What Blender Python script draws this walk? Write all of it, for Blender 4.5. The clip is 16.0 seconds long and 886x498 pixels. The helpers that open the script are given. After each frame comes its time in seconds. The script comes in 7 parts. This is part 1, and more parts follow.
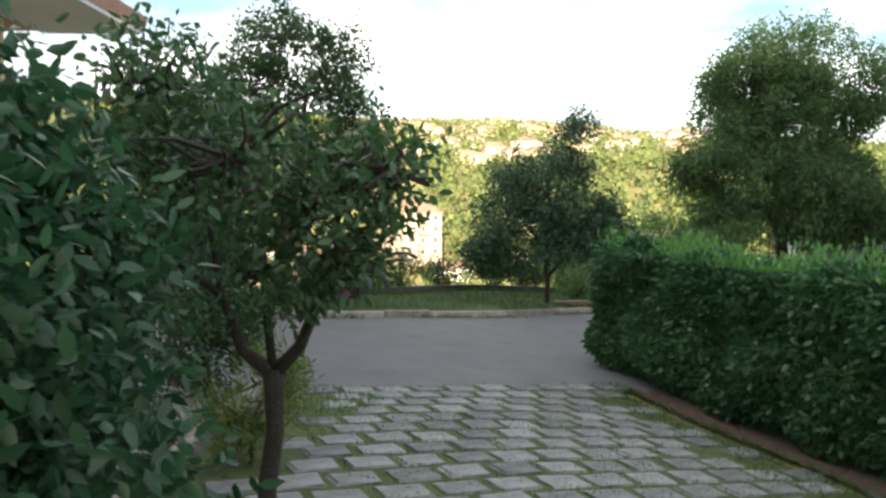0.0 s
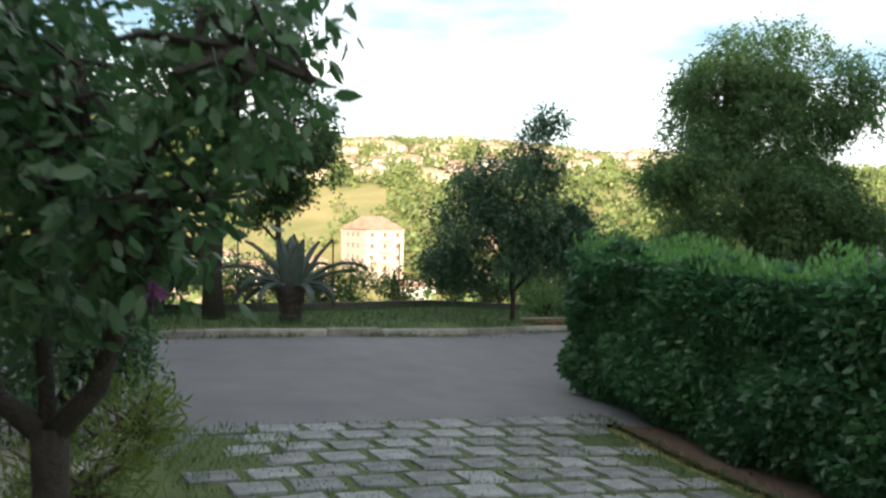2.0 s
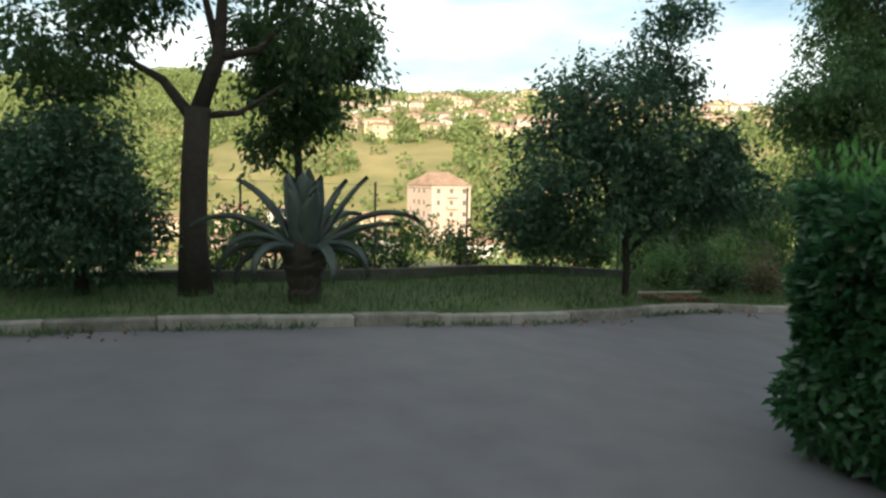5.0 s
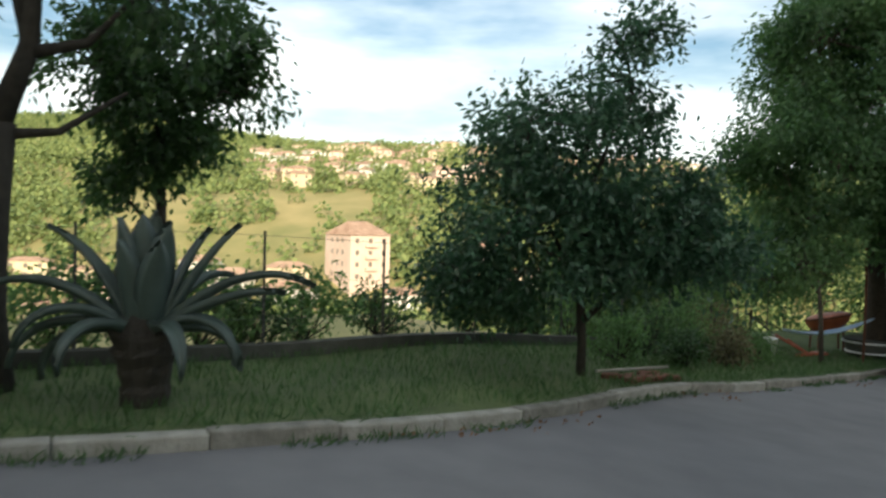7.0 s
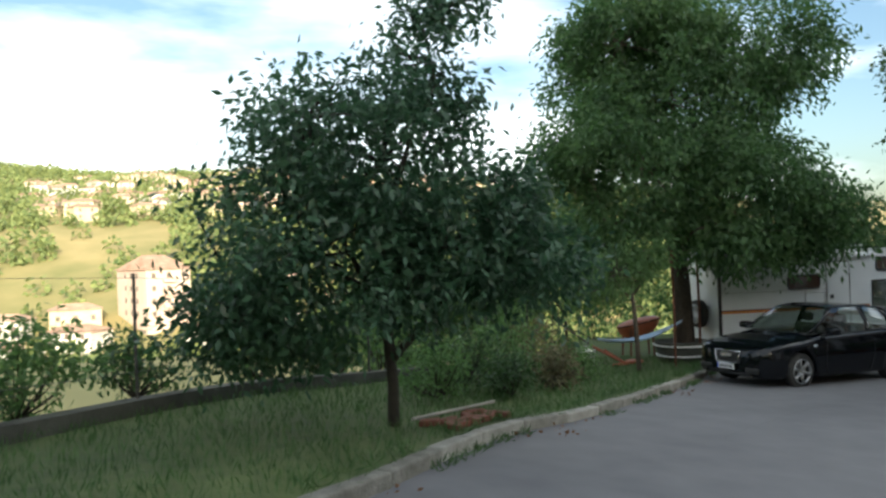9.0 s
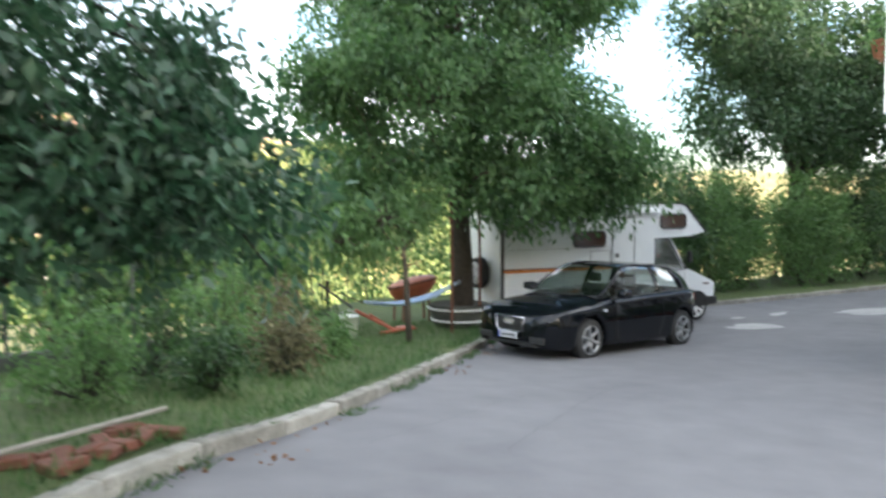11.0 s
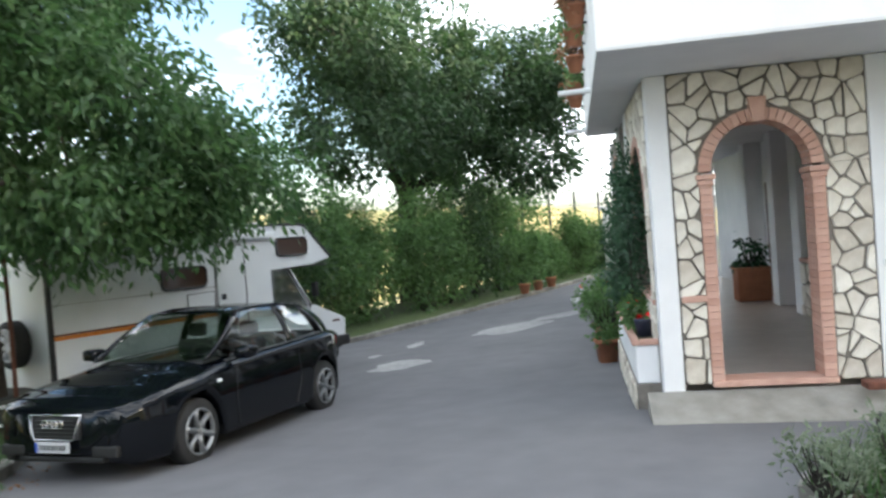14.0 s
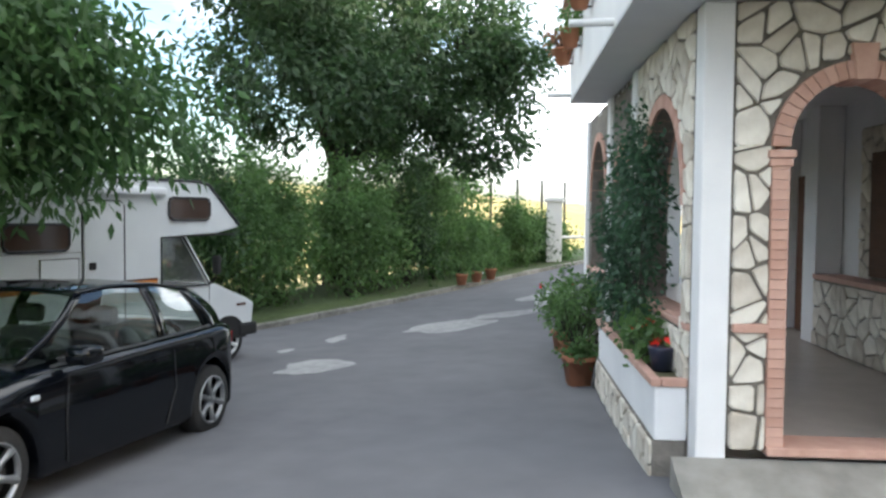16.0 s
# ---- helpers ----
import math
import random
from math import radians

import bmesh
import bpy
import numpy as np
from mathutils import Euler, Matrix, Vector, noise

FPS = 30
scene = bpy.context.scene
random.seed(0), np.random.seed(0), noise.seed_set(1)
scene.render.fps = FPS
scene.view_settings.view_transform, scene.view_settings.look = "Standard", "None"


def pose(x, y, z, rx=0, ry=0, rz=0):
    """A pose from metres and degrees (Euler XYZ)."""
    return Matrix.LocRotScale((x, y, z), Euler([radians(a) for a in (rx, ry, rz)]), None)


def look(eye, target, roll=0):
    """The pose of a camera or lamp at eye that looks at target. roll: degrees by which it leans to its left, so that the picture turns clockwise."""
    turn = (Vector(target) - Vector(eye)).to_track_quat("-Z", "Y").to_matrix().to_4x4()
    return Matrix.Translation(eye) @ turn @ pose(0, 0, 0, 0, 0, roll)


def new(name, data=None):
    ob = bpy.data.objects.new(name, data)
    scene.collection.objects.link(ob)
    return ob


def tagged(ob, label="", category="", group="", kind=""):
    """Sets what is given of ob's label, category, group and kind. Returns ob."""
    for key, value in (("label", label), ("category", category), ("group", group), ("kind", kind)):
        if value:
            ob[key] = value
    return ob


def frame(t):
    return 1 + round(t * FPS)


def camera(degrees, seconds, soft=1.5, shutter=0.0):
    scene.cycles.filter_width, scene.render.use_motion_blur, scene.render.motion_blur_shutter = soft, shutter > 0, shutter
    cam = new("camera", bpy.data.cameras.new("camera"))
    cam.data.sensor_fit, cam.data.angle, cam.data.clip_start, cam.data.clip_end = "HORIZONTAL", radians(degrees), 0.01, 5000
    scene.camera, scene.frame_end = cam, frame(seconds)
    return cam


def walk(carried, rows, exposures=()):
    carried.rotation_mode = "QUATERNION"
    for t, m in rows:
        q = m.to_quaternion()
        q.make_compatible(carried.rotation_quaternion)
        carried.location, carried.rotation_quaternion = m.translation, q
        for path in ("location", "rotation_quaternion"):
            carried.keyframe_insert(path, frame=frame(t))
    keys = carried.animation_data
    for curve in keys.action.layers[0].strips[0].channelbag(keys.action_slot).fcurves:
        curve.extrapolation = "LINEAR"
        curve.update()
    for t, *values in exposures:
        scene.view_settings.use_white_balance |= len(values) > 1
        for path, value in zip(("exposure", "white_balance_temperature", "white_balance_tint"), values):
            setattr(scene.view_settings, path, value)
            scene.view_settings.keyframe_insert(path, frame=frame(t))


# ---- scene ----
cam = camera(59.4, 16.0, soft=2.5, shutter=0.4)
PATH = [
    (0, (-0.547, -2.736, 2.168), (-0.536, -0.74, 2.047), 0.6),
    (0.5, (-0.544, -2.404, 2.168), (-0.483, -0.412, 2.009), 4.9),
    (1, (-0.493, -1.967, 2.148), (-0.403, 0.019, 1.932), 5.0),
    (1.5, (-0.431, -1.514, 2.074), (-0.319, 0.475, 1.908), 2.7),
    (2, (-0.383, -1.047, 1.919), (-0.276, 0.949, 1.847), 1.1),
    (2.5, (-0.407, -0.391, 1.79), (-0.312, 1.605, 1.712), 2.7),
    (3, (-0.371, 0.302, 1.75), (-0.33, 2.298, 1.622), 2.7),
    (3.5, (-0.368, 1.142, 1.625), (-0.379, 3.133, 1.432), 2.9),
    (6, (-0.448, 4.697, 1.586), (-0.512, 6.689, 1.43), -0.1),
    (6.5, (-0.455, 5.26, 1.607), (-0.417, 7.256, 1.489), 1.7),
    (7, (-0.382, 5.887, 1.575), (-0.24, 7.881, 1.522), 1.4),
    (7.5, (-0.268, 6.459, 1.587), (0.01, 8.439, 1.6), 0.5),
    (8, (-0.176, 6.861, 1.567), (0.261, 8.812, 1.573), 0.2),
    (10.5, (1.322, 9.445, 1.38), (2.228, 11.228, 1.379), -3.5),
    (11, (1.955, 10.191, 1.256), (3.057, 11.856, 1.144), -0.1),
    (11.5, (2.448, 10.771, 1.181), (3.738, 12.286, 0.982), 4.9),
    (12, (3.006, 11.264, 1.127), (4.446, 12.633, 0.897), 4.9),
    (12.5, (3.445, 11.77, 1.069), (5.006, 13.006, 0.881), 3.7),
    (13, (3.898, 12.279, 1.01), (5.542, 13.414, 0.93), 1.7),
    (13.5, (4.319, 12.722, 0.956), (6.031, 13.756, 0.943), -2.3),
    (14, (4.81, 13.118, 0.925), (6.587, 14.035, 0.886), -4.3),
    (14.5, (5.287, 13.446, 0.937), (7.132, 14.211, 0.845), -0.7),
    (15, (5.798, 13.786, 0.91), (7.647, 14.543, 0.814), 1.7),
    (15.5, (6.345, 14.088, 0.871), (8.197, 14.838, 0.775), 2.1),
    (16, (6.931, 14.39, 0.86), (8.785, 15.133, 0.771), 0.5),
]
walk(cam, [(t, look(eye, target, roll)) for t, eye, target, roll in PATH],
     [(0.0, 0.97, 6450, 9), (2.0, 0.8, 6250, 6), (3.5, 0.42, 6180, 3), (6.0, 0.3, 6200, 2), (8.2, 0.27, 6100, 2), (10.5, 2.05, 6050, 8), (11.0, 2.02, 6050, 8), (12.5, 1.86, 6080, 7), (16.0, 1.76, 6050, 8)])

# ---- world, sun ----
SUN_ELEV, SUN_AZ = radians(16), radians(181)  # low sun from behind, over the unseen slope added at the back
world = bpy.data.worlds.new("sky")
scene.world = world
world.use_nodes = True
wn, wl = world.node_tree.nodes, world.node_tree.links
sky = wn.new("ShaderNodeTexSky")
sky.sky_type, sky.sun_disc, sky.sun_elevation, sky.sun_rotation = "NISHITA", False, SUN_ELEV, SUN_AZ
sky.dust_density, sky.air_density = 2.0, 1.0
wco = wn.new("ShaderNodeTexCoord")
wmap = wn.new("ShaderNodeMapping")
wmap.inputs["Scale"].default_value = (1.2, 1.2, 4.5)
wl.new(wco.outputs["Generated"], wmap.inputs["Vector"])
wnoise = wn.new("ShaderNodeTexNoise")
wnoise.inputs["Scale"].default_value, wnoise.inputs["Detail"].default_value = 1.6, 6.0
wl.new(wmap.outputs["Vector"], wnoise.inputs["Vector"])
wramp = wn.new("ShaderNodeValToRGB")
wramp.color_ramp.elements[0].position, wramp.color_ramp.elements[1].position = 0.41, 0.63
wl.new(wnoise.outputs["Fac"], wramp.inputs["Fac"])
wmix = wn.new("ShaderNodeMix")
wmix.data_type = "RGBA"
wmix.inputs[7].default_value = (10.5, 10.3, 10.0, 1)
wl.new(wramp.outputs["Color"], wmix.inputs[0])
wl.new(sky.outputs["Color"], wmix.inputs[6])
wl.new(wmix.outputs[2], wn["Background"].inputs["Color"])
wn["Background"].inputs["Strength"].default_value = 0.13
sun_data = bpy.data.lights.new("sun", "SUN")
sun_data.energy, sun_data.angle, sun_data.color = 5.0, radians(0.6), (1.0, 0.84, 0.62)
sun_dir = Vector((math.sin(SUN_AZ) * math.cos(SUN_ELEV), math.cos(SUN_AZ) * math.cos(SUN_ELEV), math.sin(SUN_ELEV)))
new("sun", sun_data).matrix_world = look(sun_dir * 100, (0, 0, 0))

# ---- materials ----
RNG = np.random.default_rng(7)


def mat(name, dark, light, scale=6.0, rough=0.8, bump=0.2, metal=0.0, big=0.6, detail=6.0, island=False, obj=False, spec=0.5, bump_scale=None):
    """Two colours mixed by noise at two scales, with fine relief. island / obj: each piece differs a little."""
    m = bpy.data.materials.new(name)
    m.use_nodes = True
    n, l = m.node_tree.nodes, m.node_tree.links
    b = n["Principled BSDF"]
    b.inputs["Roughness"].default_value, b.inputs["Metallic"].default_value = rough, metal
    b.inputs["Specular IOR Level"].default_value = spec
    co = n.new("ShaderNodeTexCoord")
    n1, n2 = n.new("ShaderNodeTexNoise"), n.new("ShaderNodeTexNoise")
    n1.inputs["Scale"].default_value, n1.inputs["Detail"].default_value = scale, detail
    n2.inputs["Scale"].default_value, n2.inputs["Detail"].default_value = big, 4.0
    for k in (n1, n2):
        l.new(co.outputs["Object"], k.inputs["Vector"])
    add = n.new("ShaderNodeMath")
    add.operation = "ADD"
    l.new(n1.outputs["Fac"], add.inputs[0])
    l.new(n2.outputs["Fac"], add.inputs[1])
    last = add.outputs[0]
    if island or obj:
        src = n.new("ShaderNodeNewGeometry").outputs["Random Per Island"] if island else n.new("ShaderNodeObjectInfo").outputs["Random"]
        m2 = n.new("ShaderNodeMath")
        m2.operation = "MULTIPLY_ADD"
        l.new(src, m2.inputs[0])
        m2.inputs[1].default_value = 0.5
        l.new(last, m2.inputs[2])
        m3 = n.new("ShaderNodeMath")
        m3.operation = "SUBTRACT"
        l.new(m2.outputs[0], m3.inputs[0])
        m3.inputs[1].default_value = 0.25
        last = m3.outputs[0]
    ramp = n.new("ShaderNodeValToRGB")
    e = ramp.color_ramp.elements
    e[0].position, e[1].position = 0.3, 0.7
    e[0].color, e[1].color = (*dark, 1), (*light, 1)
    half = n.new("ShaderNodeMath")
    half.operation = "MULTIPLY"
    half.inputs[1].default_value = 0.5
    l.new(last, half.inputs[0])
    l.new(half.outputs[0], ramp.inputs["Fac"])
    l.new(ramp.outputs["Color"], b.inputs["Base Color"])
    if bump:
        n3 = n.new("ShaderNodeTexNoise")
        n3.inputs["Scale"].default_value, n3.inputs["Detail"].default_value = bump_scale or scale * 4, 5.0
        l.new(co.outputs["Object"], n3.inputs["Vector"])
        bp = n.new("ShaderNodeBump")
        bp.inputs["Strength"].default_value, bp.inputs["Distance"].default_value = bump, 0.02
        l.new(n3.outputs["Fac"], bp.inputs["Height"])
        l.new(bp.outputs["Normal"], b.inputs["Normal"])
    return m


def leaf_mat(name, dark, light, rough=0.45, through_light=0.35, spread=0.5):
    """Leaf: every leaf a shade of its own, light shining through the blade."""
    m = bpy.data.materials.new(name)
    m.use_nodes = True
    n, l = m.node_tree.nodes, m.node_tree.links
    b = n["Principled BSDF"]
    b.inputs["Roughness"].default_value = rough
    geo = n.new("ShaderNodeNewGeometry")
    co = n.new("ShaderNodeTexCoord")
    no = n.new("ShaderNodeTexNoise")
    no.inputs["Scale"].default_value = 1.3
    l.new(co.outputs["Object"], no.inputs["Vector"])
    mx = n.new("ShaderNodeMath")
    mx.operation = "MULTIPLY_ADD"
    mx.inputs[1].default_value = spread
    l.new(geo.outputs["Random Per Island"], mx.inputs[0])
    sc = n.new("ShaderNodeMath")
    sc.operation = "MULTIPLY_ADD"
    sc.inputs[1].default_value, sc.inputs[2].default_value = 1.4, -0.45
    l.new(no.outputs["Fac"], sc.inputs[0])
    l.new(sc.outputs[0], mx.inputs[2])
    ramp = n.new("ShaderNodeValToRGB")
    e = ramp.color_ramp.elements
    e[0].color, e[1].color = (*dark, 1), (*light, 1)
    e[1].position = 0.9
    l.new(mx.outputs[0], ramp.inputs["Fac"])
    l.new(ramp.outputs["Color"], b.inputs["Base Color"])
    tr = n.new("ShaderNodeBsdfTranslucent")
    hs = n.new("ShaderNodeHueSaturation")
    hs.inputs["Value"].default_value, hs.inputs["Saturation"].default_value = 1.5, 1.1
    l.new(ramp.outputs["Color"], hs.inputs["Color"])
    l.new(hs.outputs["Color"], tr.inputs["Color"])
    mix = n.new("ShaderNodeMixShader")
    mix.inputs[0].default_value = through_light
    l.new(b.outputs[0], mix.inputs[1])
    l.new(tr.outputs[0], mix.inputs[2])
    l.new(mix.outputs[0], n["Material Output"].inputs["Surface"])
    return m


def plain(name, col, rough=0.5, metal=0.0, coat=0.0, spec=0.5):
    m = bpy.data.materials.new(name)
    m.use_nodes = True
    b = m.node_tree.nodes["Principled BSDF"]
    b.inputs["Base Color"].default_value = (*col, 1)
    b.inputs["Roughness"].default_value, b.inputs["Metallic"].default_value = rough, metal
    b.inputs["Coat Weight"].default_value, b.inputs["Specular IOR Level"].default_value = coat, spec
    b.inputs["Coat Roughness"].default_value = 0.05
    return m


def glass(name, col=(0.6, 0.65, 0.65), share=0.5):
    """A tinted pane: part clear, part mirror."""
    m = bpy.data.materials.new(name)
    m.use_nodes = True
    n, l = m.node_tree.nodes, m.node_tree.links
    g, t, mix = n.new("ShaderNodeBsdfGlossy"), n.new("ShaderNodeBsdfTransparent"), n.new("ShaderNodeMixShader")
    lw, cube, fr = n.new("ShaderNodeLayerWeight"), n.new("ShaderNodeMath"), n.new("ShaderNodeMath")
    lw.inputs["Blend"].default_value = 0.5
    cube.operation, fr.operation = "POWER", "MULTIPLY_ADD"
    cube.inputs[1].default_value = 2.5
    fr.inputs[1].default_value, fr.inputs[2].default_value = 0.85, 0.07
    l.new(lw.outputs["Facing"], cube.inputs[0])
    l.new(cube.outputs[0], fr.inputs[0])
    g.inputs["Roughness"].default_value = 0.02
    t.inputs["Color"].default_value = (*[c * share for c in col], 1)
    l.new(fr.outputs[0], mix.inputs[0])
    l.new(t.outputs[0], mix.inputs[1])
    l.new(g.outputs[0], mix.inputs[2])
    l.new(mix.outputs[0], n["Material Output"].inputs["Surface"])
    return m


ASPHALT = mat("asphalt", (0.108, 0.108, 0.115), (0.165, 0.165, 0.172), scale=2.2, rough=0.9, bump=0.08, big=0.35, bump_scale=70, detail=10)
PATCH = mat("worn_concrete_patch", (0.2, 0.2, 0.2), (0.42, 0.42, 0.41), scale=8, rough=0.9, bump=0.4)
EARTH = mat("earth", (0.06, 0.05, 0.03), (0.12, 0.12, 0.05), scale=3, rough=0.95, bump=0.6)
REDSOIL = mat("red_soil", (0.06, 0.042, 0.03), (0.13, 0.085, 0.06), scale=8, rough=0.95, bump=0.8)
TURF = mat("turf", (0.035, 0.055, 0.015), (0.09, 0.12, 0.035), scale=5, rough=0.95, bump=0.8)
KERBSTONE = mat("kerb_concrete", (0.13, 0.125, 0.105), (0.34, 0.33, 0.295), scale=7, rough=0.95, bump=0.7, obj=True)
SETT = mat("sett_stone", (0.10, 0.107, 0.107), (0.27, 0.28, 0.285), scale=7, rough=0.85, bump=0.6, obj=True)
WALLDARK = mat("mossy_concrete", (0.028, 0.03, 0.025), (0.085, 0.087, 0.072), scale=4, rough=0.95, bump=0.5)
WHITE = mat("white_render", (0.74, 0.74, 0.75), (0.86, 0.86, 0.86), scale=2.5, rough=0.85, bump=0.15, bump_scale=60)
SOFFIT = mat("grey_soffit_paint", (0.62, 0.63, 0.65), (0.74, 0.75, 0.76), scale=2, rough=0.9, bump=0.1)
CREAM = mat("cream_render", (0.72, 0.62, 0.36), (0.82, 0.73, 0.46), scale=2.5, rough=0.85, bump=0.15)
STONE = mat("limestone", (0.44, 0.385, 0.31), (0.84, 0.80, 0.71), scale=6, rough=0.85, bump=0.5, obj=True)
MORTAR = mat("dark_mortar", (0.12, 0.108, 0.092), (0.26, 0.235, 0.205), scale=12, rough=0.95, bump=0.6)
BRICK = mat("terracotta_brick", (0.44, 0.25, 0.19), (0.60, 0.385, 0.31), scale=10, rough=0.85, bump=0.3, obj=True)
POTCLAY = mat("terracotta_pot", (0.33, 0.13, 0.07), (0.5, 0.22, 0.12), scale=7, rough=0.8, bump=0.15)
TILE = mat("porch_floor_tile", (0.36, 0.31, 0.27), (0.5, 0.44, 0.39), scale=4, rough=0.3, bump=0.05, obj=True)
SLAB = mat("old_concrete", (0.15, 0.145, 0.13), (0.34, 0.325, 0.295), scale=5, rough=0.9, bump=0.5)
WOOD = mat("brown_wood", (0.07, 0.03, 0.015), (0.16, 0.075, 0.04), scale=8, rough=0.6, bump=0.2)
BARK = mat("bark", (0.035, 0.028, 0.022), (0.11, 0.088, 0.066), scale=14, rough=0.95, bump=0.9)
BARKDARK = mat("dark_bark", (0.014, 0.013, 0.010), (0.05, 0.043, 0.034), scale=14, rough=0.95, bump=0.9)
RUST = mat("rusty_iron", (0.08, 0.03, 0.02), (0.2, 0.08, 0.05), scale=20, rough=0.9, bump=0.3)
IRON = mat("dark_iron", (0.03, 0.03, 0.03), (0.08, 0.08, 0.08), scale=20, rough=0.7, bump=0.2)
STEEL = mat("galvanised_tube", (0.35, 0.36, 0.37), (0.55, 0.56, 0.57), scale=15, rough=0.45, bump=0.1, metal=0.6)
PLASTICW = plain("white_plastic", (0.75, 0.76, 0.76), 0.4)
RUBBER = mat("rubber", (0.012, 0.012, 0.012), (0.03, 0.03, 0.03), scale=20, rough=0.8, bump=0.2)
ORANGE = mat("faded_orange_plastic", (0.2, 0.045, 0.025), (0.4, 0.115, 0.055), scale=6, rough=0.5, bump=0.1)
BLUE = mat("faded_blue_cloth", (0.25, 0.38, 0.62), (0.5, 0.62, 0.8), scale=6, rough=0.9, bump=0.2)
PETAL_R = plain("red_petal", (0.75, 0.03, 0.02), 0.6)
PETAL_P = plain("mauve_petal", (0.35, 0.12, 0.38), 0.6)
L_BUSH = leaf_mat("broad_bush_leaf", (0.012, 0.042, 0.02), (0.048, 0.126, 0.06), 0.35)
L_POME = leaf_mat("small_tree_leaf", (0.017, 0.05, 0.02), (0.06, 0.132, 0.052), 0.4)
L_HEDGE = leaf_mat("laurel_leaf", (0.017, 0.062, 0.026), (0.060, 0.155, 0.062), 0.28)
L_HTOP = leaf_mat("new_laurel_shoot", (0.055, 0.151, 0.037), (0.117, 0.259, 0.075), 0.4)
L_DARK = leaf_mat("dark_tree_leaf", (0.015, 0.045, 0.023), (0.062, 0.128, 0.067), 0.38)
L_ASH = leaf_mat("ash_leaf", (0.026, 0.068, 0.023), (0.095, 0.172, 0.062), 0.5, 0.45)
L_OAK = leaf_mat("oak_leaf", (0.015, 0.038, 0.015), (0.047, 0.09, 0.034), 0.6, 0.38)
L_FORK = leaf_mat("lime_tree_leaf", (0.018, 0.046, 0.016), (0.062, 0.115, 0.04), 0.45, 0.45)
L_SHRUB = leaf_mat("shrub_leaf", (0.045, 0.10, 0.030), (0.15, 0.245, 0.092), 0.5, 0.5)
L_WEED = leaf_mat("dry_weed", (0.06, 0.065, 0.03), (0.16, 0.14, 0.075), 0.7)
L_FERN = leaf_mat("feathery_leaf", (0.06, 0.10, 0.02), (0.15, 0.2, 0.05), 0.55)
L_GRASS = leaf_mat("grass_blade", (0.026, 0.064, 0.018), (0.078, 0.145, 0.048), 0.6)
L_DRY = leaf_mat("dry_leaf", (0.12, 0.06, 0.03), (0.25, 0.14, 0.08), 0.8)
L_AGAVE = mat("agave_leaf", (0.022, 0.037, 0.032), (0.078, 0.11, 0.097), scale=5, rough=0.5, bump=0.1)
L_AGAVEL = leaf_mat("grey_green_leaf", (0.08, 0.11, 0.07), (0.2, 0.24, 0.16), 0.6)
L_HILL = leaf_mat("hillside_wood", (0.05, 0.1, 0.032), (0.26, 0.3, 0.105), 0.8, 0.15, 0.7)


# ---- building blocks ----
def link(name, mesh, material, parent=None, label="", smooth=False):
    ob = new(name, mesh)
    if material:
        mesh.materials.append(material)
    if parent:
        ob.parent = parent
    if label:
        ob["label"] = label
    if smooth:
        mesh.polygons.foreach_set("use_smooth", np.ones(len(mesh.polygons), bool))
    return ob


def part(name, bm, material, parent, label="", smooth=False):
    """One bmesh as one mesh object under a thing or a part."""
    mesh = bpy.data.meshes.new(name)
    bmesh.ops.recalc_face_normals(bm, faces=bm.faces)
    bm.to_mesh(mesh)
    bm.free()
    return link(name, mesh, material, parent, label, smooth)


def thing(name, label, category, m=None, group="", kind=""):
    ob = new(name)
    ob.empty_display_size = 0.1
    if m is not None:
        ob.matrix_basis = m
    return tagged(ob, label, category, group, kind)


def box(x0, x1, y0, y1, z0, z1, bevel=0.0, seg=2, bm=None):
    bm = bm or bmesh.new()
    r = bmesh.ops.create_cube(bm, size=1.0)
    for v in r["verts"]:
        v.co = Vector(((x0 + x1) / 2 + v.co.x * (x1 - x0), (y0 + y1) / 2 + v.co.y * (y1 - y0), (z0 + z1) / 2 + v.co.z * (z1 - z0)))
    if bevel:
        es = {e for v in r["verts"] for e in v.link_edges}
        bmesh.ops.bevel(bm, geom=list(es), offset=bevel, segments=seg, affect="EDGES", profile=0.5)
    return bm


def tube(points, radii, sides=8, bm=None, cap=True):
    """A tube along points; radii: one number or one a point."""
    bm = bm or bmesh.new()
    pts = [Vector(p) for p in points]
    if not isinstance(radii, (list, tuple, np.ndarray)):
        radii = [radii] * len(pts)
    rings, side = [], None
    for i, p in enumerate(pts):
        d = (pts[min(i + 1, len(pts) - 1)] - pts[max(i - 1, 0)]).normalized()
        ref = Vector((0, 0, 1)) if abs(d.z) < 0.9 else Vector((1, 0, 0))
        a = d.cross(ref).normalized() if side is None else (side - d * side.dot(d)).normalized()
        side, b = a, d.cross(a)
        rings.append([bm.verts.new(p + float(radii[i]) * (math.cos(2 * math.pi * k / sides) * a + math.sin(2 * math.pi * k / sides) * b)) for k in range(sides)])
    for r0, r1 in zip(rings, rings[1:]):
        for k in range(sides):
            bm.faces.new((r0[k], r0[(k + 1) % sides], r1[(k + 1) % sides], r1[k]))
    if cap:
        bm.faces.new(rings[0][::-1])
        bm.faces.new(rings[-1])
    return bm


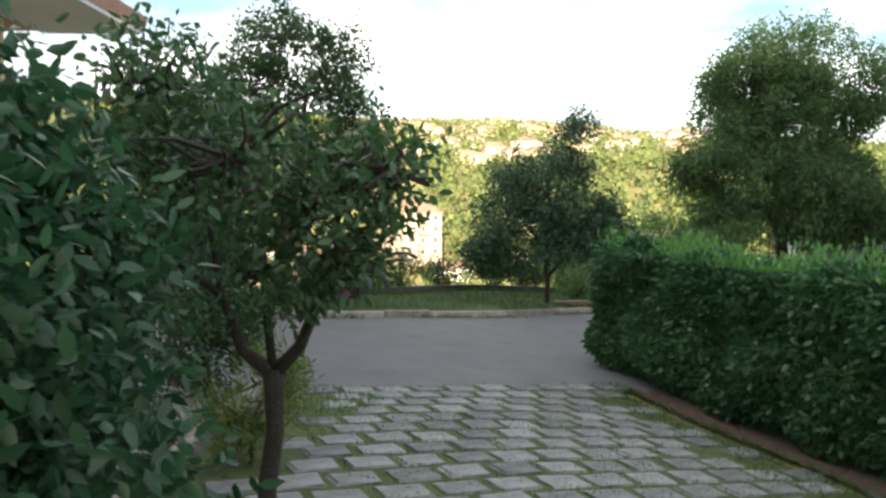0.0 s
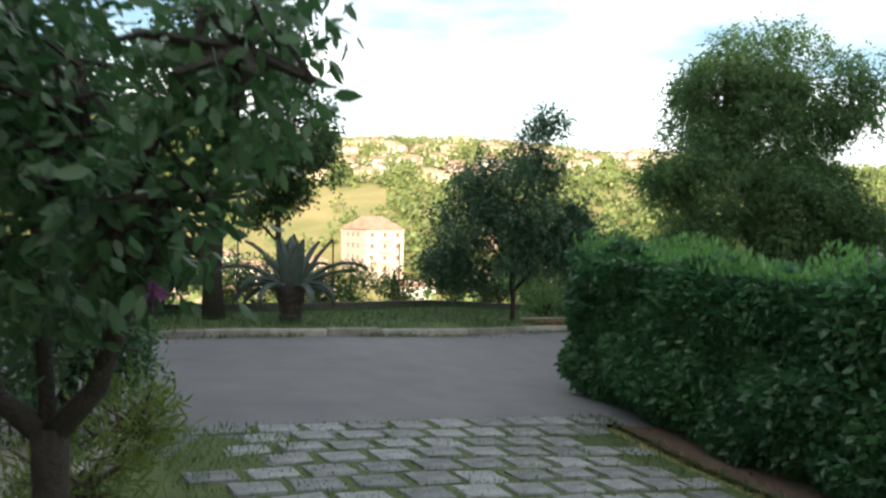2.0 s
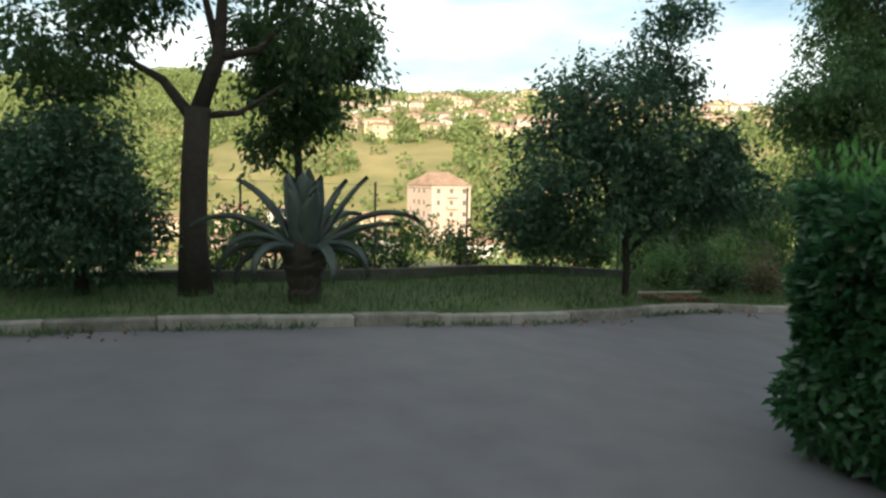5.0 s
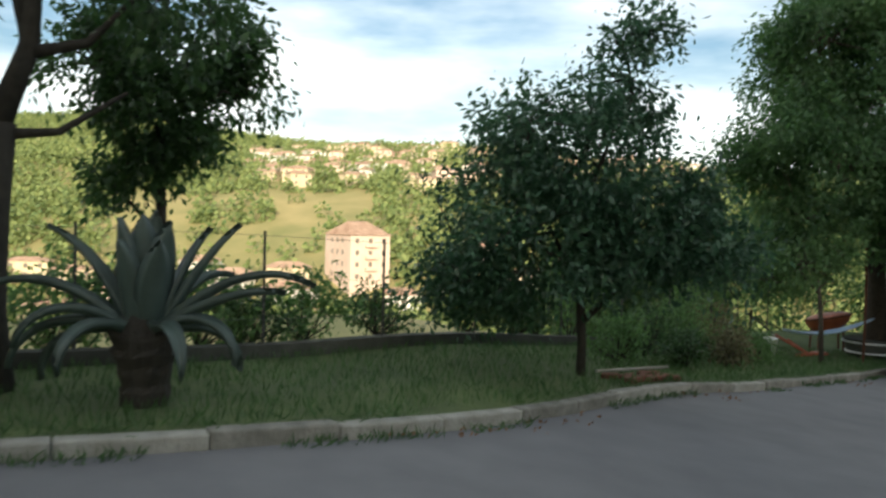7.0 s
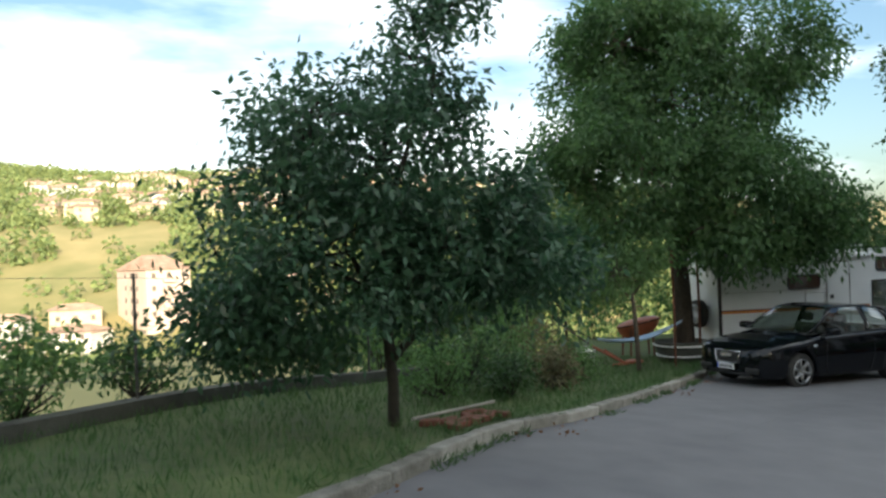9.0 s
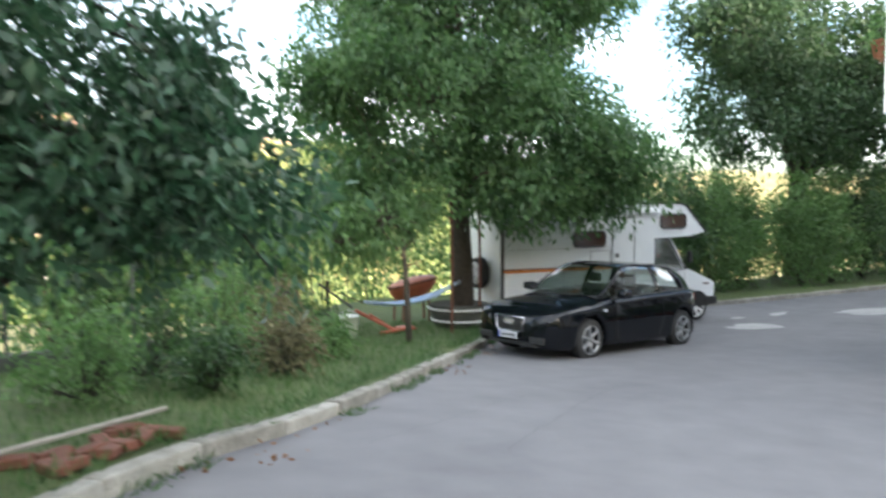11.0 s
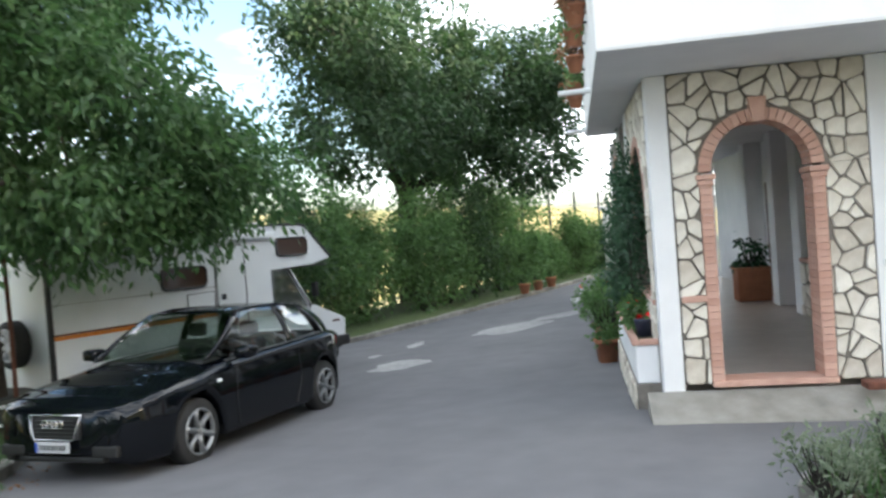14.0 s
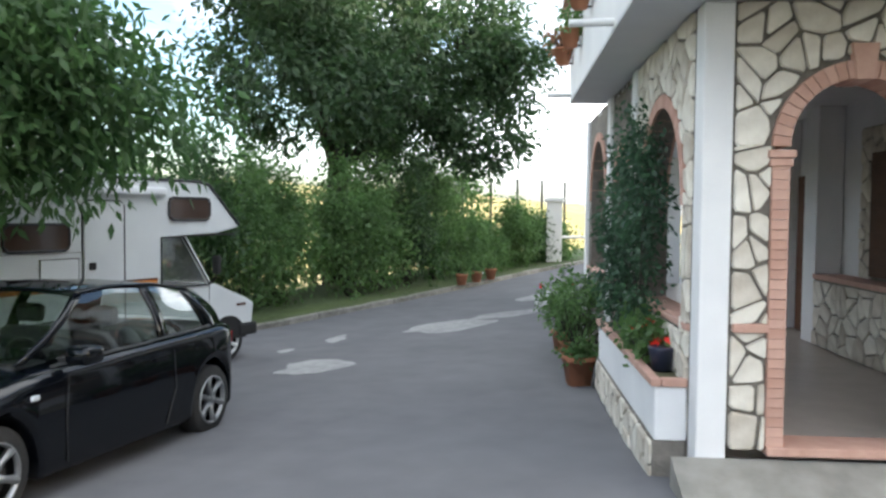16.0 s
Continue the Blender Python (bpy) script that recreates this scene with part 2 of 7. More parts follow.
def lathe(profile, sides=20, bm=None, cap=True):
    """A turned shape from (radius, height) pairs."""
    bm = bm or bmesh.new()
    rings = [[bm.verts.new((r * math.cos(2 * math.pi * k / sides), r * math.sin(2 * math.pi * k / sides), z)) for k in range(sides)] for r, z in profile]
    for r0, r1 in zip(rings, rings[1:]):
        for k in range(sides):
            bm.faces.new((r0[k], r0[(k + 1) % sides], r1[(k + 1) % sides], r1[k]))
    if cap:
        bm.faces.new(rings[0][::-1])
        bm.faces.new(rings[-1])
    return bm


def prism(outline, y0, y1, bm=None, bevel=0.0):
    """An outline in x, z pulled from y0 to y1."""
    bm = bm or bmesh.new()
    a = [bm.verts.new((x, y0, z)) for x, z in outline]
    b = [bm.verts.new((x, y1, z)) for x, z in outline]
    fs = [bm.faces.new(a), bm.faces.new(b[::-1])]
    n = len(a)
    fs += [bm.faces.new((a[k], b[k], b[(k + 1) % n], a[(k + 1) % n])) for k in range(n)]
    if bevel:
        bmesh.ops.bevel(bm, geom=[e for f in fs[:2] for e in f.edges], offset=bevel, segments=2, affect="EDGES", profile=0.5)
    return bm


def raw_mesh(name, verts, faces_flat, n):
    """A mesh from arrays; every face has n corners."""
    me = bpy.data.meshes.new(name)
    me.vertices.add(len(verts))
    me.vertices.foreach_set("co", np.asarray(verts, np.float32).ravel())
    k = len(faces_flat) // n
    me.loops.add(k * n)
    me.loops.foreach_set("vertex_index", np.asarray(faces_flat, np.int32))
    me.polygons.add(k)
    me.polygons.foreach_set("loop_start", np.arange(0, k * n, n, dtype=np.int32))
    me.update(calc_edges=True)
    return me


def leaves(name, at, length, width, material, parent, rng, droop=0.3, label="", out=None, fold=0.25, fine=False):
    """Folded leaf blades at the points given. out: the way each one points, else any way. fine: rounder, curled blades."""
    n = len(at)
    d = rng.normal(size=(n, 3))
    if out is not None:
        d = 0.7 * d / np.linalg.norm(d, axis=1, keepdims=True) + out
    d[:, 2] -= droop
    d /= np.linalg.norm(d, axis=1, keepdims=True)
    s = np.cross(d, rng.normal(size=(n, 3)))
    s /= np.linalg.norm(s, axis=1, keepdims=True)
    nn = np.cross(d, s)
    size = rng.uniform(0.65, 1.25, (n, 1))
    L, W = length * size, width * size / 2
    if fine:
        curl = nn * L * rng.uniform(-0.22, 0.1, (n, 1))
        rows = [(0.0, 0.0, 0.0), (0.3, 0.92, 0.15), (0.3, 0.0, 0.2), (0.3, -0.92, 0.15), (0.68, 0.78, 0.45), (0.68, 0.0, 0.5), (0.68, -0.78, 0.45), (1.0, 0.0, 1.0)]
        v = np.stack([at + d * L * a + s * W * w + nn * W * fold * abs(w) + curl * c for a, w, c in rows], 1)
        tris = [(0, 1, 2), (0, 2, 3), (1, 4, 5), (1, 5, 2), (2, 5, 6), (2, 6, 3), (4, 7, 5), (5, 7, 6)]
    else:
        v = np.stack([at, at + d * L * 0.45 + s * W + nn * W * fold, at + d * L, at + d * L * 0.45 - s * W + nn * W * fold], 1)
        tris = [(0, 1, 2), (0, 2, 3)]
    k = v.shape[1]
    f = (k * np.arange(n)[:, None, None] + np.array(tris)[None]).ravel()
    return link(name, raw_mesh(name, v.reshape(-1, 3), f, 3), material, parent, label)


def crown_points(blobs, clumps, per, spread, rng, fill=0.45, gaps=0.3):
    """Leaf places in clumps over the outer part of ellipsoid blobs; and the ways outward."""
    vol = np.array([b[3] * b[4] * b[5] for b in blobs]) ** 0.67
    pick = rng.choice(len(blobs), clumps, p=vol / vol.sum())
    B = np.array(blobs)[pick]
    d = rng.normal(size=(clumps, 3))
    d /= np.linalg.norm(d, axis=1, keepdims=True)
    r = (fill + (1 - fill) * rng.random((clumps, 1)) ** 0.6) * rng.uniform(0.85, 1.12, (clumps, 1))
    # most clumps gather on rounded boughs that stand out of each blob
    bough = rng.normal(size=(len(blobs), 16, 3))
    bough /= np.linalg.norm(bough, axis=2, keepdims=True)
    core = bough[pick, rng.integers(0, 16, clumps)]
    on_bough = rng.random((clumps, 1)) < 0.55
    r2 = 0.46 * rng.random((clumps, 1)) ** 0.45
    at = np.where(on_bough, core * 0.74 + d * r2, d * r * 0.92)
    c = B[:, :3] + at * B[:, 3:]
    d = at / np.maximum(np.linalg.norm(at, axis=1, keepdims=True), 1e-6) + np.where(on_bough, d, 0.0)
    d /= np.maximum(np.linalg.norm(d, axis=1, keepdims=True), 1e-6)
    # hollows between the boughs
    f = 1.5 / float(np.mean(B[:, 3])) ** 0.6
    open_air = np.array([noise.noise(Vector(q) * f + Vector((clumps * 0.37, 0, 0))) < -gaps for q in c])
    c, d = c[~open_air], d[~open_air]
    clumps = len(c)
    pts = np.repeat(c, per, 0) + rng.normal(size=(clumps * per, 3)) * spread
    return pts, np.repeat(d, per, 0), c


def blossom(at, size, petal, parent, rng):
    """A flower head of crumpled petals."""
    m = 14
    d = rng.normal(size=(m, 3))
    d /= np.linalg.norm(d, axis=1, keepdims=True)
    return leaves("flower", np.repeat(np.array([at]), m, 0) + d * size * 0.15, size * 0.6, size * 0.5, petal, parent, rng, 0.0, out=d, fine=True)


def tree(name, label, x, y, z, trunk, limbs, blobs, leaf, bark, clumps, per, spread, size, seed, droop=0.4, twigs=60, fill=0.45, category="tree", fine=False, flowers=None, gaps=0.12):
    """trunk: (points, radii) from the foot up; limbs: lists of points with a start radius; blobs: ellipsoids of foliage. All from the foot."""
    rng = np.random.default_rng(seed)
    t = thing(name, label, category, pose(x, y, z))
    part("trunk", tube(*trunk, sides=12), bark, t, "", True)
    for pts, r in limbs:
        part("limb", tube(pts, list(np.linspace(r, r * 0.3, len(pts))), sides=8), bark, t, "", True)
    pts, d, c = crown_points(blobs, clumps, per, spread, rng, fill, gaps)
    keep = pts[:, 2] > 0.05
    leaves("crown", pts[keep], size[0], size[1], leaf, t, rng, droop, out=d[keep] * 0.4, fine=fine)
    if flowers:
        for k in rng.choice(len(c), flowers[0], replace=False):
            blossom(c[k], flowers[2], flowers[1], t, rng)
    if twigs:
        bm = bmesh.new()
        for k in rng.choice(len(c), min(twigs, len(c)), replace=False):
            b = min(blobs, key=lambda q: sum((c[k][i] - q[i]) ** 2 for i in range(3)))
            p0, p1 = Vector(b[:3]), Vector(c[k])
            mid = (p0 + p1) / 2 + Vector(rng.normal(size=3) * 0.06)
            tube([p0, mid, p1], [0.018, 0.012, 0.005], 4, bm, False)
        part("twig_work", bm, bark, t)["kind"] = "stuff"
    return t


# ---- the lie of the land ----
def ground(x, y):
    """Height of the paved and planted ground."""
    z = 0.2 - 1.35 * (1 - math.exp(-1.5 * math.log1p(math.exp(x / 1.5)) / 6.5))
    if x > 18:
        z += 0.03 * (x - 18)
    if y > 15 and x > 3:
        z -= 0.05 * min(y - 15, 7) * min(1, (x - 3) / 5)
    if y < 6:
        z += 0.055 * (6 - y)
    return z


KERB = [(-30, -0.8), (-14, 5.9), (-8, 8.45), (-3.75, 10.08), (-1.53, 10.95), (0, 11.8), (1.1, 12.72), (2.05, 13.8), (2.9, 14.72), (3.75, 15.35), (4.55, 15.9), (5.4, 16.65),
        (6.85, 18.0), (8.1, 19.2), (10.1, 21.05), (11.2, 22.6), (12.4, 24.4), (14.5, 24.6), (19.4, 23.15), (23.7, 22.4), (32.5, 20.8), (44, 17.6), (60, 12)]


def smooth_line(pts, step=0.5):
    """Points at even steps on a smooth curve through pts."""
    p = [Vector(q) for q in pts]
    out = []
    for i in range(len(p) - 1):
        a, b, c, d = p[max(i - 1, 0)], p[i], p[i + 1], p[min(i + 2, len(p) - 1)]
        n = max(2, int((c - b).length / step))
        for k in range(n):
            t = k / n
            out.append(0.5 * (2 * b + (c - a) * t + (2 * a - 5 * b + 4 * c - d) * t * t + (3 * b - a - 3 * c + d) * t ** 3))
    return out + [p[-1]]


KLINE = smooth_line(KERB, 0.5)


def offset(line, w):
    out = []
    for i, p in enumerate(line):
        d = (line[min(i + 1, len(line) - 1)] - line[max(i - 1, 0)]).normalized()
        out.append(p + Vector((-d.y, d.x)) * w)
    return out


def strip(name, line0, line1, z0, z1, material, rows=1, parent=None, wobble=0.0, seed=1):
    """A sheet between two lines; z0, z1: heights over the ground at each."""
    bm = bmesh.new()
    rng = random.Random(seed)
    grid = []
    for a, b in zip(line0, line1):
        row = []
        for k in range(rows + 1):
            q = a.lerp(b, k / rows)
            row.append(bm.verts.new((q.x, q.y, ground(q.x, q.y) + z0 + ((z1(q.x) if callable(z1) else z1) - z0) * k / rows + (rng.uniform(-wobble, wobble) if 0 < k < rows else 0))))
        grid.append(row)
    for r0, r1 in zip(grid, grid[1:]):
        for k in range(rows):
            bm.faces.new((r0[k], r0[k + 1], r1[k + 1], r1[k]))
    return part(name, bm, material, parent, "", True)


def side_of_kerb(x, y):
    """Signed distance to the kerb line: above 0 on the grass side."""
    best, sgn = 1e9, 1
    for a, b in zip(KCOARSE, KCOARSE[1:]):
        d = b - a
        t = max(0, min(1, ((x - a.x) * d.x + (y - a.y) * d.y) / max(d.length_squared, 1e-9)))
        q = a + d * t
        dist = math.hypot(x - q.x, y - q.y)
        if dist < best:
            best, sgn = dist, 1 if d.x * (y - a.y) - d.y * (x - a.x) > 0 else -1
    return best * sgn


KCOARSE = KLINE[:-1:3] + [KLINE[-1]]


def fbm(x, y, s, oct=4):
    return sum(noise.noise(Vector((x / s * 2 ** k, y / s * 2 ** k, 3.7 * k))) / 2 ** k for k in range(oct))


def land(x, y):
    """Height of the one sheet of land: the yard, the valley, the hill across it and an unseen slope added at the back
    to shade the yard.
    """
    near = ground(max(-40, min(x, 60)), max(-20, min(y, 60)))
    s = side_of_kerb(x, y) if -60 < x < 90 and -30 < y < 60 else (5 if y > 30 or x > 60 else -5)
    z = near - 0.06
    if s > 0:
        z = near - 0.22
    if s > 4.2:
        z = near - 0.2 - min((s - 4.2) * 0.5, 4) if s < 40 else near - 4.2
    far = math.hypot(x - 5, y - 10)
    if far > 40 and (y > 10 or x > 45):
        t = min(1, (far - 40) / 110)
        valley = near - 4.2 - 20 * t * t * (3 - 2 * t)
        up = max(0.0, y + 0.28 * x - 190)
        hill = 116 * (1 - math.exp(-up / 330)) - 0.075 * up * max(0, min(1, (x - 20) / 330)) + 0.06 * up * max(0, min(1, (-x - 60) / 200))
        z = valley + hill * max(0, min(1, 1 - (abs(x + 20) - 700) / 1500)) + fbm(x, y, 90) * 5 * min(1, up / 60)
        k = max(0.0, min(1.0, (x - 30) / 60)) * max(0.0, min(1.0, (110 - y) / 60))
        z = z * (1 - k) + (near - 0.3 - 0.05 * (far - 40)) * k
    # unseen rise added behind the camera: it blocks the low sun from the yard
    if y < -18:
        z += 0.42 * min(-18 - y, 130) + fbm(x, y, 30) * 1.0
    return z


def axis(near0, near1, step, far):
    """Grid lines, close together near by and wider and wider far off."""
    a = list(np.arange(near0, near1 + 1e-6, step))
    w, v = step, a[-1]
    while v < far:
        w *= 1.14
        v += w
        a.append(v)
    w, v, left = step, near0, []
    while v > -far:
        w *= 1.14
        v -= w
        left.append(v)
    return left[::-1] + a


GX, GY = axis(-12, 40, 1.0, 2600), axis(-8, 34, 1.0, 2600)
LAND_V = [(x, y, land(x, y)) for y in GY for x in GX]
nx = len(GX)
LAND_F = [(j * nx + i, j * nx + i + 1, (j + 1) * nx + i + 1, (j + 1) * nx + i) for j in range(len(GY) - 1) for i in range(nx - 1)]
HILLTURF = mat("hillside_grass", (0.15, 0.17, 0.05), (0.46, 0.35, 0.16), scale=0.06, rough=1.0, bump=0.0, big=0.012)
tagged(link("ground", raw_mesh("ground", np.array(LAND_V), np.array(LAND_F).ravel(), 4), HILLTURF, None, "", True), "sloping grass and earth, valley and hillside", "ground", kind="structure")

# ---- road, kerb, verge ----
NEAR_LINE = smooth_line([(-30, -8), (-14, -2), (-8, 1.5), (-5, 3.6), (-2.5, 5.3), (-1.2, 5.98), (0.1, 6.68), (1.35, 7.35), (2.6, 5.8), (5, 5.6), (8, 7), (9.4, 9.5),
                         (10.4, 11.0), (12.0, 11.6), (13.0, 12.5), (14.5, 13.0), (16, 14.6), (20, 15.2), (30, 16), (44, 14), (60, 8)], 0.5)


def resample(line, n):
    acc = [0.0]
    for a, b in zip(line, line[1:]):
        acc.append(acc[-1] + (b - a).length)
    xs = np.linspace(0, acc[-1], n)
    return [Vector((np.interp(s, acc, [p.x for p in line]), np.interp(s, acc, [p.y for p in line]))) for s in xs]


def road_sheet():
    """Asphalt: a close grid, kept between the kerb and the near side."""
    bm = bmesh.new()
    xs, ys = np.arange(-16, 46.01, 0.5), np.arange(-4, 26.01, 0.5)
    vs = {}
    for i, x in enumerate(xs):
        for j, y in enumerate(ys):
            vs[i, j] = bm.verts.new((x, y, ground(x, y)))
    for i in range(len(xs) - 1):
        for j in range(len(ys) - 1):
            cx, cy = xs[i] + 0.25, ys[j] + 0.25
            if side_of_kerb(cx, cy) < 0.55 and cy > 0.55 * cx + 5.9 - (6 if cx > 3 else 0) and cy > -2:
                bm.faces.new((vs[i, j], vs[i + 1, j], vs[i + 1, j + 1], vs[i, j + 1]))
    bmesh.ops.delete(bm, geom=[v for v in bm.verts if not v.link_faces], context="VERTS")
    return part("road", bm, ASPHALT, None, "", True)


tagged(road_sheet(), "worn grey asphalt yard and lane, cracked", "road", kind="structure")
K_IN, K_OUT = KLINE, offset(KLINE, 0.16)
VERGE_END = offset(KLINE, 3.4)


def verge_fall(x):
    """Height of the grass at the low wall: it falls away before the drive and lies level by the car."""
    return -0.05 + 0.17 * max(0.0, min(1.0, (x - 3.0) / 4))



tagged(strip("verge", offset(KLINE, 0.14), VERGE_END, 0.09, verge_fall, TURF, 8, None, 0.03), "strip of rough grass behind the kerb", "lawn", kind="structure")

# patches of pale concrete on the lane
def patch(x, y, rx, ry, turn, seed):
    bm = bmesh.new()
    n = 48
    c, s = math.cos(radians(turn)), math.sin(radians(turn))
    ring = []
    for k in range(n):
        a = 2 * math.pi * k / n
        r = 1 + 0.45 * noise.noise(Vector((math.cos(a) * 1.3, math.sin(a) * 1.3, seed * 3.1))) + 0.12 * noise.noise(Vector((math.cos(a) * 5, math.sin(a) * 5, seed * 1.7)))
        px, py = rx * r * math.cos(a), ry * r * math.sin(a)
        qx, qy = x + c * px - s * py, y + s * px + c * py
        ring.append(bm.verts.new((qx, qy, ground(qx, qy) + 0.007)))
    mid = bm.verts.new((x, y, ground(x, y) + 0.009))
    for k in range(n):
        bm.faces.new((ring[k], ring[(k + 1) % n], mid))
    tagged(part("road_patch", bm, PATCH, None), "pale worn concrete patch on the asphalt", "road patch", kind="structure")


for q in ((16.3, 20.1, 0.75, 0.45, 5, 1), (20.6, 19.7, 1.1, 0.5, -30, 2), (22.4, 18.9, 1.2, 0.35, -35, 3), (25.5, 19.0, 1.0, 0.5, -20, 4), (18.9, 21.2, 0.4, 0.16, 10, 5), (17.6, 21.4, 0.25, 0.1, 10, 6)):
    patch(*q)

CRACK = mat("crack_dirt", (0.085, 0.085, 0.088), (0.125, 0.125, 0.128), scale=9, rough=0.95, bump=0.0)


def crack(pts, seed):
    """A thin dark crack wandering over the asphalt."""
    rng = random.Random(seed)
    line = smooth_line(pts, 0.12)
    bm = bmesh.new()
    rows = []
    for p, q in zip(line, offset(line, 1.0)):
        d = (q - p)
        p = p + d * rng.uniform(-0.03, 0.03)
        w = rng.uniform(0.002, 0.007)
        rows.append([bm.verts.new((p.x + d.x * k * w, p.y + d.y * k * w, ground(p.x, p.y) + 0.006)) for k in (-1, 1)])
    for a, b in zip(rows, rows[1:]):
        bm.faces.new((a[0], a[1], b[1], b[0]))
    tagged(part("road_crack", bm, CRACK, None), "thin dark crack in the asphalt", "crack", kind="structure")


crack([(4.6, 15.2), (5.17, 15.48), (5.76, 15.79), (6.5, 16.21), (7.2, 16.5)], 1)
crack([(5.4, 14.6), (5.85, 14.91), (6.49, 15.32), (7.28, 15.83), (8.28, 16.4), (9.0, 16.7)], 2)
crack([(15.56, 15.83), (14.14, 15.45), (12.99, 15.05), (12.0, 14.68)], 3)

# low wall at the back of the verge, with fence posts
WLINE = offset(KLINE, 3.3)
WLINE = [p for p in WLINE if -11 < p.x < 10.6]


def wall_run(line, w, h, drop, material, name, label):
    bm = bmesh.new()
    rings = []
    for p, q in zip(line, offset(line, w)):
        z0, z1 = ground(p.x, p.y), ground(q.x, q.y)
        rings.append([bm.verts.new((p.x, p.y, z0 - drop)), bm.verts.new((p.x, p.y, z0 + h)), bm.verts.new((q.x, q.y, z0 + h)), bm.verts.new((q.x, q.y, z0 - drop - 0.6))])
    for a, b in zip(rings, rings[1:]):
        for k in range(3):
            bm.faces.new((a[k], b[k], b[k + 1], a[k + 1]))
    bm.faces.new(rings[0])
    bm.faces.new(rings[-1][::-1])
    return tagged(part(name, bm, material, None), label, "wall", kind="structure")


wall_run(WLINE, 0.22, 0.11, 0.3, WALLDARK, "wall_low", "low mossy concrete wall along the grass")
fence = thing("wire_fence", "wire mesh fence on thin iron posts above the low wall", "fence")
WIRE = plain("wire", (0.10, 0.11, 0.10), 0.6, 0.5)
posts = resample(offset(WLINE, 0.11), 15)
pb = tube([(0, 0, -0.05), (0, 0, 1.3)], 0.016, 8)
pm = None
for p in posts:
    if pm is None:
        o = part("post", pb, IRON, fence)
        pm = o.data
    else:
        o = new("post", pm)
        o.parent = fence
    o.location = (p.x, p.y, ground(p.x, p.y) + 0.08)
bm = bmesh.new()
for h in (0.3, 0.75, 1.25):
    tube([(p.x, p.y, ground(p.x, p.y) + 0.08 + h) for p in posts], 0.0025, 4, bm, False)
part("wire", bm, WIRE, fence)

# ---- building with the porch; x along the front to the right, y into the house, z from the porch floor ----
HOUSE = pose(12.376, 14.536, -0.68, 0, 0, -72.48)
TOP = 2.94
house = thing("house", "white rendered house with a stone-clad arched porch and balcony", "house", HOUSE)


def arch_outline(x0, x1, spring, n=16):
    """Up one side, over and down the other, from the floor."""
    r, c = (x1 - x0) / 2, (x0 + x1) / 2
    return [(x0, 0.0)] + [(c - r * math.cos(math.pi * k / n), spring + r * math.sin(math.pi * k / n)) for k in range(n + 1)] + [(x1, 0.0)]


def arched_wall(x0, x1, z1, a0, a1, spring, thick, sill=0.0, flip=False):
    """A wall in the x, z plane with one arched opening that starts at the sill."""
    bm = bmesh.new()
    n = 16
    r, c = (a1 - a0) / 2, (a0 + a1) / 2
    arc = [(c - r * math.cos(math.pi * k / n), spring + r * math.sin(math.pi * k / n)) for k in range(n + 1)]
    quads = [[(x0, 0), (a0, 0), (a0, spring), (x0, spring)], [(a1, 0), (x1, 0), (x1, spring), (a1, spring)],
             [(x0, spring), (a0, spring), (a0, z1), (x0, z1)], [(a1, spring), (x1, spring), (x1, z1), (a1, z1)]]
    quads += [[p, q, (q[0], z1), (p[0], z1)] for p, q in zip(arc, arc[1:])]
    if sill:
        quads.append([(a0, 0), (a1, 0), (a1, sill), (a0, sill)])
    for q in quads:
        prism([(max(min(x, 1e3), -1e3), z) for x, z in q], 0, thick, bm)
    bmesh.ops.remove_doubles(bm, verts=bm.verts, dist=1e-5)
    return bm


def clip_poly(poly, a, b, c):
    """Keep the part of poly where a*x + b*z <= c."""
    out = []
    for (x0, z0), (x1, z1) in zip(poly, poly[1:] + poly[:1]):
        d0, d1 = a * x0 + b * z0 - c, a * x1 + b * z1 - c
        if d0 <= 0:
            out.append((x0, z0))
        if d0 * d1 < 0:
            t = d0 / (d0 - d1)
            out.append((x0 + t * (x1 - x0), z0 + t * (z1 - z0)))
    return out


def stone_cells(x0, x1, z0, z1, pitch, seed, keep):
    """Irregular stone outlines: cells about jittered points, with mortar gaps."""
    rng = random.Random(seed)
    nxs, nzs = max(1, round((x1 - x0) / pitch)), max(1, round((z1 - z0) / pitch))
    pts = [(x0 + (i + 0.5 + rng.uniform(-0.6, 0.6)) * (x1 - x0) / nxs, z0 + (j + 0.5 + rng.uniform(-0.6, 0.6)) * (z1 - z0) / nzs) for i in range(nxs) for j in range(nzs)]
    cells = []
    for p in pts:
        poly = [(x0, z0), (x1, z0), (x1, z1), (x0, z1)]
        for q in pts:
            if q == p or math.hypot(p[0] - q[0], p[1] - q[1]) > pitch * 3:
                continue
            dx, dz = q[0] - p[0], q[1] - p[1]
            L = math.hypot(dx, dz)
            poly = clip_poly(poly, dx / L, dz / L, (dx * (p[0] + q[0]) + dz * (p[1] + q[1])) / 2 / L - 0.0095 - 0.005 * math.sin(37 * p[0] + 23 * q[1]))
            if len(poly) < 3:
                break
        if len(poly) < 3:
            continue
        for shape in keep(poly):
            if len(shape) >= 3:
                area = abs(sum(a[0] * b[1] - b[0] * a[1] for a, b in zip(shape, shape[1:] + shape[:1]))) / 2
                if area > 0.0018:
                    cells.append(shape)
    return cells


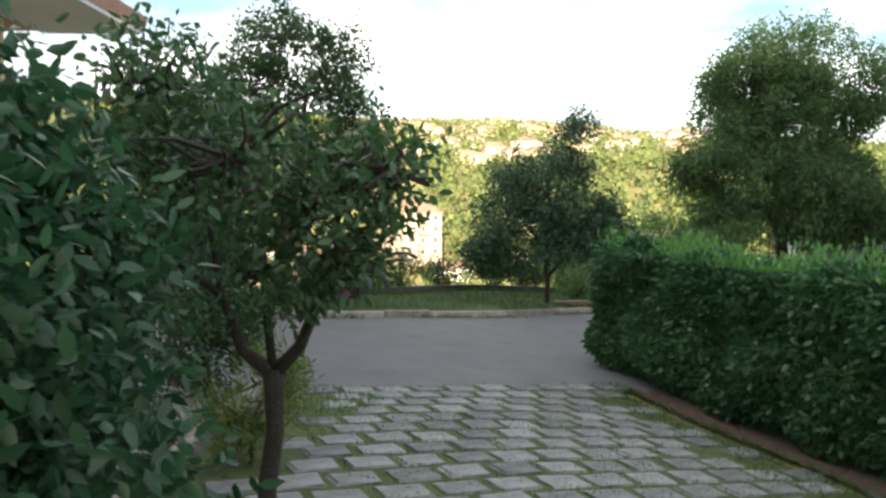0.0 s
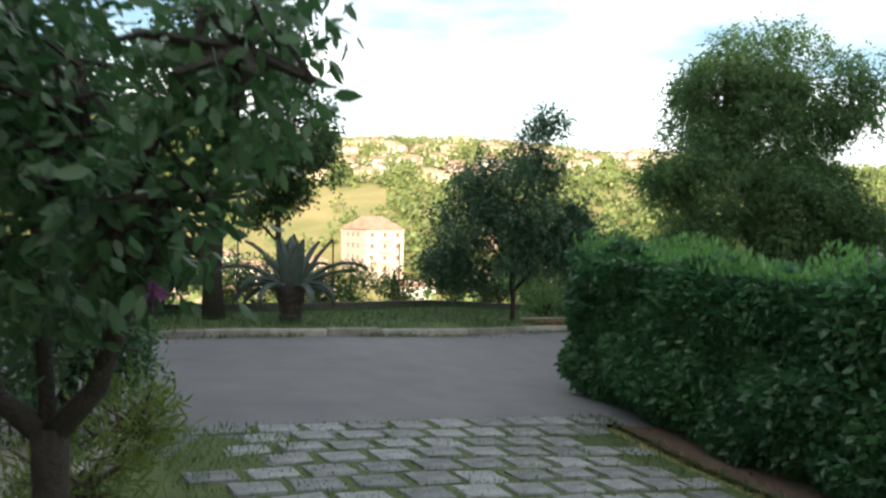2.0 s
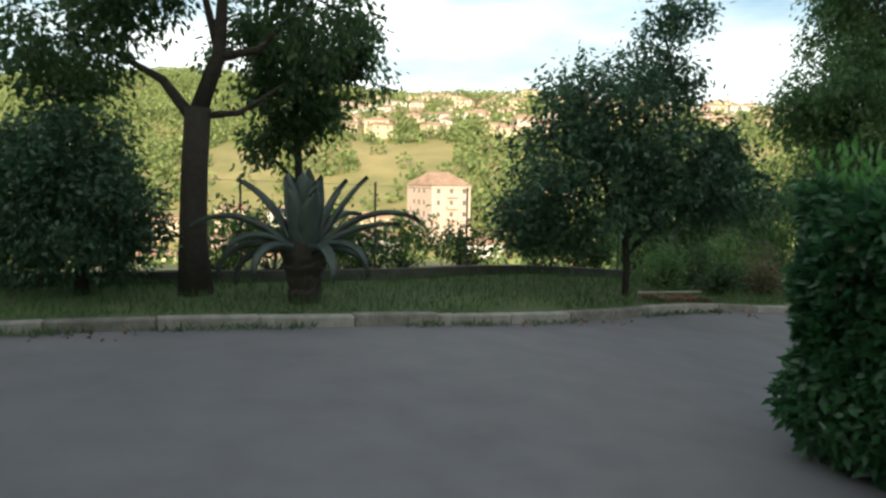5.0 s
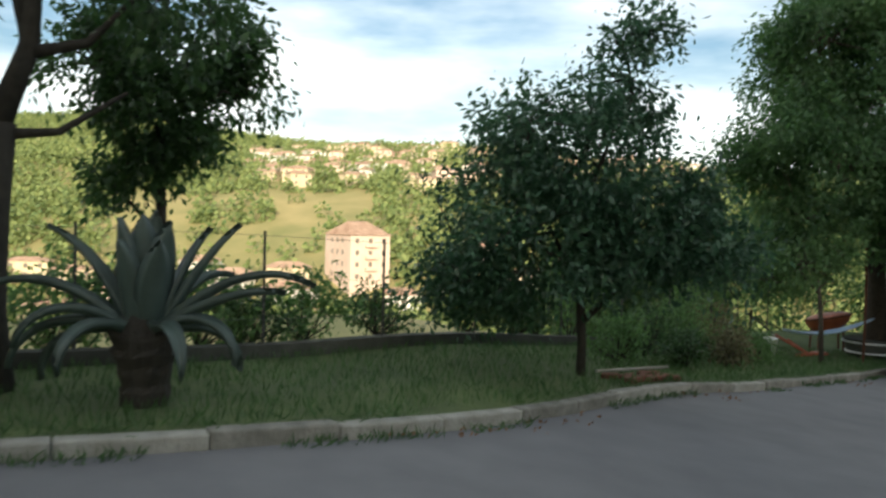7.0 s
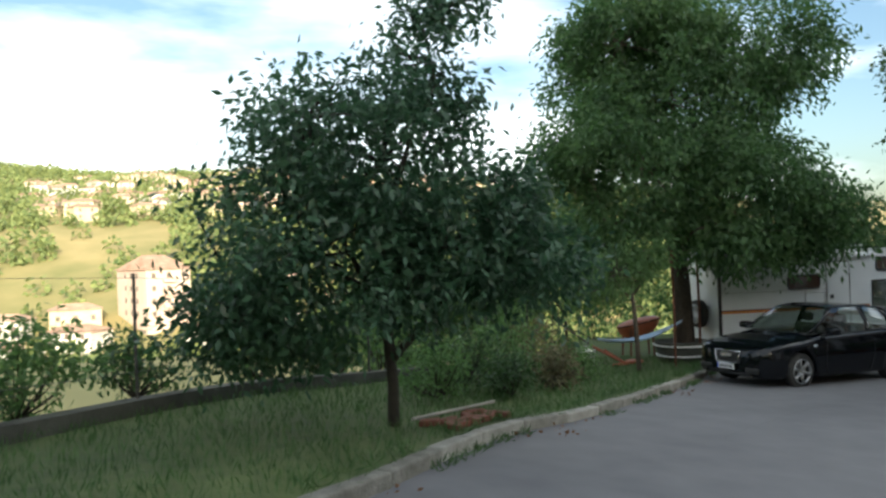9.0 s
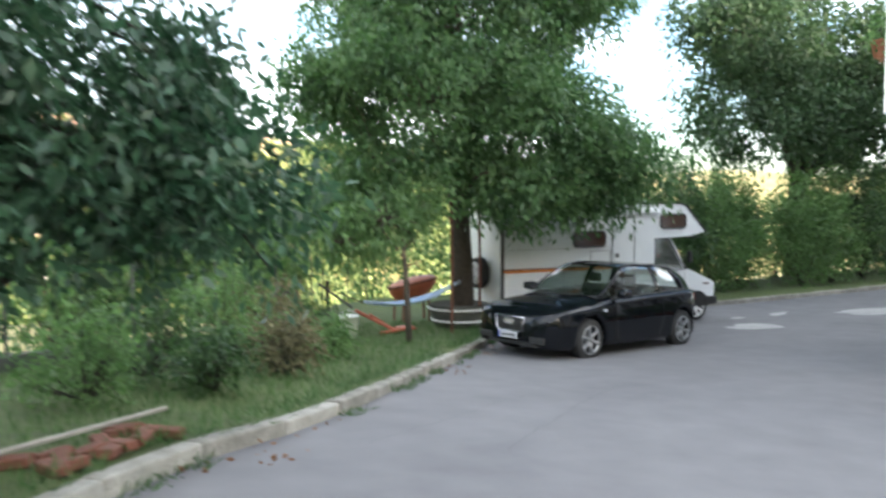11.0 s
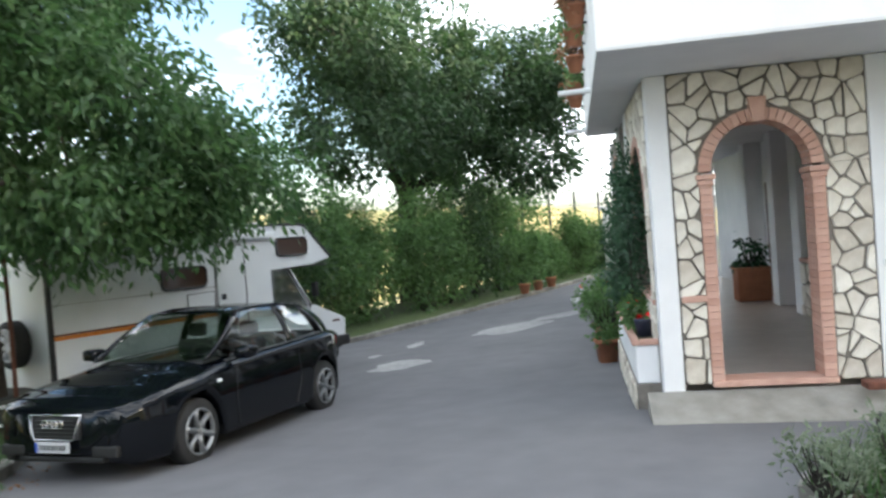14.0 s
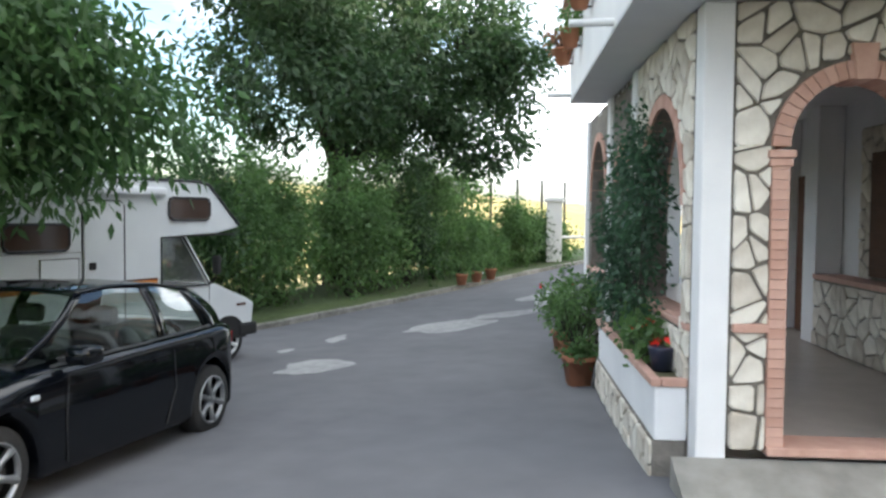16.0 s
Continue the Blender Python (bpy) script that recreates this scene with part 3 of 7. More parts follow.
def set_stones(cells, parent, place, seed, depth=0.028):
    """Each outline becomes a stone proud of the mortar, with chamfered edge."""
    rng = random.Random(seed)
    for poly in cells:
        cx, cz = sum(p[0] for p in poly) / len(poly), sum(p[1] for p in poly) / len(poly)
        soft = []
        m = len(poly)
        for i in range(m):
            p, a, b = poly[i], poly[i - 1], poly[(i + 1) % m]
            for o in (a, b):
                k = 0.13
                soft.append((p[0] + (o[0] - p[0]) * k, p[1] + (o[1] - p[1]) * k))
        bm = bmesh.new()
        d = depth * rng.uniform(0.7, 1.3)
        r0 = [bm.verts.new((x - cx, 0.0, z - cz)) for x, z in soft]
        r1 = [bm.verts.new((x - cx, -d * 0.7, z - cz)) for x, z in soft]
        r2 = [bm.verts.new(((x - cx) * 0.9, -d, (z - cz) * 0.9)) for x, z in soft]
        n = len(soft)
        for a, b in ((r0, r1), (r1, r2)):
            for k in range(n):
                bm.faces.new((a[k], a[(k + 1) % n], b[(k + 1) % n], b[k]))
        bm.faces.new(r2)
        o = part("stone", bm, STONE, parent)
        o.matrix_basis = place @ pose(cx, 0, cz)


def clear_of_arch(a0, a1, spring, base=-1.0):
    """A filter that cuts stones back from an arched opening."""
    r, c = (a1 - a0) / 2, (a0 + a1) / 2

    def keep(poly):
        mx = sum(p[0] for p in poly) / len(poly)
        low = clip_poly(poly, 0, 1, spring)
        high = clip_poly(poly, 0, -1, -spring)
        out = []
        if len(low) >= 3:
            lower = clip_poly(low, 0, 1, base) if base > 0 else []
            rest = clip_poly(low, 0, -1, -base) if base > 0 else low
            out += [lower] if len(lower) >= 3 else []
            if len(rest) >= 3:
                out += [clip_poly(rest, 1, 0, a0), clip_poly(rest, -1, 0, -a1)]
        if len(high) >= 3:
            hx, hz = sum(p[0] for p in high) / len(high), sum(p[1] for p in high) / len(high)
            L = math.hypot(hx - c, hz - spring) or 1
            dx, dz = (hx - c) / L, (hz - spring) / L
            h2 = high
            for t in (-0.25, 0, 0.25):
                ex, ez = dx * math.cos(t) - dz * math.sin(t), dx * math.sin(t) + dz * math.cos(t)
                h2 = clip_poly(h2, -ex, -ez, -(r + ex * c + ez * spring)) if len(h2) >= 3 else h2
            out.append(h2)
        return [o for o in out if len(o) >= 3]
    return keep


def brick_arch(x0, x1, spring, w, parent, place, y0, y1, foot=0.0, seed=1):
    """Brick jambs, imposts and voussoirs round an arched opening; w: their width outside the opening."""
    rng = random.Random(seed)
    r, c = (x1 - x0) / 2, (x0 + x1) / 2
    jamb = None
    for s in (0, 1):
        a, b = (x0 - w, x0) if s == 0 else (x1, x1 + w)
        z = foot
        while z < spring - 0.14:
            if jamb is None:
                o = part("brick", box(-w / 2, w / 2, y0, y1, 0, 0.0625, 0.003, 1), BRICK, parent)
                jamb = o.data
            else:
                o = new("brick", jamb)
                o.parent = parent
            o.matrix_basis = place @ pose((a + b) / 2, rng.uniform(-0.003, 0.003), z)
            z += 0.065
        for k, (dz, e) in enumerate(((-0.13, 0.015), (-0.075, 0.03))):
            part("impost", box(a - e, b + e, y0 - e, y1, spring + dz, spring + dz + 0.05, 0.006, 1), BRICK, parent).matrix_basis = place
    n = max(15, int(math.pi * (r + w / 2) / 0.068)) | 1
    ring = None
    for k in range(n):
        th = math.pi * (k + 0.5) / n
        g = math.pi / n / 2 * 0.92
        if ring is None:
            out = [(r * math.sin(-g), r * math.cos(g)), (r * math.sin(g), r * math.cos(g)), ((r + w) * math.sin(g), (r + w) * math.cos(g)), ((r + w) * math.sin(-g), (r + w) * math.cos(g))]
            o = part("voussoir", prism(out, y0, y1), BRICK, parent)
            ring = o.data
        else:
            o = new("voussoir", ring)
            o.parent = parent
        o.matrix_basis = place @ pose(c, rng.uniform(-0.003, 0.003), spring, 0, math.degrees(math.pi / 2 - th) * -1, 0)
    key = [(-0.055, r - 0.015), (0.055, r - 0.015), (0.085, r + w + 0.1), (-0.085, r + w + 0.1)]
    part("keystone", prism([(c + x, spring + z) for x, z in key], y0 - 0.03, y1, None, 0.005), BRICK, parent).matrix_basis = place


I4 = Matrix.Identity(4)
# front wall of the porch, stone clad, with the brick arch
front = part("wall", arched_wall(0.0, 1.75, TOP, 0.27, 1.33, 2.0, 0.26), MORTAR, house, "stone-clad wall round the arched entrance")
brick_arch(0.36, 1.24, 2.0, 0.115, front, I4, -0.035, 0.262, 0.03, 3)
part("sill", box(0.25, 1.36, -0.06, 0.27, -0.03, 0.03, 0.008), BRICK, front, "terracotta threshold")
part("band", box(0.02, 0.25, -0.045, 0.02, 0.78, 0.84, 0.006), BRICK, front, "terracotta string course")
set_stones(stone_cells(0.012, 1.738, 0.0, TOP - 0.01, 0.17, 5, clear_of_arch(0.24, 1.36, 2.0)), front, I4, 6)
# corner pillars
part("pillar", box(-0.2, -0.003, -0.02, 0.2, -0.5, TOP, 0.012), WHITE, house, "white square corner pillar")
part("pillar", box(1.753, 2.05, -0.02, 0.3, -0.12, TOP, 0.012), WHITE, house, "white square pillar")
part("wall", box(2.053, 7.0, 0.0, 0.3, -0.3, TOP, 0.0), WHITE, house, "white rendered front wall")
# side arcade along the lane: columns and arched bays with low stone parapets
SIDE = pose(-0.2, 0, 0, 0, 0, 90)  # its x runs into the house, its y to the right of the front reversed
BAYS = [(0.2, 2.35), (2.6, 4.1), (4.35, 6.5), (6.75, 8.9)]
for i, (b0, b1) in enumerate(BAYS):
    w = part("arcade_wall", arched_wall(b0, b1, TOP, b0 + 0.28, b1 - 0.28, 1.62 if i == 0 else 1.75, 0.2, 0.75), MORTAR, house, "stone-clad arcade bay with a low parapet")
    w.matrix_basis = SIDE @ pose(0, -1.2 if i == 3 else -0.2, 0)
    flip = Matrix.Identity(4)
    if i == 0:
        cells = stone_cells(b0 + 0.01, b1 - 0.01, 0.0, TOP - 0.01, 0.18, 11, clear_of_arch(b0 + 0.2, b1 - 0.2, 1.62, 0.72))
        set_stones([[(x, z) for x, z in c] for c in cells], w, pose(0, 0.2, 0) @ Matrix.Scale(-1, 4, (0, 1, 0)), 12)
        set_stones(stone_cells(b0 + 0.01, b1 - 0.01, 0.0, 0.72, 0.23, 14, lambda p: [p]), w, I4, 15)
    part("coping", box(b0, b1, -0.03, 0.23, 0.752, 0.80, 0.006), BRICK, w, "terracotta coping")
    r = (b1 - b0) / 2 - 0.28
    spring = 1.62 if i == 0 else 1.75
    c = (b0 + b1) / 2
    n = 41
    g = math.pi / n / 2 * 0.92
    out = [(r * math.sin(-g), r * math.cos(g)), (r * math.sin(g), r * math.cos(g)), ((r + 0.11) * math.sin(g), (r + 0.11) * math.cos(g)), ((r + 0.11) * math.sin(-g), (r + 0.11) * math.cos(g))]
    rm = None
    for k in range(n):
        if rm is None:
            o = part("voussoir", prism(out, -0.025, 0.225), BRICK, w)
            rm = o.data
        else:
            o = new("voussoir", rm)
            o.parent = w
        o.matrix_basis = pose(c, 0, spring, 0, -math.degrees(math.pi / 2 - math.pi * (k + 0.5) / n), 0)
for c0 in (2.35, 4.1, 6.5, 8.9):
    back = 1.0 if c0 > 8 else 0.0
    part("column", box(-0.24 + back, 0.03 + back, c0 + 0.003, c0 + 0.247, -0.3, TOP, 0.012), WHITE, house, "white square column")
# inside of the porch
part("porch_floor", box(-0.2, 2.7, 0.27, 6.75, -0.14, -0.004), TILE, house, "beige tiled porch floor")
part("porch_floor", box(0.8, 2.7, 6.753, 13.0, -0.14, -0.004), TILE, house, "beige tiled porch floor")
part("inner_wall", box(2.62, 2.85, 0.303, 13.0, -0.1, TOP), WHITE, house, "white inner wall of the porch")
part("arcade_foot", box(-0.2, -0.003, 0.203, 6.75, -0.75, -0.003), MORTAR, house, "stone foot of the arcade")
part("arcade_foot", box(0.8, 0.997, 6.753, 13.0, -0.75, -0.15), MORTAR, house, "stone foot of the arcade")
end = part("end_wall", arched_wall(0.8, 2.6, TOP, 1.1, 2.2, 1.9, 0.2), WHITE, house, "white end wall with an arch")
end.matrix_basis = pose(0, 13.003, 0)
part("porch_ceiling", box(0.8, 2.62, 6.753, 13.0, TOP - 0.05, TOP - 0.004), SOFFIT, house, "white porch ceiling")
part("porch_ceiling", box(-0.2, 2.62, 0.27, 6.75, TOP - 0.05, TOP - 0.004), SOFFIT, house, "white porch ceiling")
for c0 in (4.5, 5.9, 7.9):
    part("inner_column", box(2.3, 2.615, c0, c0 + 0.4, 0.0, TOP - 0.053, 0.012), WHITE, house, "white square column inside the porch")
inner = part("wainscot", box(2.3, 2.617, 0.31, 4.49, 0.0, 0.80), MORTAR, house, "stone-clad wainscot inside the porch")
set_stones(stone_cells(0.32, 4.48, 0.01, 0.78, 0.2, 21, lambda p: [p]), inner, pose(2.3, 0, 0, 0, 0, 90) @ Matrix.Scale(-1, 4, (0, 1, 0)), 22)
part("coping", box(2.27, 2.617, 0.31, 4.49, 0.803, 0.86, 0.006), BRICK, inner, "terracotta coping")
upper = part("window_surround", box(2.56, 2.617, 1.0, 3.9, 0.863, 2.55), MORTAR, house, "stone-clad window surround")
set_stones([c for c in stone_cells(1.01, 3.89, 0.87, 2.54, 0.17, 23, lambda p: [p]) if not (1.3 < sum(p[0] for p in c) / len(c) < 3.6 and sum(p[1] for p in c) / len(c) < 2.25)], upper, pose(2.56, 0, 0, 0, 0, 90) @ Matrix.Scale(-1, 4, (0, 1, 0)), 24)
for s0 in (1.32, 2.47):
    shut = part("shutter", box(2.5, 2.555, s0, s0 + 1.1, 0.9, 2.25, 0.01), WOOD, house, "closed brown wooden shutter")
    for k in range(14):
        part("slat", box(2.48, 2.497, s0 + 0.06, s0 + 1.04, 0.96 + k * 0.09, 1.025 + k * 0.09, 0.004, 1), WOOD, shut)
part("inner_door", box(2.55, 2.615, 6.5, 7.5, 0.0, 2.1, 0.01), WOOD, house, "brown wooden house door")
part("inner_door", box(2.55, 2.615, 5.0, 5.8, 0.0, 2.1, 0.01), WOOD, house, "brown wooden house door")
# balcony above: slab, parapet and rear floors
part("balcony_slab", box(-0.67, 7.0, -1.35, 4.7, TOP + 0.003, TOP + 0.16, 0.01), SOFFIT, house, "grey painted underside of the balcony")
part("balcony_parapet", box(-0.672, 7.0, -1.352, -1.22, TOP + 0.02, TOP + 1.25, 0.015), WHITE, house, "white balcony parapet")
part("balcony_parapet", box(-0.672, -0.54, -1.217, 4.7, TOP + 0.02, TOP + 1.25, 0.015), WHITE, house, "white balcony parapet")
part("upper_wall", box(0.3, 7.0, 0.6, 6.75, TOP + 0.165, TOP + 3.3), WHITE, house, "white upper floor")
part("upper_wall", box(1.0, 7.0, 6.753, 13.2, TOP + 0.003, TOP + 3.3), WHITE, house, "white upper floor")
part("roof", prism([(-0.2, TOP + 3.3), (7.5, TOP + 3.3), (3.8, TOP + 4.6)], 0.2, 13.6), BRICK, house, "tiled roof")
for v, z, l in ((0.8, TOP + 0.07, 0.34), (4.4, TOP + 0.07, 0.28)):
    part("drain_spout", tube([(-0.6, v, z), (-0.67 - l, v, z - 0.01)], 0.03, 12), PLASTICW, house, "white plastic drain spout")
bm = bmesh.new()
rows = []
for k in range(17):
    a = -0.36 + 3.3 * k / 16
    w = noise.noise(Vector((a * 2.3, 0.5, 4.0))) * 0.05
    rows.append([bm.verts.new((a, y + (w if y < -0.1 else 0), z)) for y, z in ((-0.022, -0.5), (-0.022, -0.06), (-0.28, -0.165), (-0.5, -0.25), (-0.6, -0.5))])
for r0, r1 in zip(rows, rows[1:]):
    for k in range(4):
        bm.faces.new((r0[k], r0[k + 1], r1[k + 1], r1[k]))
bm.faces.new(rows[0])
bm.faces.new(rows[-1][::-1])
tagged(part("step", bm, SLAB, None), "worn sloping concrete apron at the porch", "step", kind="structure").matrix_basis = HOUSE

# ---- sett paving of the driveway ----
ED, EP = Vector((0.904, 0.427)), Vector((0.427, -0.904))
E0 = Vector((-2.45, 5.22))
PAVE_D = [0.5 * k for k in range(23)]


def pave_left(d):
    """How far along its row the paving starts at distance d from the road."""
    return (-2.28 - E0.x - EP.x * d) / ED.x


pav = strip("driveway", [E0 + EP * d + ED * (pave_left(d) if d else 0.0) for d in PAVE_D], [E0 + EP * d + ED * (4.5 - d * 0.12) for d in PAVE_D], 0.0, 0.0, TURF, 10)
tagged(pav, "driveway of pale stone setts with grass in the joints", "pavement", kind="structure")

# ---- hedge along the driveway ----
HA, HB = Vector((1.72, 8.5)), Vector((4.1, 1.2))


def hedge_block(name, a, b, width, height, n, seed, label, bulge=0.3):
    """A clipped hedge: leaves over its faces, a dark twiggy heart inside, loose shoots on top."""
    rng = np.random.default_rng(seed)
    t = thing(name, label, "hedge", pose(a.x, a.y, 0))
    d = (b - a)
    L = d.length
    d /= L
    w = Vector((-d.y, d.x))  # to the far side
    s = rng.random(n) * L
    face = rng.choice(4, n, p=[0.5, 0.3, 0.12, 0.08])
    q = np.where(face == 0, 0, np.where(face == 3, width, rng.random(n) * width))
    h = np.where(face == 1, height, rng.random(n) ** 0.85 * height)
    s = np.where(face == 2, 0, s)
    inset = np.abs(rng.normal(size=n)) * 0.07
    lump = np.array([noise.noise(Vector((s[i] * 1.3, h[i] * 1.6, q[i] * 1.3 + seed))) for i in range(n)]) * bulge
    foot = np.clip((0.28 - h) / 0.28, 0, 1) * 0.22
    q = np.where(face == 0, q + inset - lump + foot, np.where(face == 3, q - inset + lump, q))
    h = np.where(face == 1, h - inset + lump, h)
    s = np.where(face == 2, s + inset - lump + foot, s)
    x = a.x + d.x * s + w.x * q
    y = a.y + d.y * s + w.y * q
    z = np.array([ground(x[i], y[i]) for i in range(n)]) + h + 0.04
    out = np.zeros((n, 3))
    out[face == 0, :2] = (-w.x, -w.y)
    out[face == 1, 2] = 1
    out[face == 2, :2] = (-d.x, -d.y)
    out[face == 3, :2] = (w.x, w.y)
    P = np.stack([x - a.x, y - a.y, z], 1)
    leaves("foliage", P, 0.1, 0.046, L_HEDGE, t, rng, 0.25, out=out * 0.5)
    m = int(n * 0.16)
    s2, q2 = rng.random(m) * L, rng.random(m) * width
    x, y = a.x + d.x * s2 + w.x * q2, a.y + d.y * s2 + w.y * q2
    z = np.array([ground(x[i], y[i]) for i in range(m)]) + height + rng.random(m) ** 2.5 * 0.34 * (0.6 + np.sin(s2 * 2.3) * np.sin(s2 * 5.1 + q2 * 3) * 0.6)
    up = np.zeros((m, 3))
    up[:, 2] = 1.4
    leaves("shoot_fringe", np.stack([x - a.x, y - a.y, z], 1), 0.085, 0.03, L_HTOP, t, rng, 0.0, "pale new shoots along the top", up)
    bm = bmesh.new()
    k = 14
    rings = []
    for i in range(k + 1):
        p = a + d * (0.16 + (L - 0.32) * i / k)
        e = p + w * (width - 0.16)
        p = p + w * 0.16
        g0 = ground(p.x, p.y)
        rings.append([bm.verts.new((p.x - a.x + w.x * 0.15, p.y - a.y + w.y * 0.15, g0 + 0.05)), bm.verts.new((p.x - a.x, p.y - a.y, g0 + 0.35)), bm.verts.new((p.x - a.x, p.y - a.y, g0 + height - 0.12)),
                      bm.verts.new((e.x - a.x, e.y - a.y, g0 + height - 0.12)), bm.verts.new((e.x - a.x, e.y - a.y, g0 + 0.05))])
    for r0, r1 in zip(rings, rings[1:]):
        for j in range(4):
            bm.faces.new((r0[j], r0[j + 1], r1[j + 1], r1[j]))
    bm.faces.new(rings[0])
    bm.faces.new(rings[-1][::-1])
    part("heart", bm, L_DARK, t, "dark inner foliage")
    return t


hedge_block("hedge", HA, HB, 1.15, 1.72, 60000, 3, "clipped dark green laurel hedge beside the driveway")

# ---- trees and bushes near the drive ----
tree("flowering_tree", "small tree with a crooked forked trunk and mauve flowers", -1.42, 1.24, ground(-1.42, 1.24),
     ([(0, 0, -0.1), (-0.01, 0, 0.3), (0.03, 0.01, 0.6), (0.02, 0.02, 0.93)], [0.062, 0.05, 0.047, 0.055]),
     [([(0.02, 0.02, 0.9), (0.16, 0, 1.05), (0.27, -0.08, 1.3), (0.33, -0.22, 1.6), (0.55, -0.35, 2.05)], 0.04), ([(0.02, 0.02, 0.9), (-0.14, 0.03, 1.02), (-0.25, 0.05, 1.3), (-0.35, 0.1, 1.8)], 0.042),
      ([(0.02, 0.02, 0.9), (-0.05, 0.1, 1.4), (-0.1, 0.1, 2.2)], 0.028), ([(0.27, -0.08, 1.3), (0.45, -0.28, 1.5), (0.62, -0.4, 1.75)], 0.02), ([(-0.25, 0.05, 1.3), (-0.5, 0.0, 1.5), (-0.75, 0.05, 1.8)], 0.02)],
     [(0.28, -0.38, 1.7, 0.42, 0.36, 0.42), (-0.45, -0.05, 1.85, 0.6, 0.55, 0.55), (-0.1, -0.3, 2.0, 0.48, 0.45, 0.42), (0.66, -0.42, 1.95, 0.24, 0.26, 0.34), (-0.5, -0.1, 2.4, 0.4, 0.4, 0.3), (-0.1, -0.2, 1.45, 0.38, 0.3, 0.26), (0.42, -0.42, 1.58, 0.26, 0.24, 0.24), (-0.75, 0.0, 1.55, 0.42, 0.42, 0.4), (-0.85, 0.0, 2.1, 0.35, 0.35, 0.4)],
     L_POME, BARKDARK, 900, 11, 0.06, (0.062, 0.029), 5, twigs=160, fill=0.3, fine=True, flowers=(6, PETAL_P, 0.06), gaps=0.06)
tree("broadleaf_bush", "tall dense bush with broad glossy leaves", -2.0, -0.5, ground(-2.0, -0.5),
     ([(0, 0, -0.1), (0, 0, 0.9)], [0.06, 0.03]), [([(0, 0, 0.3), (0.3, -0.1, 1.0)], 0.03), ([(0, 0, 0.3), (-0.2, 0.2, 1.1)], 0.03)],
     [(0.0, 0, 0.75, 0.8, 0.9, 0.75), (-0.1, 0.0, 1.4, 0.62, 0.75, 0.6), (-0.15, 0.25, 1.85, 0.4, 0.45, 0.35)],
     L_BUSH, BARKDARK, 2700, 10, 0.085, (0.078, 0.034), 6, twigs=60, fill=0.55, category="bush", fine=True, flowers=(4, PETAL_P, 0.08))
tree("feathery_bush", "small yellow-green feathery bush at the foot of the tree", -1.85, 2.65, ground(-1.85, 2.65),
     ([(0, 0, -0.05), (0, 0, 0.3)], [0.02, 0.01]), [], [(0, 0, 0.32, 0.34, 0.34, 0.34), (0.12, 0.2, 0.55, 0.26, 0.26, 0.22)], L_FERN, BARK, 330, 14, 0.06, (0.10, 0.012), 7, droop=-0.4, twigs=50, fill=0.2, category="bush")
tree("rounded_shrub", "dense dark rounded shrub at the edge of the drive", -2.8, 4.75, ground(-2.8, 4.75),
     ([(0, 0, -0.05), (0, 0, 0.5)], [0.05, 0.03]), [], [(0, 0, 0.55, 0.6, 0.6, 0.5), (0.1, -0.1, 0.85, 0.45, 0.45, 0.35)], L_POME, BARKDARK, 700, 11, 0.06, (0.06, 0.028), 8, twigs=30, fill=0.6, category="bush")
tree("tall_bush", "tall dark leafy bush behind the rounded shrub", -3.0, 5.2, ground(-3.0, 5.2),
     ([(0, 0, -0.1), (0.02, 0, 1.2), (0, 0, 2.6)], [0.07, 0.055, 0.03]), [([(0.02, 0, 1.2), (0.3, -0.1, 1.8)], 0.03), ([(0.02, 0, 1.3), (-0.35, 0.1, 2.1)], 0.03)],
     [(0.05, 0, 1.75, 0.75, 0.75, 0.65), (-0.1, 0, 2.5, 0.7, 0.7, 0.7), (-0.25, 0, 3.2, 0.5, 0.5, 0.5)], L_DARK, BARKDARK, 900, 14, 0.09, (0.085, 0.034), 9, fill=0.45, category="bush")

# ---- trees on the verge ----
tree("round_tree", "dense dark-leaved tree on a short trunk in the grass", 1.95, 15.0, ground(1.95, 15.0) + 0.08,
     ([(0, 0, -0.12), (0.01, 0, 0.4), (-0.02, 0, 0.75), (-0.04, 0, 1.3)], [0.062, 0.055, 0.055, 0.045]),
     [([(0, 0, 0.62), (0.3, -0.1, 0.95), (0.6, -0.15, 1.3), (0.95, -0.2, 1.7)], 0.045), ([(0, 0, 1.0), (-0.4, 0, 1.7), (-0.6, 0, 2.4)], 0.04), ([(0, 0, 1.1), (0.1, 0, 2.3), (0.5, 0, 3.4)], 0.045)],
     [(-0.75, 0, 1.65, 1.2, 1.15, 0.95), (0.6, -0.1, 1.75, 0.85, 1.0, 0.75), (-0.05, 0, 2.55, 1.15, 1.1, 0.95), (-0.75, 0, 2.95, 0.72, 0.7, 0.65), (0.5, 0, 3.55, 0.48, 0.5, 0.6), (1.4, -0.2, 1.45, 0.75, 0.8, 0.5), (-1.35, 0.1, 1.1, 0.8, 0.7, 0.5), (0.72, 0, 4.1, 0.3, 0.3, 0.32), (1.25, -0.1, 2.2, 0.3, 0.3, 0.4)],
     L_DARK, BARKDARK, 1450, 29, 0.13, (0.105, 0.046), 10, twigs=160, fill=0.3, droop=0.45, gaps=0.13)
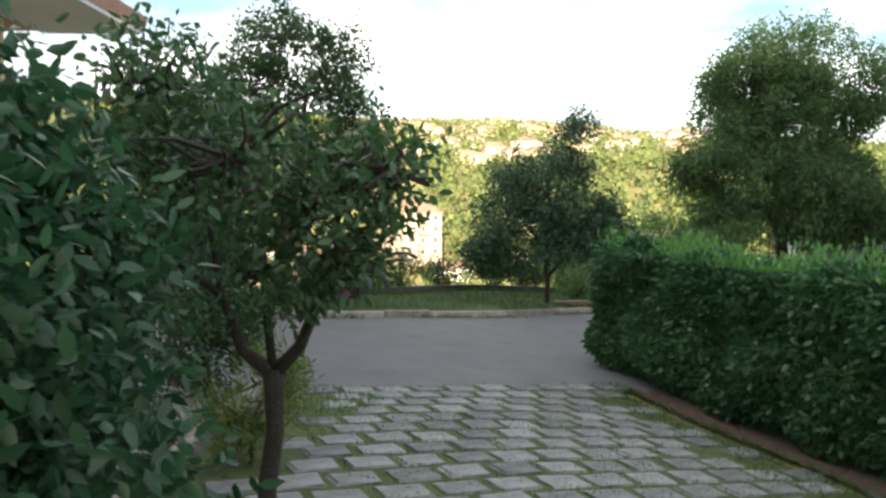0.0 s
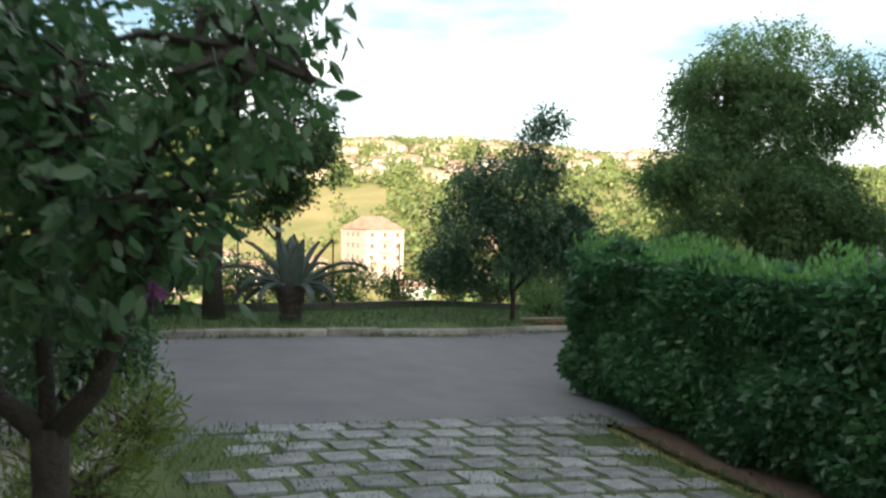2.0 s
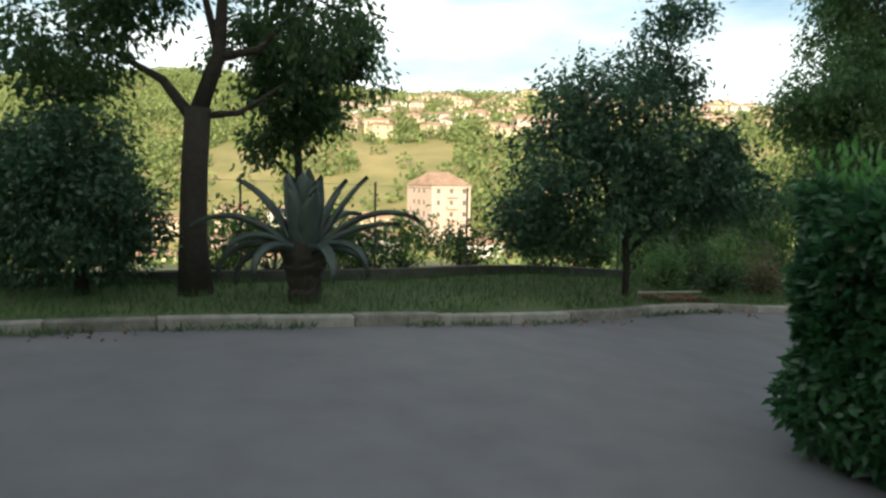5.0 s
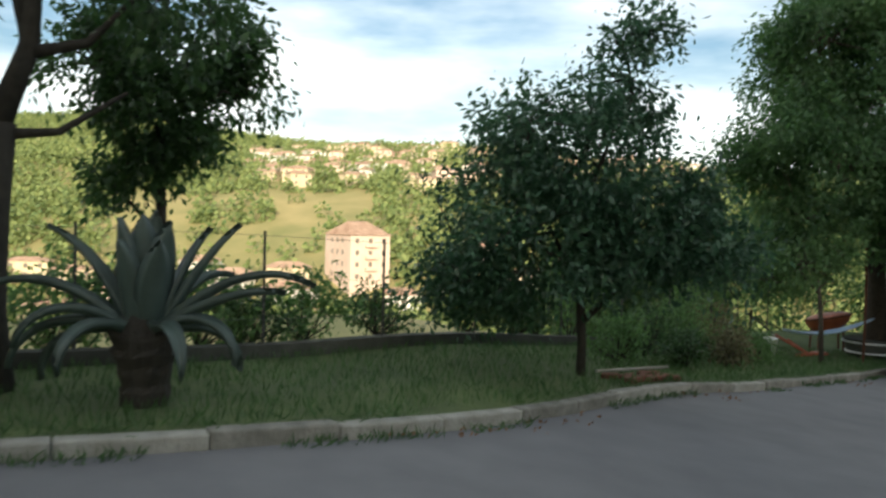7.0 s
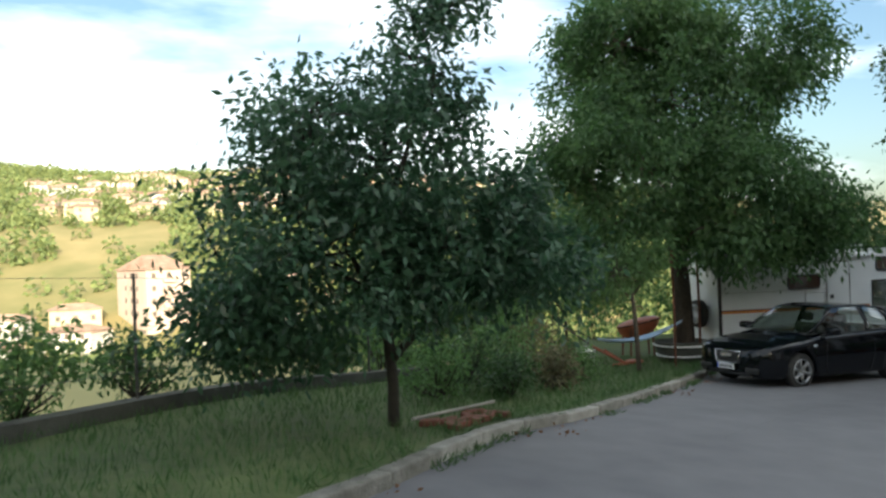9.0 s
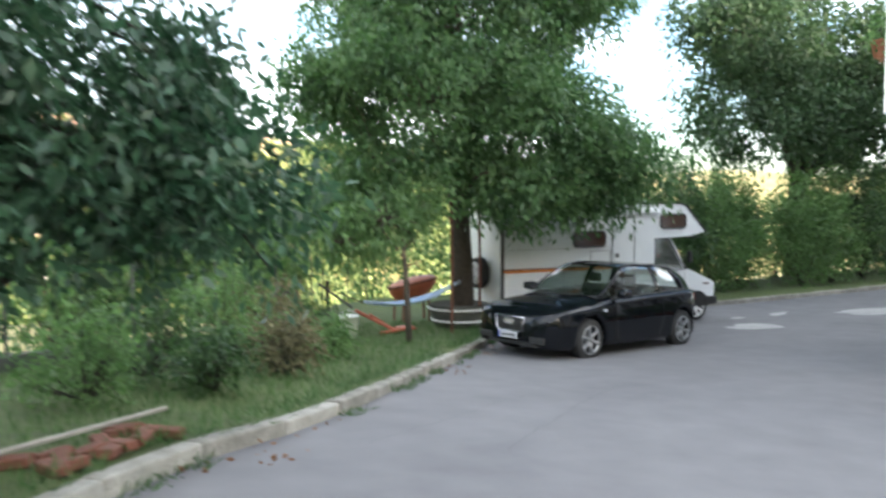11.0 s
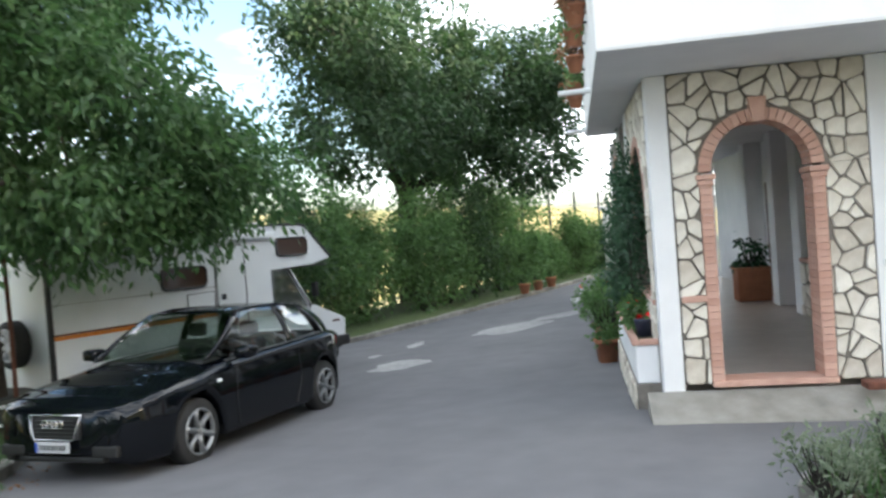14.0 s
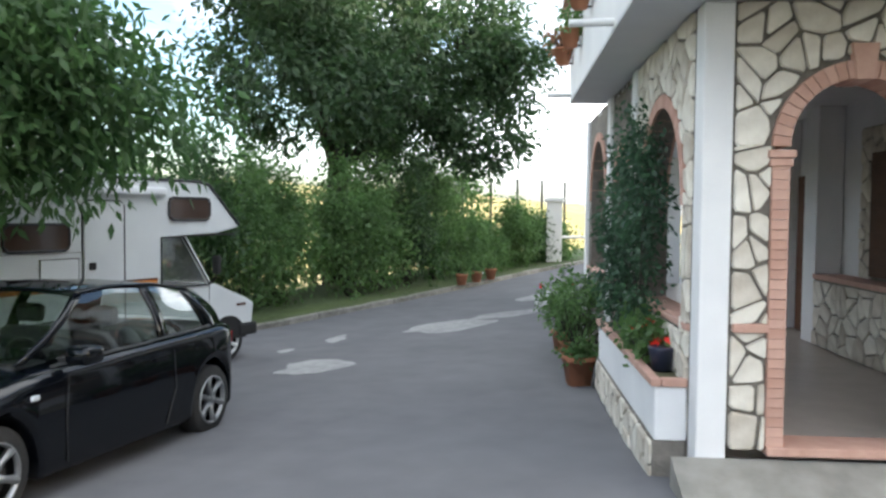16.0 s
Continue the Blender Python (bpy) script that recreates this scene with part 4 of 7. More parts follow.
tree("forked_tree", "tree with a thick leaning forked trunk in the grass", -3.55, 12.3, ground(-3.55, 12.3) + 0.06,
     ([(0, 0, -0.1), (-0.03, 0, 0.6), (0.0, 0, 1.4), (0.05, 0, 2.1)], [0.21, 0.16, 0.15, 0.15]),
     [([(0.05, 0, 2.05), (0.3, 0, 2.7), (0.35, 0, 3.4), (0.5, 0, 4.3)], 0.11), ([(0.0, 0, 1.95), (-0.35, 0, 2.4), (-1.0, 0.1, 2.75)], 0.08), ([(0.28, 0, 2.65), (0.75, 0, 2.75), (1.1, 0, 3.1)], 0.06), ([(0.3, 0, 2.7), (0.15, 0, 3.3), (0.1, 0, 4.2)], 0.06),
      ([(0.05, 0, 2.0), (0.5, 0.1, 2.05), (1.0, 0.2, 2.4)], 0.05)],
     [(-1.4, 0, 2.9, 0.8, 0.8, 0.7), (-0.6, 0, 4.0, 0.9, 0.9, 0.7), (0.7, 0, 4.4, 1.1, 1.0, 0.8), (1.3, 0.3, 3.4, 0.7, 0.7, 0.8), (-1.0, 0.3, 3.4, 0.7, 0.7, 0.6), (0.0, 0, 5.0, 1.1, 1.0, 0.7), (-1.7, 0.2, 2.2, 0.5, 0.5, 0.5)],
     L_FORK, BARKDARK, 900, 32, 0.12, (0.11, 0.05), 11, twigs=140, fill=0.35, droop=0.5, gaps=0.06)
tree("slender_tree", "slender tree with hanging leaves behind the agave", -2.7, 14.4, ground(-2.7, 14.4) + 0.08,
     ([(0, 0, -0.1), (-0.1, 0, 1.2), (-0.15, 0, 2.4)], [0.07, 0.06, 0.05]), [([(-0.1, 0, 1.2), (-0.6, 0, 1.7), (-1.0, 0, 2.0)], 0.03)],
     [(-0.1, 0, 2.5, 0.75, 0.8, 0.7), (0.2, 0, 3.2, 0.75, 0.8, 0.6), (-0.8, 0, 3.0, 0.6, 0.7, 0.6), (0.75, 0, 2.7, 0.35, 0.4, 0.6), (-0.4, 0, 1.9, 0.5, 0.5, 0.4)],
     L_FORK, BARKDARK, 520, 32, 0.11, (0.11, 0.05), 12, droop=0.6, twigs=100, fill=0.35, gaps=0.08)
tree("dark_shrub", "big dark rounded shrub beside the forked tree", -4.75, 12.0, ground(-4.75, 12.0) + 0.06,
     ([(0, 0, -0.05), (0, 0, 0.9)], [0.08, 0.04]), [], [(0, 0, 0.95, 0.85, 0.85, 0.85), (-0.1, 0, 1.5, 0.7, 0.7, 0.55), (-0.9, 0.2, 1.0, 0.8, 0.8, 0.9)], L_DARK, BARKDARK, 1500, 18, 0.09, (0.085, 0.036), 13, twigs=40, fill=0.4, gaps=0.4, category="bush")

# tall leafy tree by the parked car, its boughs hanging low
tree("ash_tree", "tall broad ash tree with hanging leafy boughs by the parked car", 10.9, 23.0, ground(10.9, 23.0) + 0.1,
     ([(0, 0, -0.2), (0.0, 0, 1.2), (-0.1, 0, 2.6), (0.05, 0, 4.5)], [0.27, 0.21, 0.2, 0.12]),
     [([(-0.05, 0, 2.2), (-1.0, -0.6, 3.4), (-1.8, -1.0, 4.6)], 0.11), ([(0, 0, 2.5), (1.0, -0.9, 3.3), (1.7, -1.6, 3.6)], 0.1), ([(0, 0, 3.0), (0.5, 0.2, 4.8), (0.8, 0.3, 6.5)], 0.1), ([(0, 0, 2.4), (-0.6, -1.2, 2.9), (-0.8, -2.0, 3.0)], 0.07)],
     [(-1.2, -0.6, 4.3, 2.7, 2.4, 1.4), (0.7, -1.2, 4.0, 2.0, 2.1, 1.3), (-0.1, 0, 5.9, 3.0, 2.7, 1.9), (-2.3, -0.8, 3.1, 1.4, 1.5, 0.9), (1.7, -2.2, 3.1, 1.2, 1.4, 0.9), (0.3, -1.8, 2.7, 1.3, 1.2, 0.6), (-0.2, 0, 8.2, 1.8, 1.7, 1.3), (-2.9, -0.4, 2.2, 1.0, 1.1, 0.6), (-1.4, 0, 7.2, 1.5, 1.5, 1.1), (1.7, -0.7, 6.9, 1.9, 1.9, 1.5)],
     L_ASH, BARK, 2900, 40, 0.18, (0.16, 0.058), 14, droop=0.6, twigs=220, fill=0.42, gaps=0.24)
tree("oak_tree", "large spreading oak behind the shrubs along the lane", 26.6, 25.6, ground(26.6, 25.6) + 0.1,
     ([(0, 0, -0.2), (0, 0, 2.0), (0.2, 0, 4.0)], [0.42, 0.34, 0.28]),
     [([(0.1, 0, 3.0), (-2.0, -0.5, 5.0), (-4, -1, 6)], 0.2), ([(0.1, 0, 3.2), (1.8, -1.2, 5.0), (3.2, -2.5, 5.5)], 0.2), ([(0.2, 0, 4.0), (0, 0, 6), (0, 0, 8.5)], 0.2)],
     [(-3.0, -0.5, 5.6, 3.0, 2.5, 2.0), (1.5, -1.5, 5.2, 2.8, 2.5, 2.0), (0, 0, 8.0, 3.8, 3.2, 2.2), (-4.4, -0.8, 7.5, 2.2, 2.0, 1.8), (3.0, -2.6, 7.2, 2.0, 2.0, 2.0), (3.4, -3.2, 4.2, 1.5, 1.5, 0.9), (0.2, -1.6, 4.8, 2.4, 1.7, 1.1), (-2.2, -1.2, 4.7, 2.0, 1.6, 1.0), (3.9, -3.9, 6.6, 1.7, 1.7, 1.9)],
     L_OAK, BARKDARK, 2400, 36, 0.24, (0.2, 0.1), 15, twigs=220, fill=0.4, gaps=0.12)

# ---- parked car; x ahead, y to its left, origin on the ground between the axles ----
PAINT = plain("black_car_paint", (0.003, 0.004, 0.006), 0.3, 0.0, 0.75, 0.0)
CHROME = plain("brushed_chrome", (0.7, 0.7, 0.72), 0.22, 1.0)
ALLOY = plain("alloy_rim", (0.3, 0.31, 0.32), 0.4, 0.8)
BLACKP = plain("black_plastic", (0.015, 0.015, 0.015), 0.55)
CARGLASS = glass("tinted_car_glass", (0.78, 0.86, 0.82), 0.85)
LAMPGLASS = glass("headlight_glass", (0.95, 0.95, 0.95), 0.95)
LAMPIN = plain("headlight_reflector", (0.72, 0.76, 0.8), 0.25, 0.25)
TAIL = plain("red_tail_light", (0.35, 0.01, 0.01), 0.2, 0.0, 1.0)
SEATC = plain("dark_seat_cloth", (0.03, 0.03, 0.035), 0.9)
car = thing("car", "black three-door hatchback parked at the kerb", "car", pose(11.40, 19.72, ground(11.4, 19.72) + 0.0, 0, -2.2, 188.4))
# from the nose back: (distance from nose, half width, bonnet or belt height, its half width, crown height)
FRONT, WB, RW = 2.155, 2.578, 0.316
AXF, AXR = FRONT - 0.87, FRONT - 0.87 - 2.578


def lerp_table(t, rows):
    for a, b in zip(rows, rows[1:]):
        if t <= b[0]:
            k = (t - a[0]) / (b[0] - a[0])
            k = k * k * (3 - 2 * k) * 0.4 + k * 0.6
            return [p + (q - p) * k for p, q in zip(a[1:], b[1:])]
    return list(rows[-1][1:])


BODY = [(0.0, 0.56, 0.645, 0.50, 0.665), (0.05, 0.70, 0.695, 0.63, 0.72), (0.18, 0.80, 0.74, 0.69, 0.775), (0.45, 0.86, 0.79, 0.735, 0.84), (0.9, 0.88, 0.845, 0.755, 0.905), (1.25, 0.882, 0.885, 0.76, 0.955),
        (1.6, 0.882, 0.905, 0.79, 0.95), (2.4, 0.882, 0.935, 0.80, 0.95), (3.2, 0.882, 0.965, 0.79, 0.975), (3.7, 0.865, 0.985, 0.76, 1.0), (4.0, 0.82, 0.985, 0.70, 1.0), (4.15, 0.74, 0.93, 0.62, 0.94), (4.205, 0.66, 0.72, 0.58, 0.74)]


def arch_z(x, base):
    for c in (AXF, AXR):
        d = abs(x - c)
        if d < 0.365:
            return max(base, 0.318 + math.sqrt(0.365 ** 2 - d * d))
    return base


def car_body():
    bm = bmesh.new()
    stations = sorted({round(0.03 * i, 3) for i in range(141)} | {0.01, 0.02, 4.205})
    rings = []
    for s in stations:
        hw, zs, ws, zc = lerp_table(s, BODY)
        x = FRONT - s
        base = 0.20 + 0.10 * max(0, 1 - s / 0.12) + 0.10 * max(0, (s - 4.0) / 0.2)
        zb = arch_z(x, base)
        flare = 0.012 * max(0, 1 - min(abs(x - AXF), abs(x - AXR)) / 0.5)
        half = [(hw * 0.6, max(zb, base)), (hw - 0.03, zb), (hw + flare - 0.005, zb + 0.04), (hw + flare, min(max(zb + 0.08, 0.42), zs - 0.14)), (hw + flare * 0.5, min(max(zb + 0.1, 0.56), zs - 0.1)), (hw - 0.012, zs - 0.075), (hw - 0.04, zs - 0.02), (ws, zs + 0.004), (ws * 0.75, zs + (zc - zs) * 0.65), (ws * 0.4, zs + (zc - zs) * 0.92), (0.0, zc)]
        ring = [bm.verts.new((x, y, z)) for y, z in half] + [bm.verts.new((x, -y, z)) for y, z in half[-2::-1]]
        rings.append(ring)
    for a, b in zip(rings, rings[1:]):
        for k in range(len(a) - 1):
            bm.faces.new((a[k], a[k + 1], b[k + 1], b[k]))
    bm.faces.new(rings[0])
    bm.faces.new(rings[-1][::-1])
    bmesh.ops.triangulate(bm, faces=[f for f in bm.faces if len(f.verts) > 4])
    return bm


part("body", car_body(), PAINT, car, "glossy black body", True)
part("underbody", box(AXR - 0.5, AXF + 0.5, -0.6, 0.6, 0.17, 0.6), BLACKP, car)
# cabin: (distance from nose, belt height, belt half width, roof height, roof half width)
CABIN = [(1.2, 0.945, 0.70, 0.95, 0.66), (1.95, 0.935, 0.775, 1.385, 0.55), (2.3, 0.94, 0.79, 1.42, 0.565), (2.9, 0.955, 0.785, 1.41, 0.56), (3.45, 0.975, 0.765, 1.355, 0.53), (3.72, 0.985, 0.75, 1.28, 0.51), (4.02, 0.995, 0.69, 1.02, 0.60)]


def cab(s):
    return lerp_table(s, CABIN)


def pillar_point(s, k):
    """A point on the cabin's left flank: k 0 at the belt, 1 at the roof edge."""
    low, high = cab(min(max(s, 1.3), 3.95)), cab(min(max(s, 1.95), 3.66))
    return Vector((FRONT - s, low[1] * (1 - k) + high[3] * k + 0.035 * math.sin(math.pi * k), 0.95 * (1 - k) + high[2] * k))


def sheet(rows, thick, name, material, parent, label="", mirror=False):
    """A curved sheet from rows of points, given thickness inward."""
    bm = bmesh.new()
    f = [[bm.verts.new((p.x, -p.y if mirror else p.y, p.z)) for p in r] for r in rows]
    for a, b in zip(f, f[1:]):
        for k in range(len(a) - 1):
            bm.faces.new((a[k], a[k + 1], b[k + 1], b[k]))
    bmesh.ops.recalc_face_normals(bm, faces=bm.faces)
    if thick:
        bmesh.ops.solidify(bm, geom=list(bm.faces), thickness=thick)
    return part(name, bm, material, parent, label, True)


# roof skin
rows = []
for i in range(25):
    s = 1.93 + i * (3.62 - 1.93) / 24
    zb, wb, zt, wt = cab(s)
    rows.append([Vector((FRONT - s, wt * q, zt + 0.028 * (1 - q * q))) for q in (-1, -0.8, -0.4, 0, 0.4, 0.8, 1)])
sheet(rows, 0.02, "roof", PAINT, car)
for m in (False, True):
    # pillars: front, middle, rear quarter and roof rail
    for s0, s1, t0, t1, nm in ((1.2, 1.93, 1.29, 2.03, "front_pillar"), (2.72, 2.72, 2.83, 2.83, "middle_pillar"), (3.5, 3.35, 4.02, 3.66, "rear_pillar")):
        rows = []
        for i in range(9):
            k = i / 8
            rows.append([pillar_point(s0 + (s1 - s0) * k, k), pillar_point(t0 + (t1 - t0) * k, k)])
        sheet(rows, 0.03, nm, PAINT, car, "", m)
    # side windows
    for s0, s1, t0, t1 in ((1.29, 2.03, 2.72, 2.72), (2.83, 2.83, 3.5, 3.35)):
        rows = []
        for i in range(7):
            k = i / 6
            row = []
            for j in range(7):
                s = (s0 + (s1 - s0) * k) * (1 - j / 6) + (t0 + (t1 - t0) * k) * j / 6
                zb, wb, zt, wt = cab(min(max(s, 1.95), 3.6))
                w0 = cab(min(max(s, 1.3), 3.9))[1]
                row.append(Vector((FRONT - s, w0 * (1 - k) + wt * k + 0.035 * math.sin(math.pi * k) - 0.012, 0.95 * (1 - k) + zt * k)))
            rows.append(row)
        sheet(rows, 0.0, "side_window", CARGLASS, car, "dark reflecting side window", m)
    sheet([[Vector((FRONT - s, cab(s)[3] + 0.012, cab(s)[2] + 0.006)), Vector((FRONT - s, cab(s)[3] - 0.05, cab(s)[2] + 0.016))] for s in [1.95 + 0.1 * i for i in range(17)]], 0.015, "roof_rail", PAINT, car, "", m)
    sheet([[Vector((FRONT - s, lerp_table(s, BODY)[2] + 0.004, lerp_table(s, BODY)[1] + 0.012)), Vector((FRONT - s, lerp_table(s, BODY)[2] - 0.02, lerp_table(s, BODY)[1] + 0.028))] for s in [1.45 + 0.1 * i for i in range(22)]], 0.006, "window_trim", BLACKP, car, "", m)


def cross_glass(sa, za, wa, sb, zb, wb, bow, name, label):
    rows = []
    for i in range(9):
        k = i / 8
        w = wa + (wb - wa) * k
        rows.append([Vector((FRONT - (sa + (sb - sa) * k) + bow * (1 - q * q), w * q, za + (zb - za) * k + 0.02 * math.sin(math.pi * k))) for q in (-1, -0.6, -0.2, 0.2, 0.6, 1)])
    sheet(rows, 0.0, name, CARGLASS, car, label)


cross_glass(1.28, 0.955, 0.72, 1.95, 1.395, 0.555, 0.12, "windscreen", "sloping glass windscreen")
cross_glass(3.98, 1.02, 0.66, 3.60, 1.335, 0.52, -0.06, "rear_window", "sloping glass rear window")
for y in (0.36, -0.36):
    part("seat", box(-0.25, 0.2, y - 0.24, y + 0.24, 0.4, 0.6, 0.05), SEATC, car)
    part("seat_back", box(-0.42, -0.27, y - 0.23, y + 0.23, 0.55, 1.05, 0.05), SEATC, car)
    part("headrest", box(-0.44, -0.34, y - 0.12, y + 0.12, 1.08, 1.24, 0.04), SEATC, car)
part("dashboard", box(0.55, 0.95, -0.66, 0.66, 0.6, 0.94, 0.05), BLACKP, car)
part("steering_wheel", tube([(0.45 + 0.05 * math.sin(a), 0.36 + 0.18 * math.cos(a), 0.9 + 0.17 * math.sin(a)) for a in [k * math.pi / 12 for k in range(25)]], 0.014, 6), BLACKP, car)


def wheel(parent, x, y, r, rim_mat, spokes, out, width=0.2):
    """A tyre with rim and spokes; out: +1 if its face looks to +y."""
    w = part("wheel", tube([(0, -width / 2 * 0.6, 0), (0, width / 2 * 0.5, 0)], r * 0.5, 24), BLACKP, parent)
    w.matrix_basis = pose(x, y, r)
    bm = lathe([(r * 0.66, -width / 2), (r * 0.93, -width / 2), (r, -width * 0.38), (r, width * 0.38), (r * 0.93, width / 2), (r * 0.70, width / 2), (r * 0.68, width * 0.3)], 40, None, False)
    bmesh.ops.rotate(bm, verts=bm.verts, matrix=Matrix.Rotation(radians(90), 3, "X"))
    part("tyre", bm, RUBBER, w, "", True)
    bm = bmesh.new()
    for k in range(spokes):
        a = 2 * math.pi * k / spokes + 0.3
        c, s = math.cos(a), math.sin(a)
        pts = [(r * 0.12 * c, out * width * 0.36, r * 0.12 * s), (r * 0.4 * c, out * width * 0.40, r * 0.4 * s), (r * 0.69 * c, out * width * 0.44, r * 0.69 * s)]
        tube(pts, [r * 0.12, r * 0.075, r * 0.11], 6, bm)
    part("rim_spokes", bm, rim_mat, w, "silver spokes", True)
    bm = lathe([(r * 0.64, -0.02), (r * 0.70, 0.0), (r * 0.70, 0.02), (r * 0.65, 0.02), (r * 0.64, -0.02)], 40, None, False)
    bmesh.ops.rotate(bm, verts=bm.verts, matrix=Matrix.Rotation(radians(-90 * out), 3, "X"))
    bmesh.ops.translate(bm, verts=bm.verts, vec=(0, out * width * 0.45, 0))
    part("rim", bm, rim_mat, w, "", True)
    bm = lathe([(r * 0.15, 0), (r * 0.15, 0.03), (r * 0.1, 0.045)], 16)
    bmesh.ops.rotate(bm, verts=bm.verts, matrix=Matrix.Rotation(radians(-90 * out), 3, "X"))
    bmesh.ops.translate(bm, verts=bm.verts, vec=(0, out * width * 0.32, 0))
    part("hub_cap", bm, rim_mat, w, "", True)
    return w


for x in (AXF, AXR):
    for y, o in ((0.755, 1), (-0.755, -1)):
        wheel(car, x, y, RW, ALLOY, 6, o)
# face of the car
part("grille", prism([(0.0, 0.64), (0.03, 0.44), (-0.04, 0.44), (-0.07, 0.64)], -0.27, 0.27, None, 0.01), BLACKP, car).matrix_basis = pose(FRONT + 0.005, 0, 0)
frame_pts = [(0.015, -0.29, 0.645), (0.015, 0.29, 0.645), (0.04, 0.25, 0.52), (0.045, 0.22, 0.435), (0.045, -0.22, 0.435), (0.04, -0.25, 0.52), (0.015, -0.29, 0.645)]
part("grille_frame", tube([(FRONT + 0.0 + x, y, z) for x, y, z in frame_pts], 0.009, 8), CHROME, car, "chrome grille frame", True)
for k in range(5):
    part("grille_bar", box(FRONT + 0.02, FRONT + 0.042, -0.22, 0.22, 0.455 + k * 0.035, 0.465 + k * 0.035, 0.003, 1), BLACKP, car)
for k in range(4):
    part("badge_ring", tube([(FRONT + 0.055, -0.078 + 0.052 * k + 0.036 * math.cos(a), 0.575 + 0.036 * math.sin(a)) for a in [j * math.pi / 8 for j in range(17)]], 0.006, 6), CHROME, car, "chrome ring")
part("number_plate", box(FRONT + 0.055, FRONT + 0.068, -0.19, 0.19, 0.325, 0.42, 0.004, 1), plain("plate_white", (0.5, 0.51, 0.52), 0.5), car, "white number plate with unreadable dark characters")
for k in range(7):
    part("plate_mark", box(FRONT + 0.068, FRONT + 0.0705, -0.135 + k * 0.043, -0.11 + k * 0.043, 0.35, 0.395), BLACKP, car)
part("plate_band", box(FRONT + 0.068, FRONT + 0.070, -0.187, -0.16, 0.328, 0.417), plain("blue_plate_band", (0.03, 0.08, 0.4), 0.4), car)
for sy in (1, -1):
    rows = []
    for i in range(6):
        s = 0.045 + i * 0.075
        hw, zs, ws, zc = lerp_table(s, BODY)
        y1 = min(hw - 0.005, 0.36 + i * 0.085)
        rows.append([Vector((FRONT - s + 0.022, y1 + 0.014, z)) for z in (zs - 0.15 + i * 0.009, zs - 0.09, zs - 0.03)])
    sheet(rows, 0.0, "headlight", LAMPIN, car, "clear headlight with bright reflector", sy < 0)
    for k in range(2):
        bm = bmesh.new()
        bmesh.ops.create_uvsphere(bm, u_segments=12, v_segments=8, radius=0.048)
        part("lamp_bowl", bm, CHROME, car, "", True).matrix_basis = pose(FRONT - 0.075 - 0.1 * k, sy * (0.46 + 0.14 * k), 0.655)
    bm = lathe([(0.045, 0), (0.05, 0.012), (0.03, 0.02)], 16)
    bmesh.ops.rotate(bm, verts=bm.verts, matrix=Matrix.Rotation(radians(90), 3, "Y"))
    part("fog_light", bm, LAMPIN, car, "", True).matrix_basis = pose(FRONT - 0.02, sy * 0.6, 0.33)
    part("air_intake", box(FRONT - 0.05, FRONT + 0.012, sy * 0.52 - 0.14, sy * 0.52 + 0.14, 0.28, 0.38, 0.02), BLACKP, car)
    part("wing_mirror", box(0.52, 0.72, sy * 0.98 - 0.11, sy * 0.98 + 0.09, 0.93, 1.06, 0.045, 3), PAINT, car, "", True)
    part("mirror_arm", box(0.6, 0.68, min(sy * 0.8, sy * 0.92), max(sy * 0.8, sy * 0.92), 0.94, 0.98, 0.01), BLACKP, car)
    part("door_handle", box(-0.52, -0.34, sy * 0.885 - 0.016, sy * 0.885 + 0.016, 0.80, 0.83, 0.008), PAINT, car)
    part("tail_light", box(-2.0, -1.8, sy * 0.74 - 0.06, sy * 0.74 + 0.05, 0.78, 0.92, 0.03), TAIL, car, "red tail light")
    part("side_repeater", box(0.95, 1.02, sy * 0.893 - 0.01, sy * 0.893 + 0.008, 0.74, 0.775, 0.006), LAMPIN, car)
    for x in (0.66, -0.62):
        part("door_seam", tube([(x, sy * 0.8855, 0.86), (x + (0.02 if x > 0 else -0.03), sy * 0.889, 0.55), (x + (0.0 if x > 0 else 0.1), sy * 0.887, 0.26)], 0.0045, 4), BLACKP, car)
part("front_splitter", box(FRONT - 0.2, FRONT - 0.015, -0.48, 0.48, 0.22, 0.28, 0.02), BLACKP, car)

# a short tail behind the rear wheel
for o in car.children_recursive:
    if o.type == "MESH" and o.name.split(".")[0] not in ("wheel", "tyre", "rim", "hub", "spoke"):
        back, turned = o.matrix_basis.copy(), o.matrix_basis.inverted()
        for v in o.data.vertices:
            p = back @ v.co
            if p.x < -1.62:
                p.x = -1.62 + (p.x + 1.62) * 0.45
                v.co = turned @ p

# ---- camper; x ahead, y to its left, origin under the front wheel that faces the yard ----
CAMPW = mat("camper_white_shell", (0.66, 0.68, 0.69), (0.78, 0.80, 0.80), scale=2, rough=0.45, bump=0.03, big=0.5)
BROWNG = plain("brown_tinted_window", (0.055, 0.03, 0.02), 0.12, 0.0, 0.6)
STRIPE_O = plain("orange_stripe", (0.6, 0.2, 0.03), 0.5)
STRIPE_B = plain("brown_stripe", (0.08, 0.03, 0.02), 0.5)
camper = thing("camper_van", "old white camper van with overcab bed and orange stripe", "camper van", pose(16.42, 21.58, -1.375, 0, 0, -8))
shell = [(-5.1, 0.55), (-1.32, 0.55), (-1.32, 1.93), (-0.25, 1.93), (0.17, 2.02), (0.16, 2.06), (-0.42, 2.62), (-0.6, 2.66), (-5.1, 2.66)]
part("living_shell", prism(shell, 0.0, 2.12, None, 0.03), CAMPW, camper, "white box body with overcab")
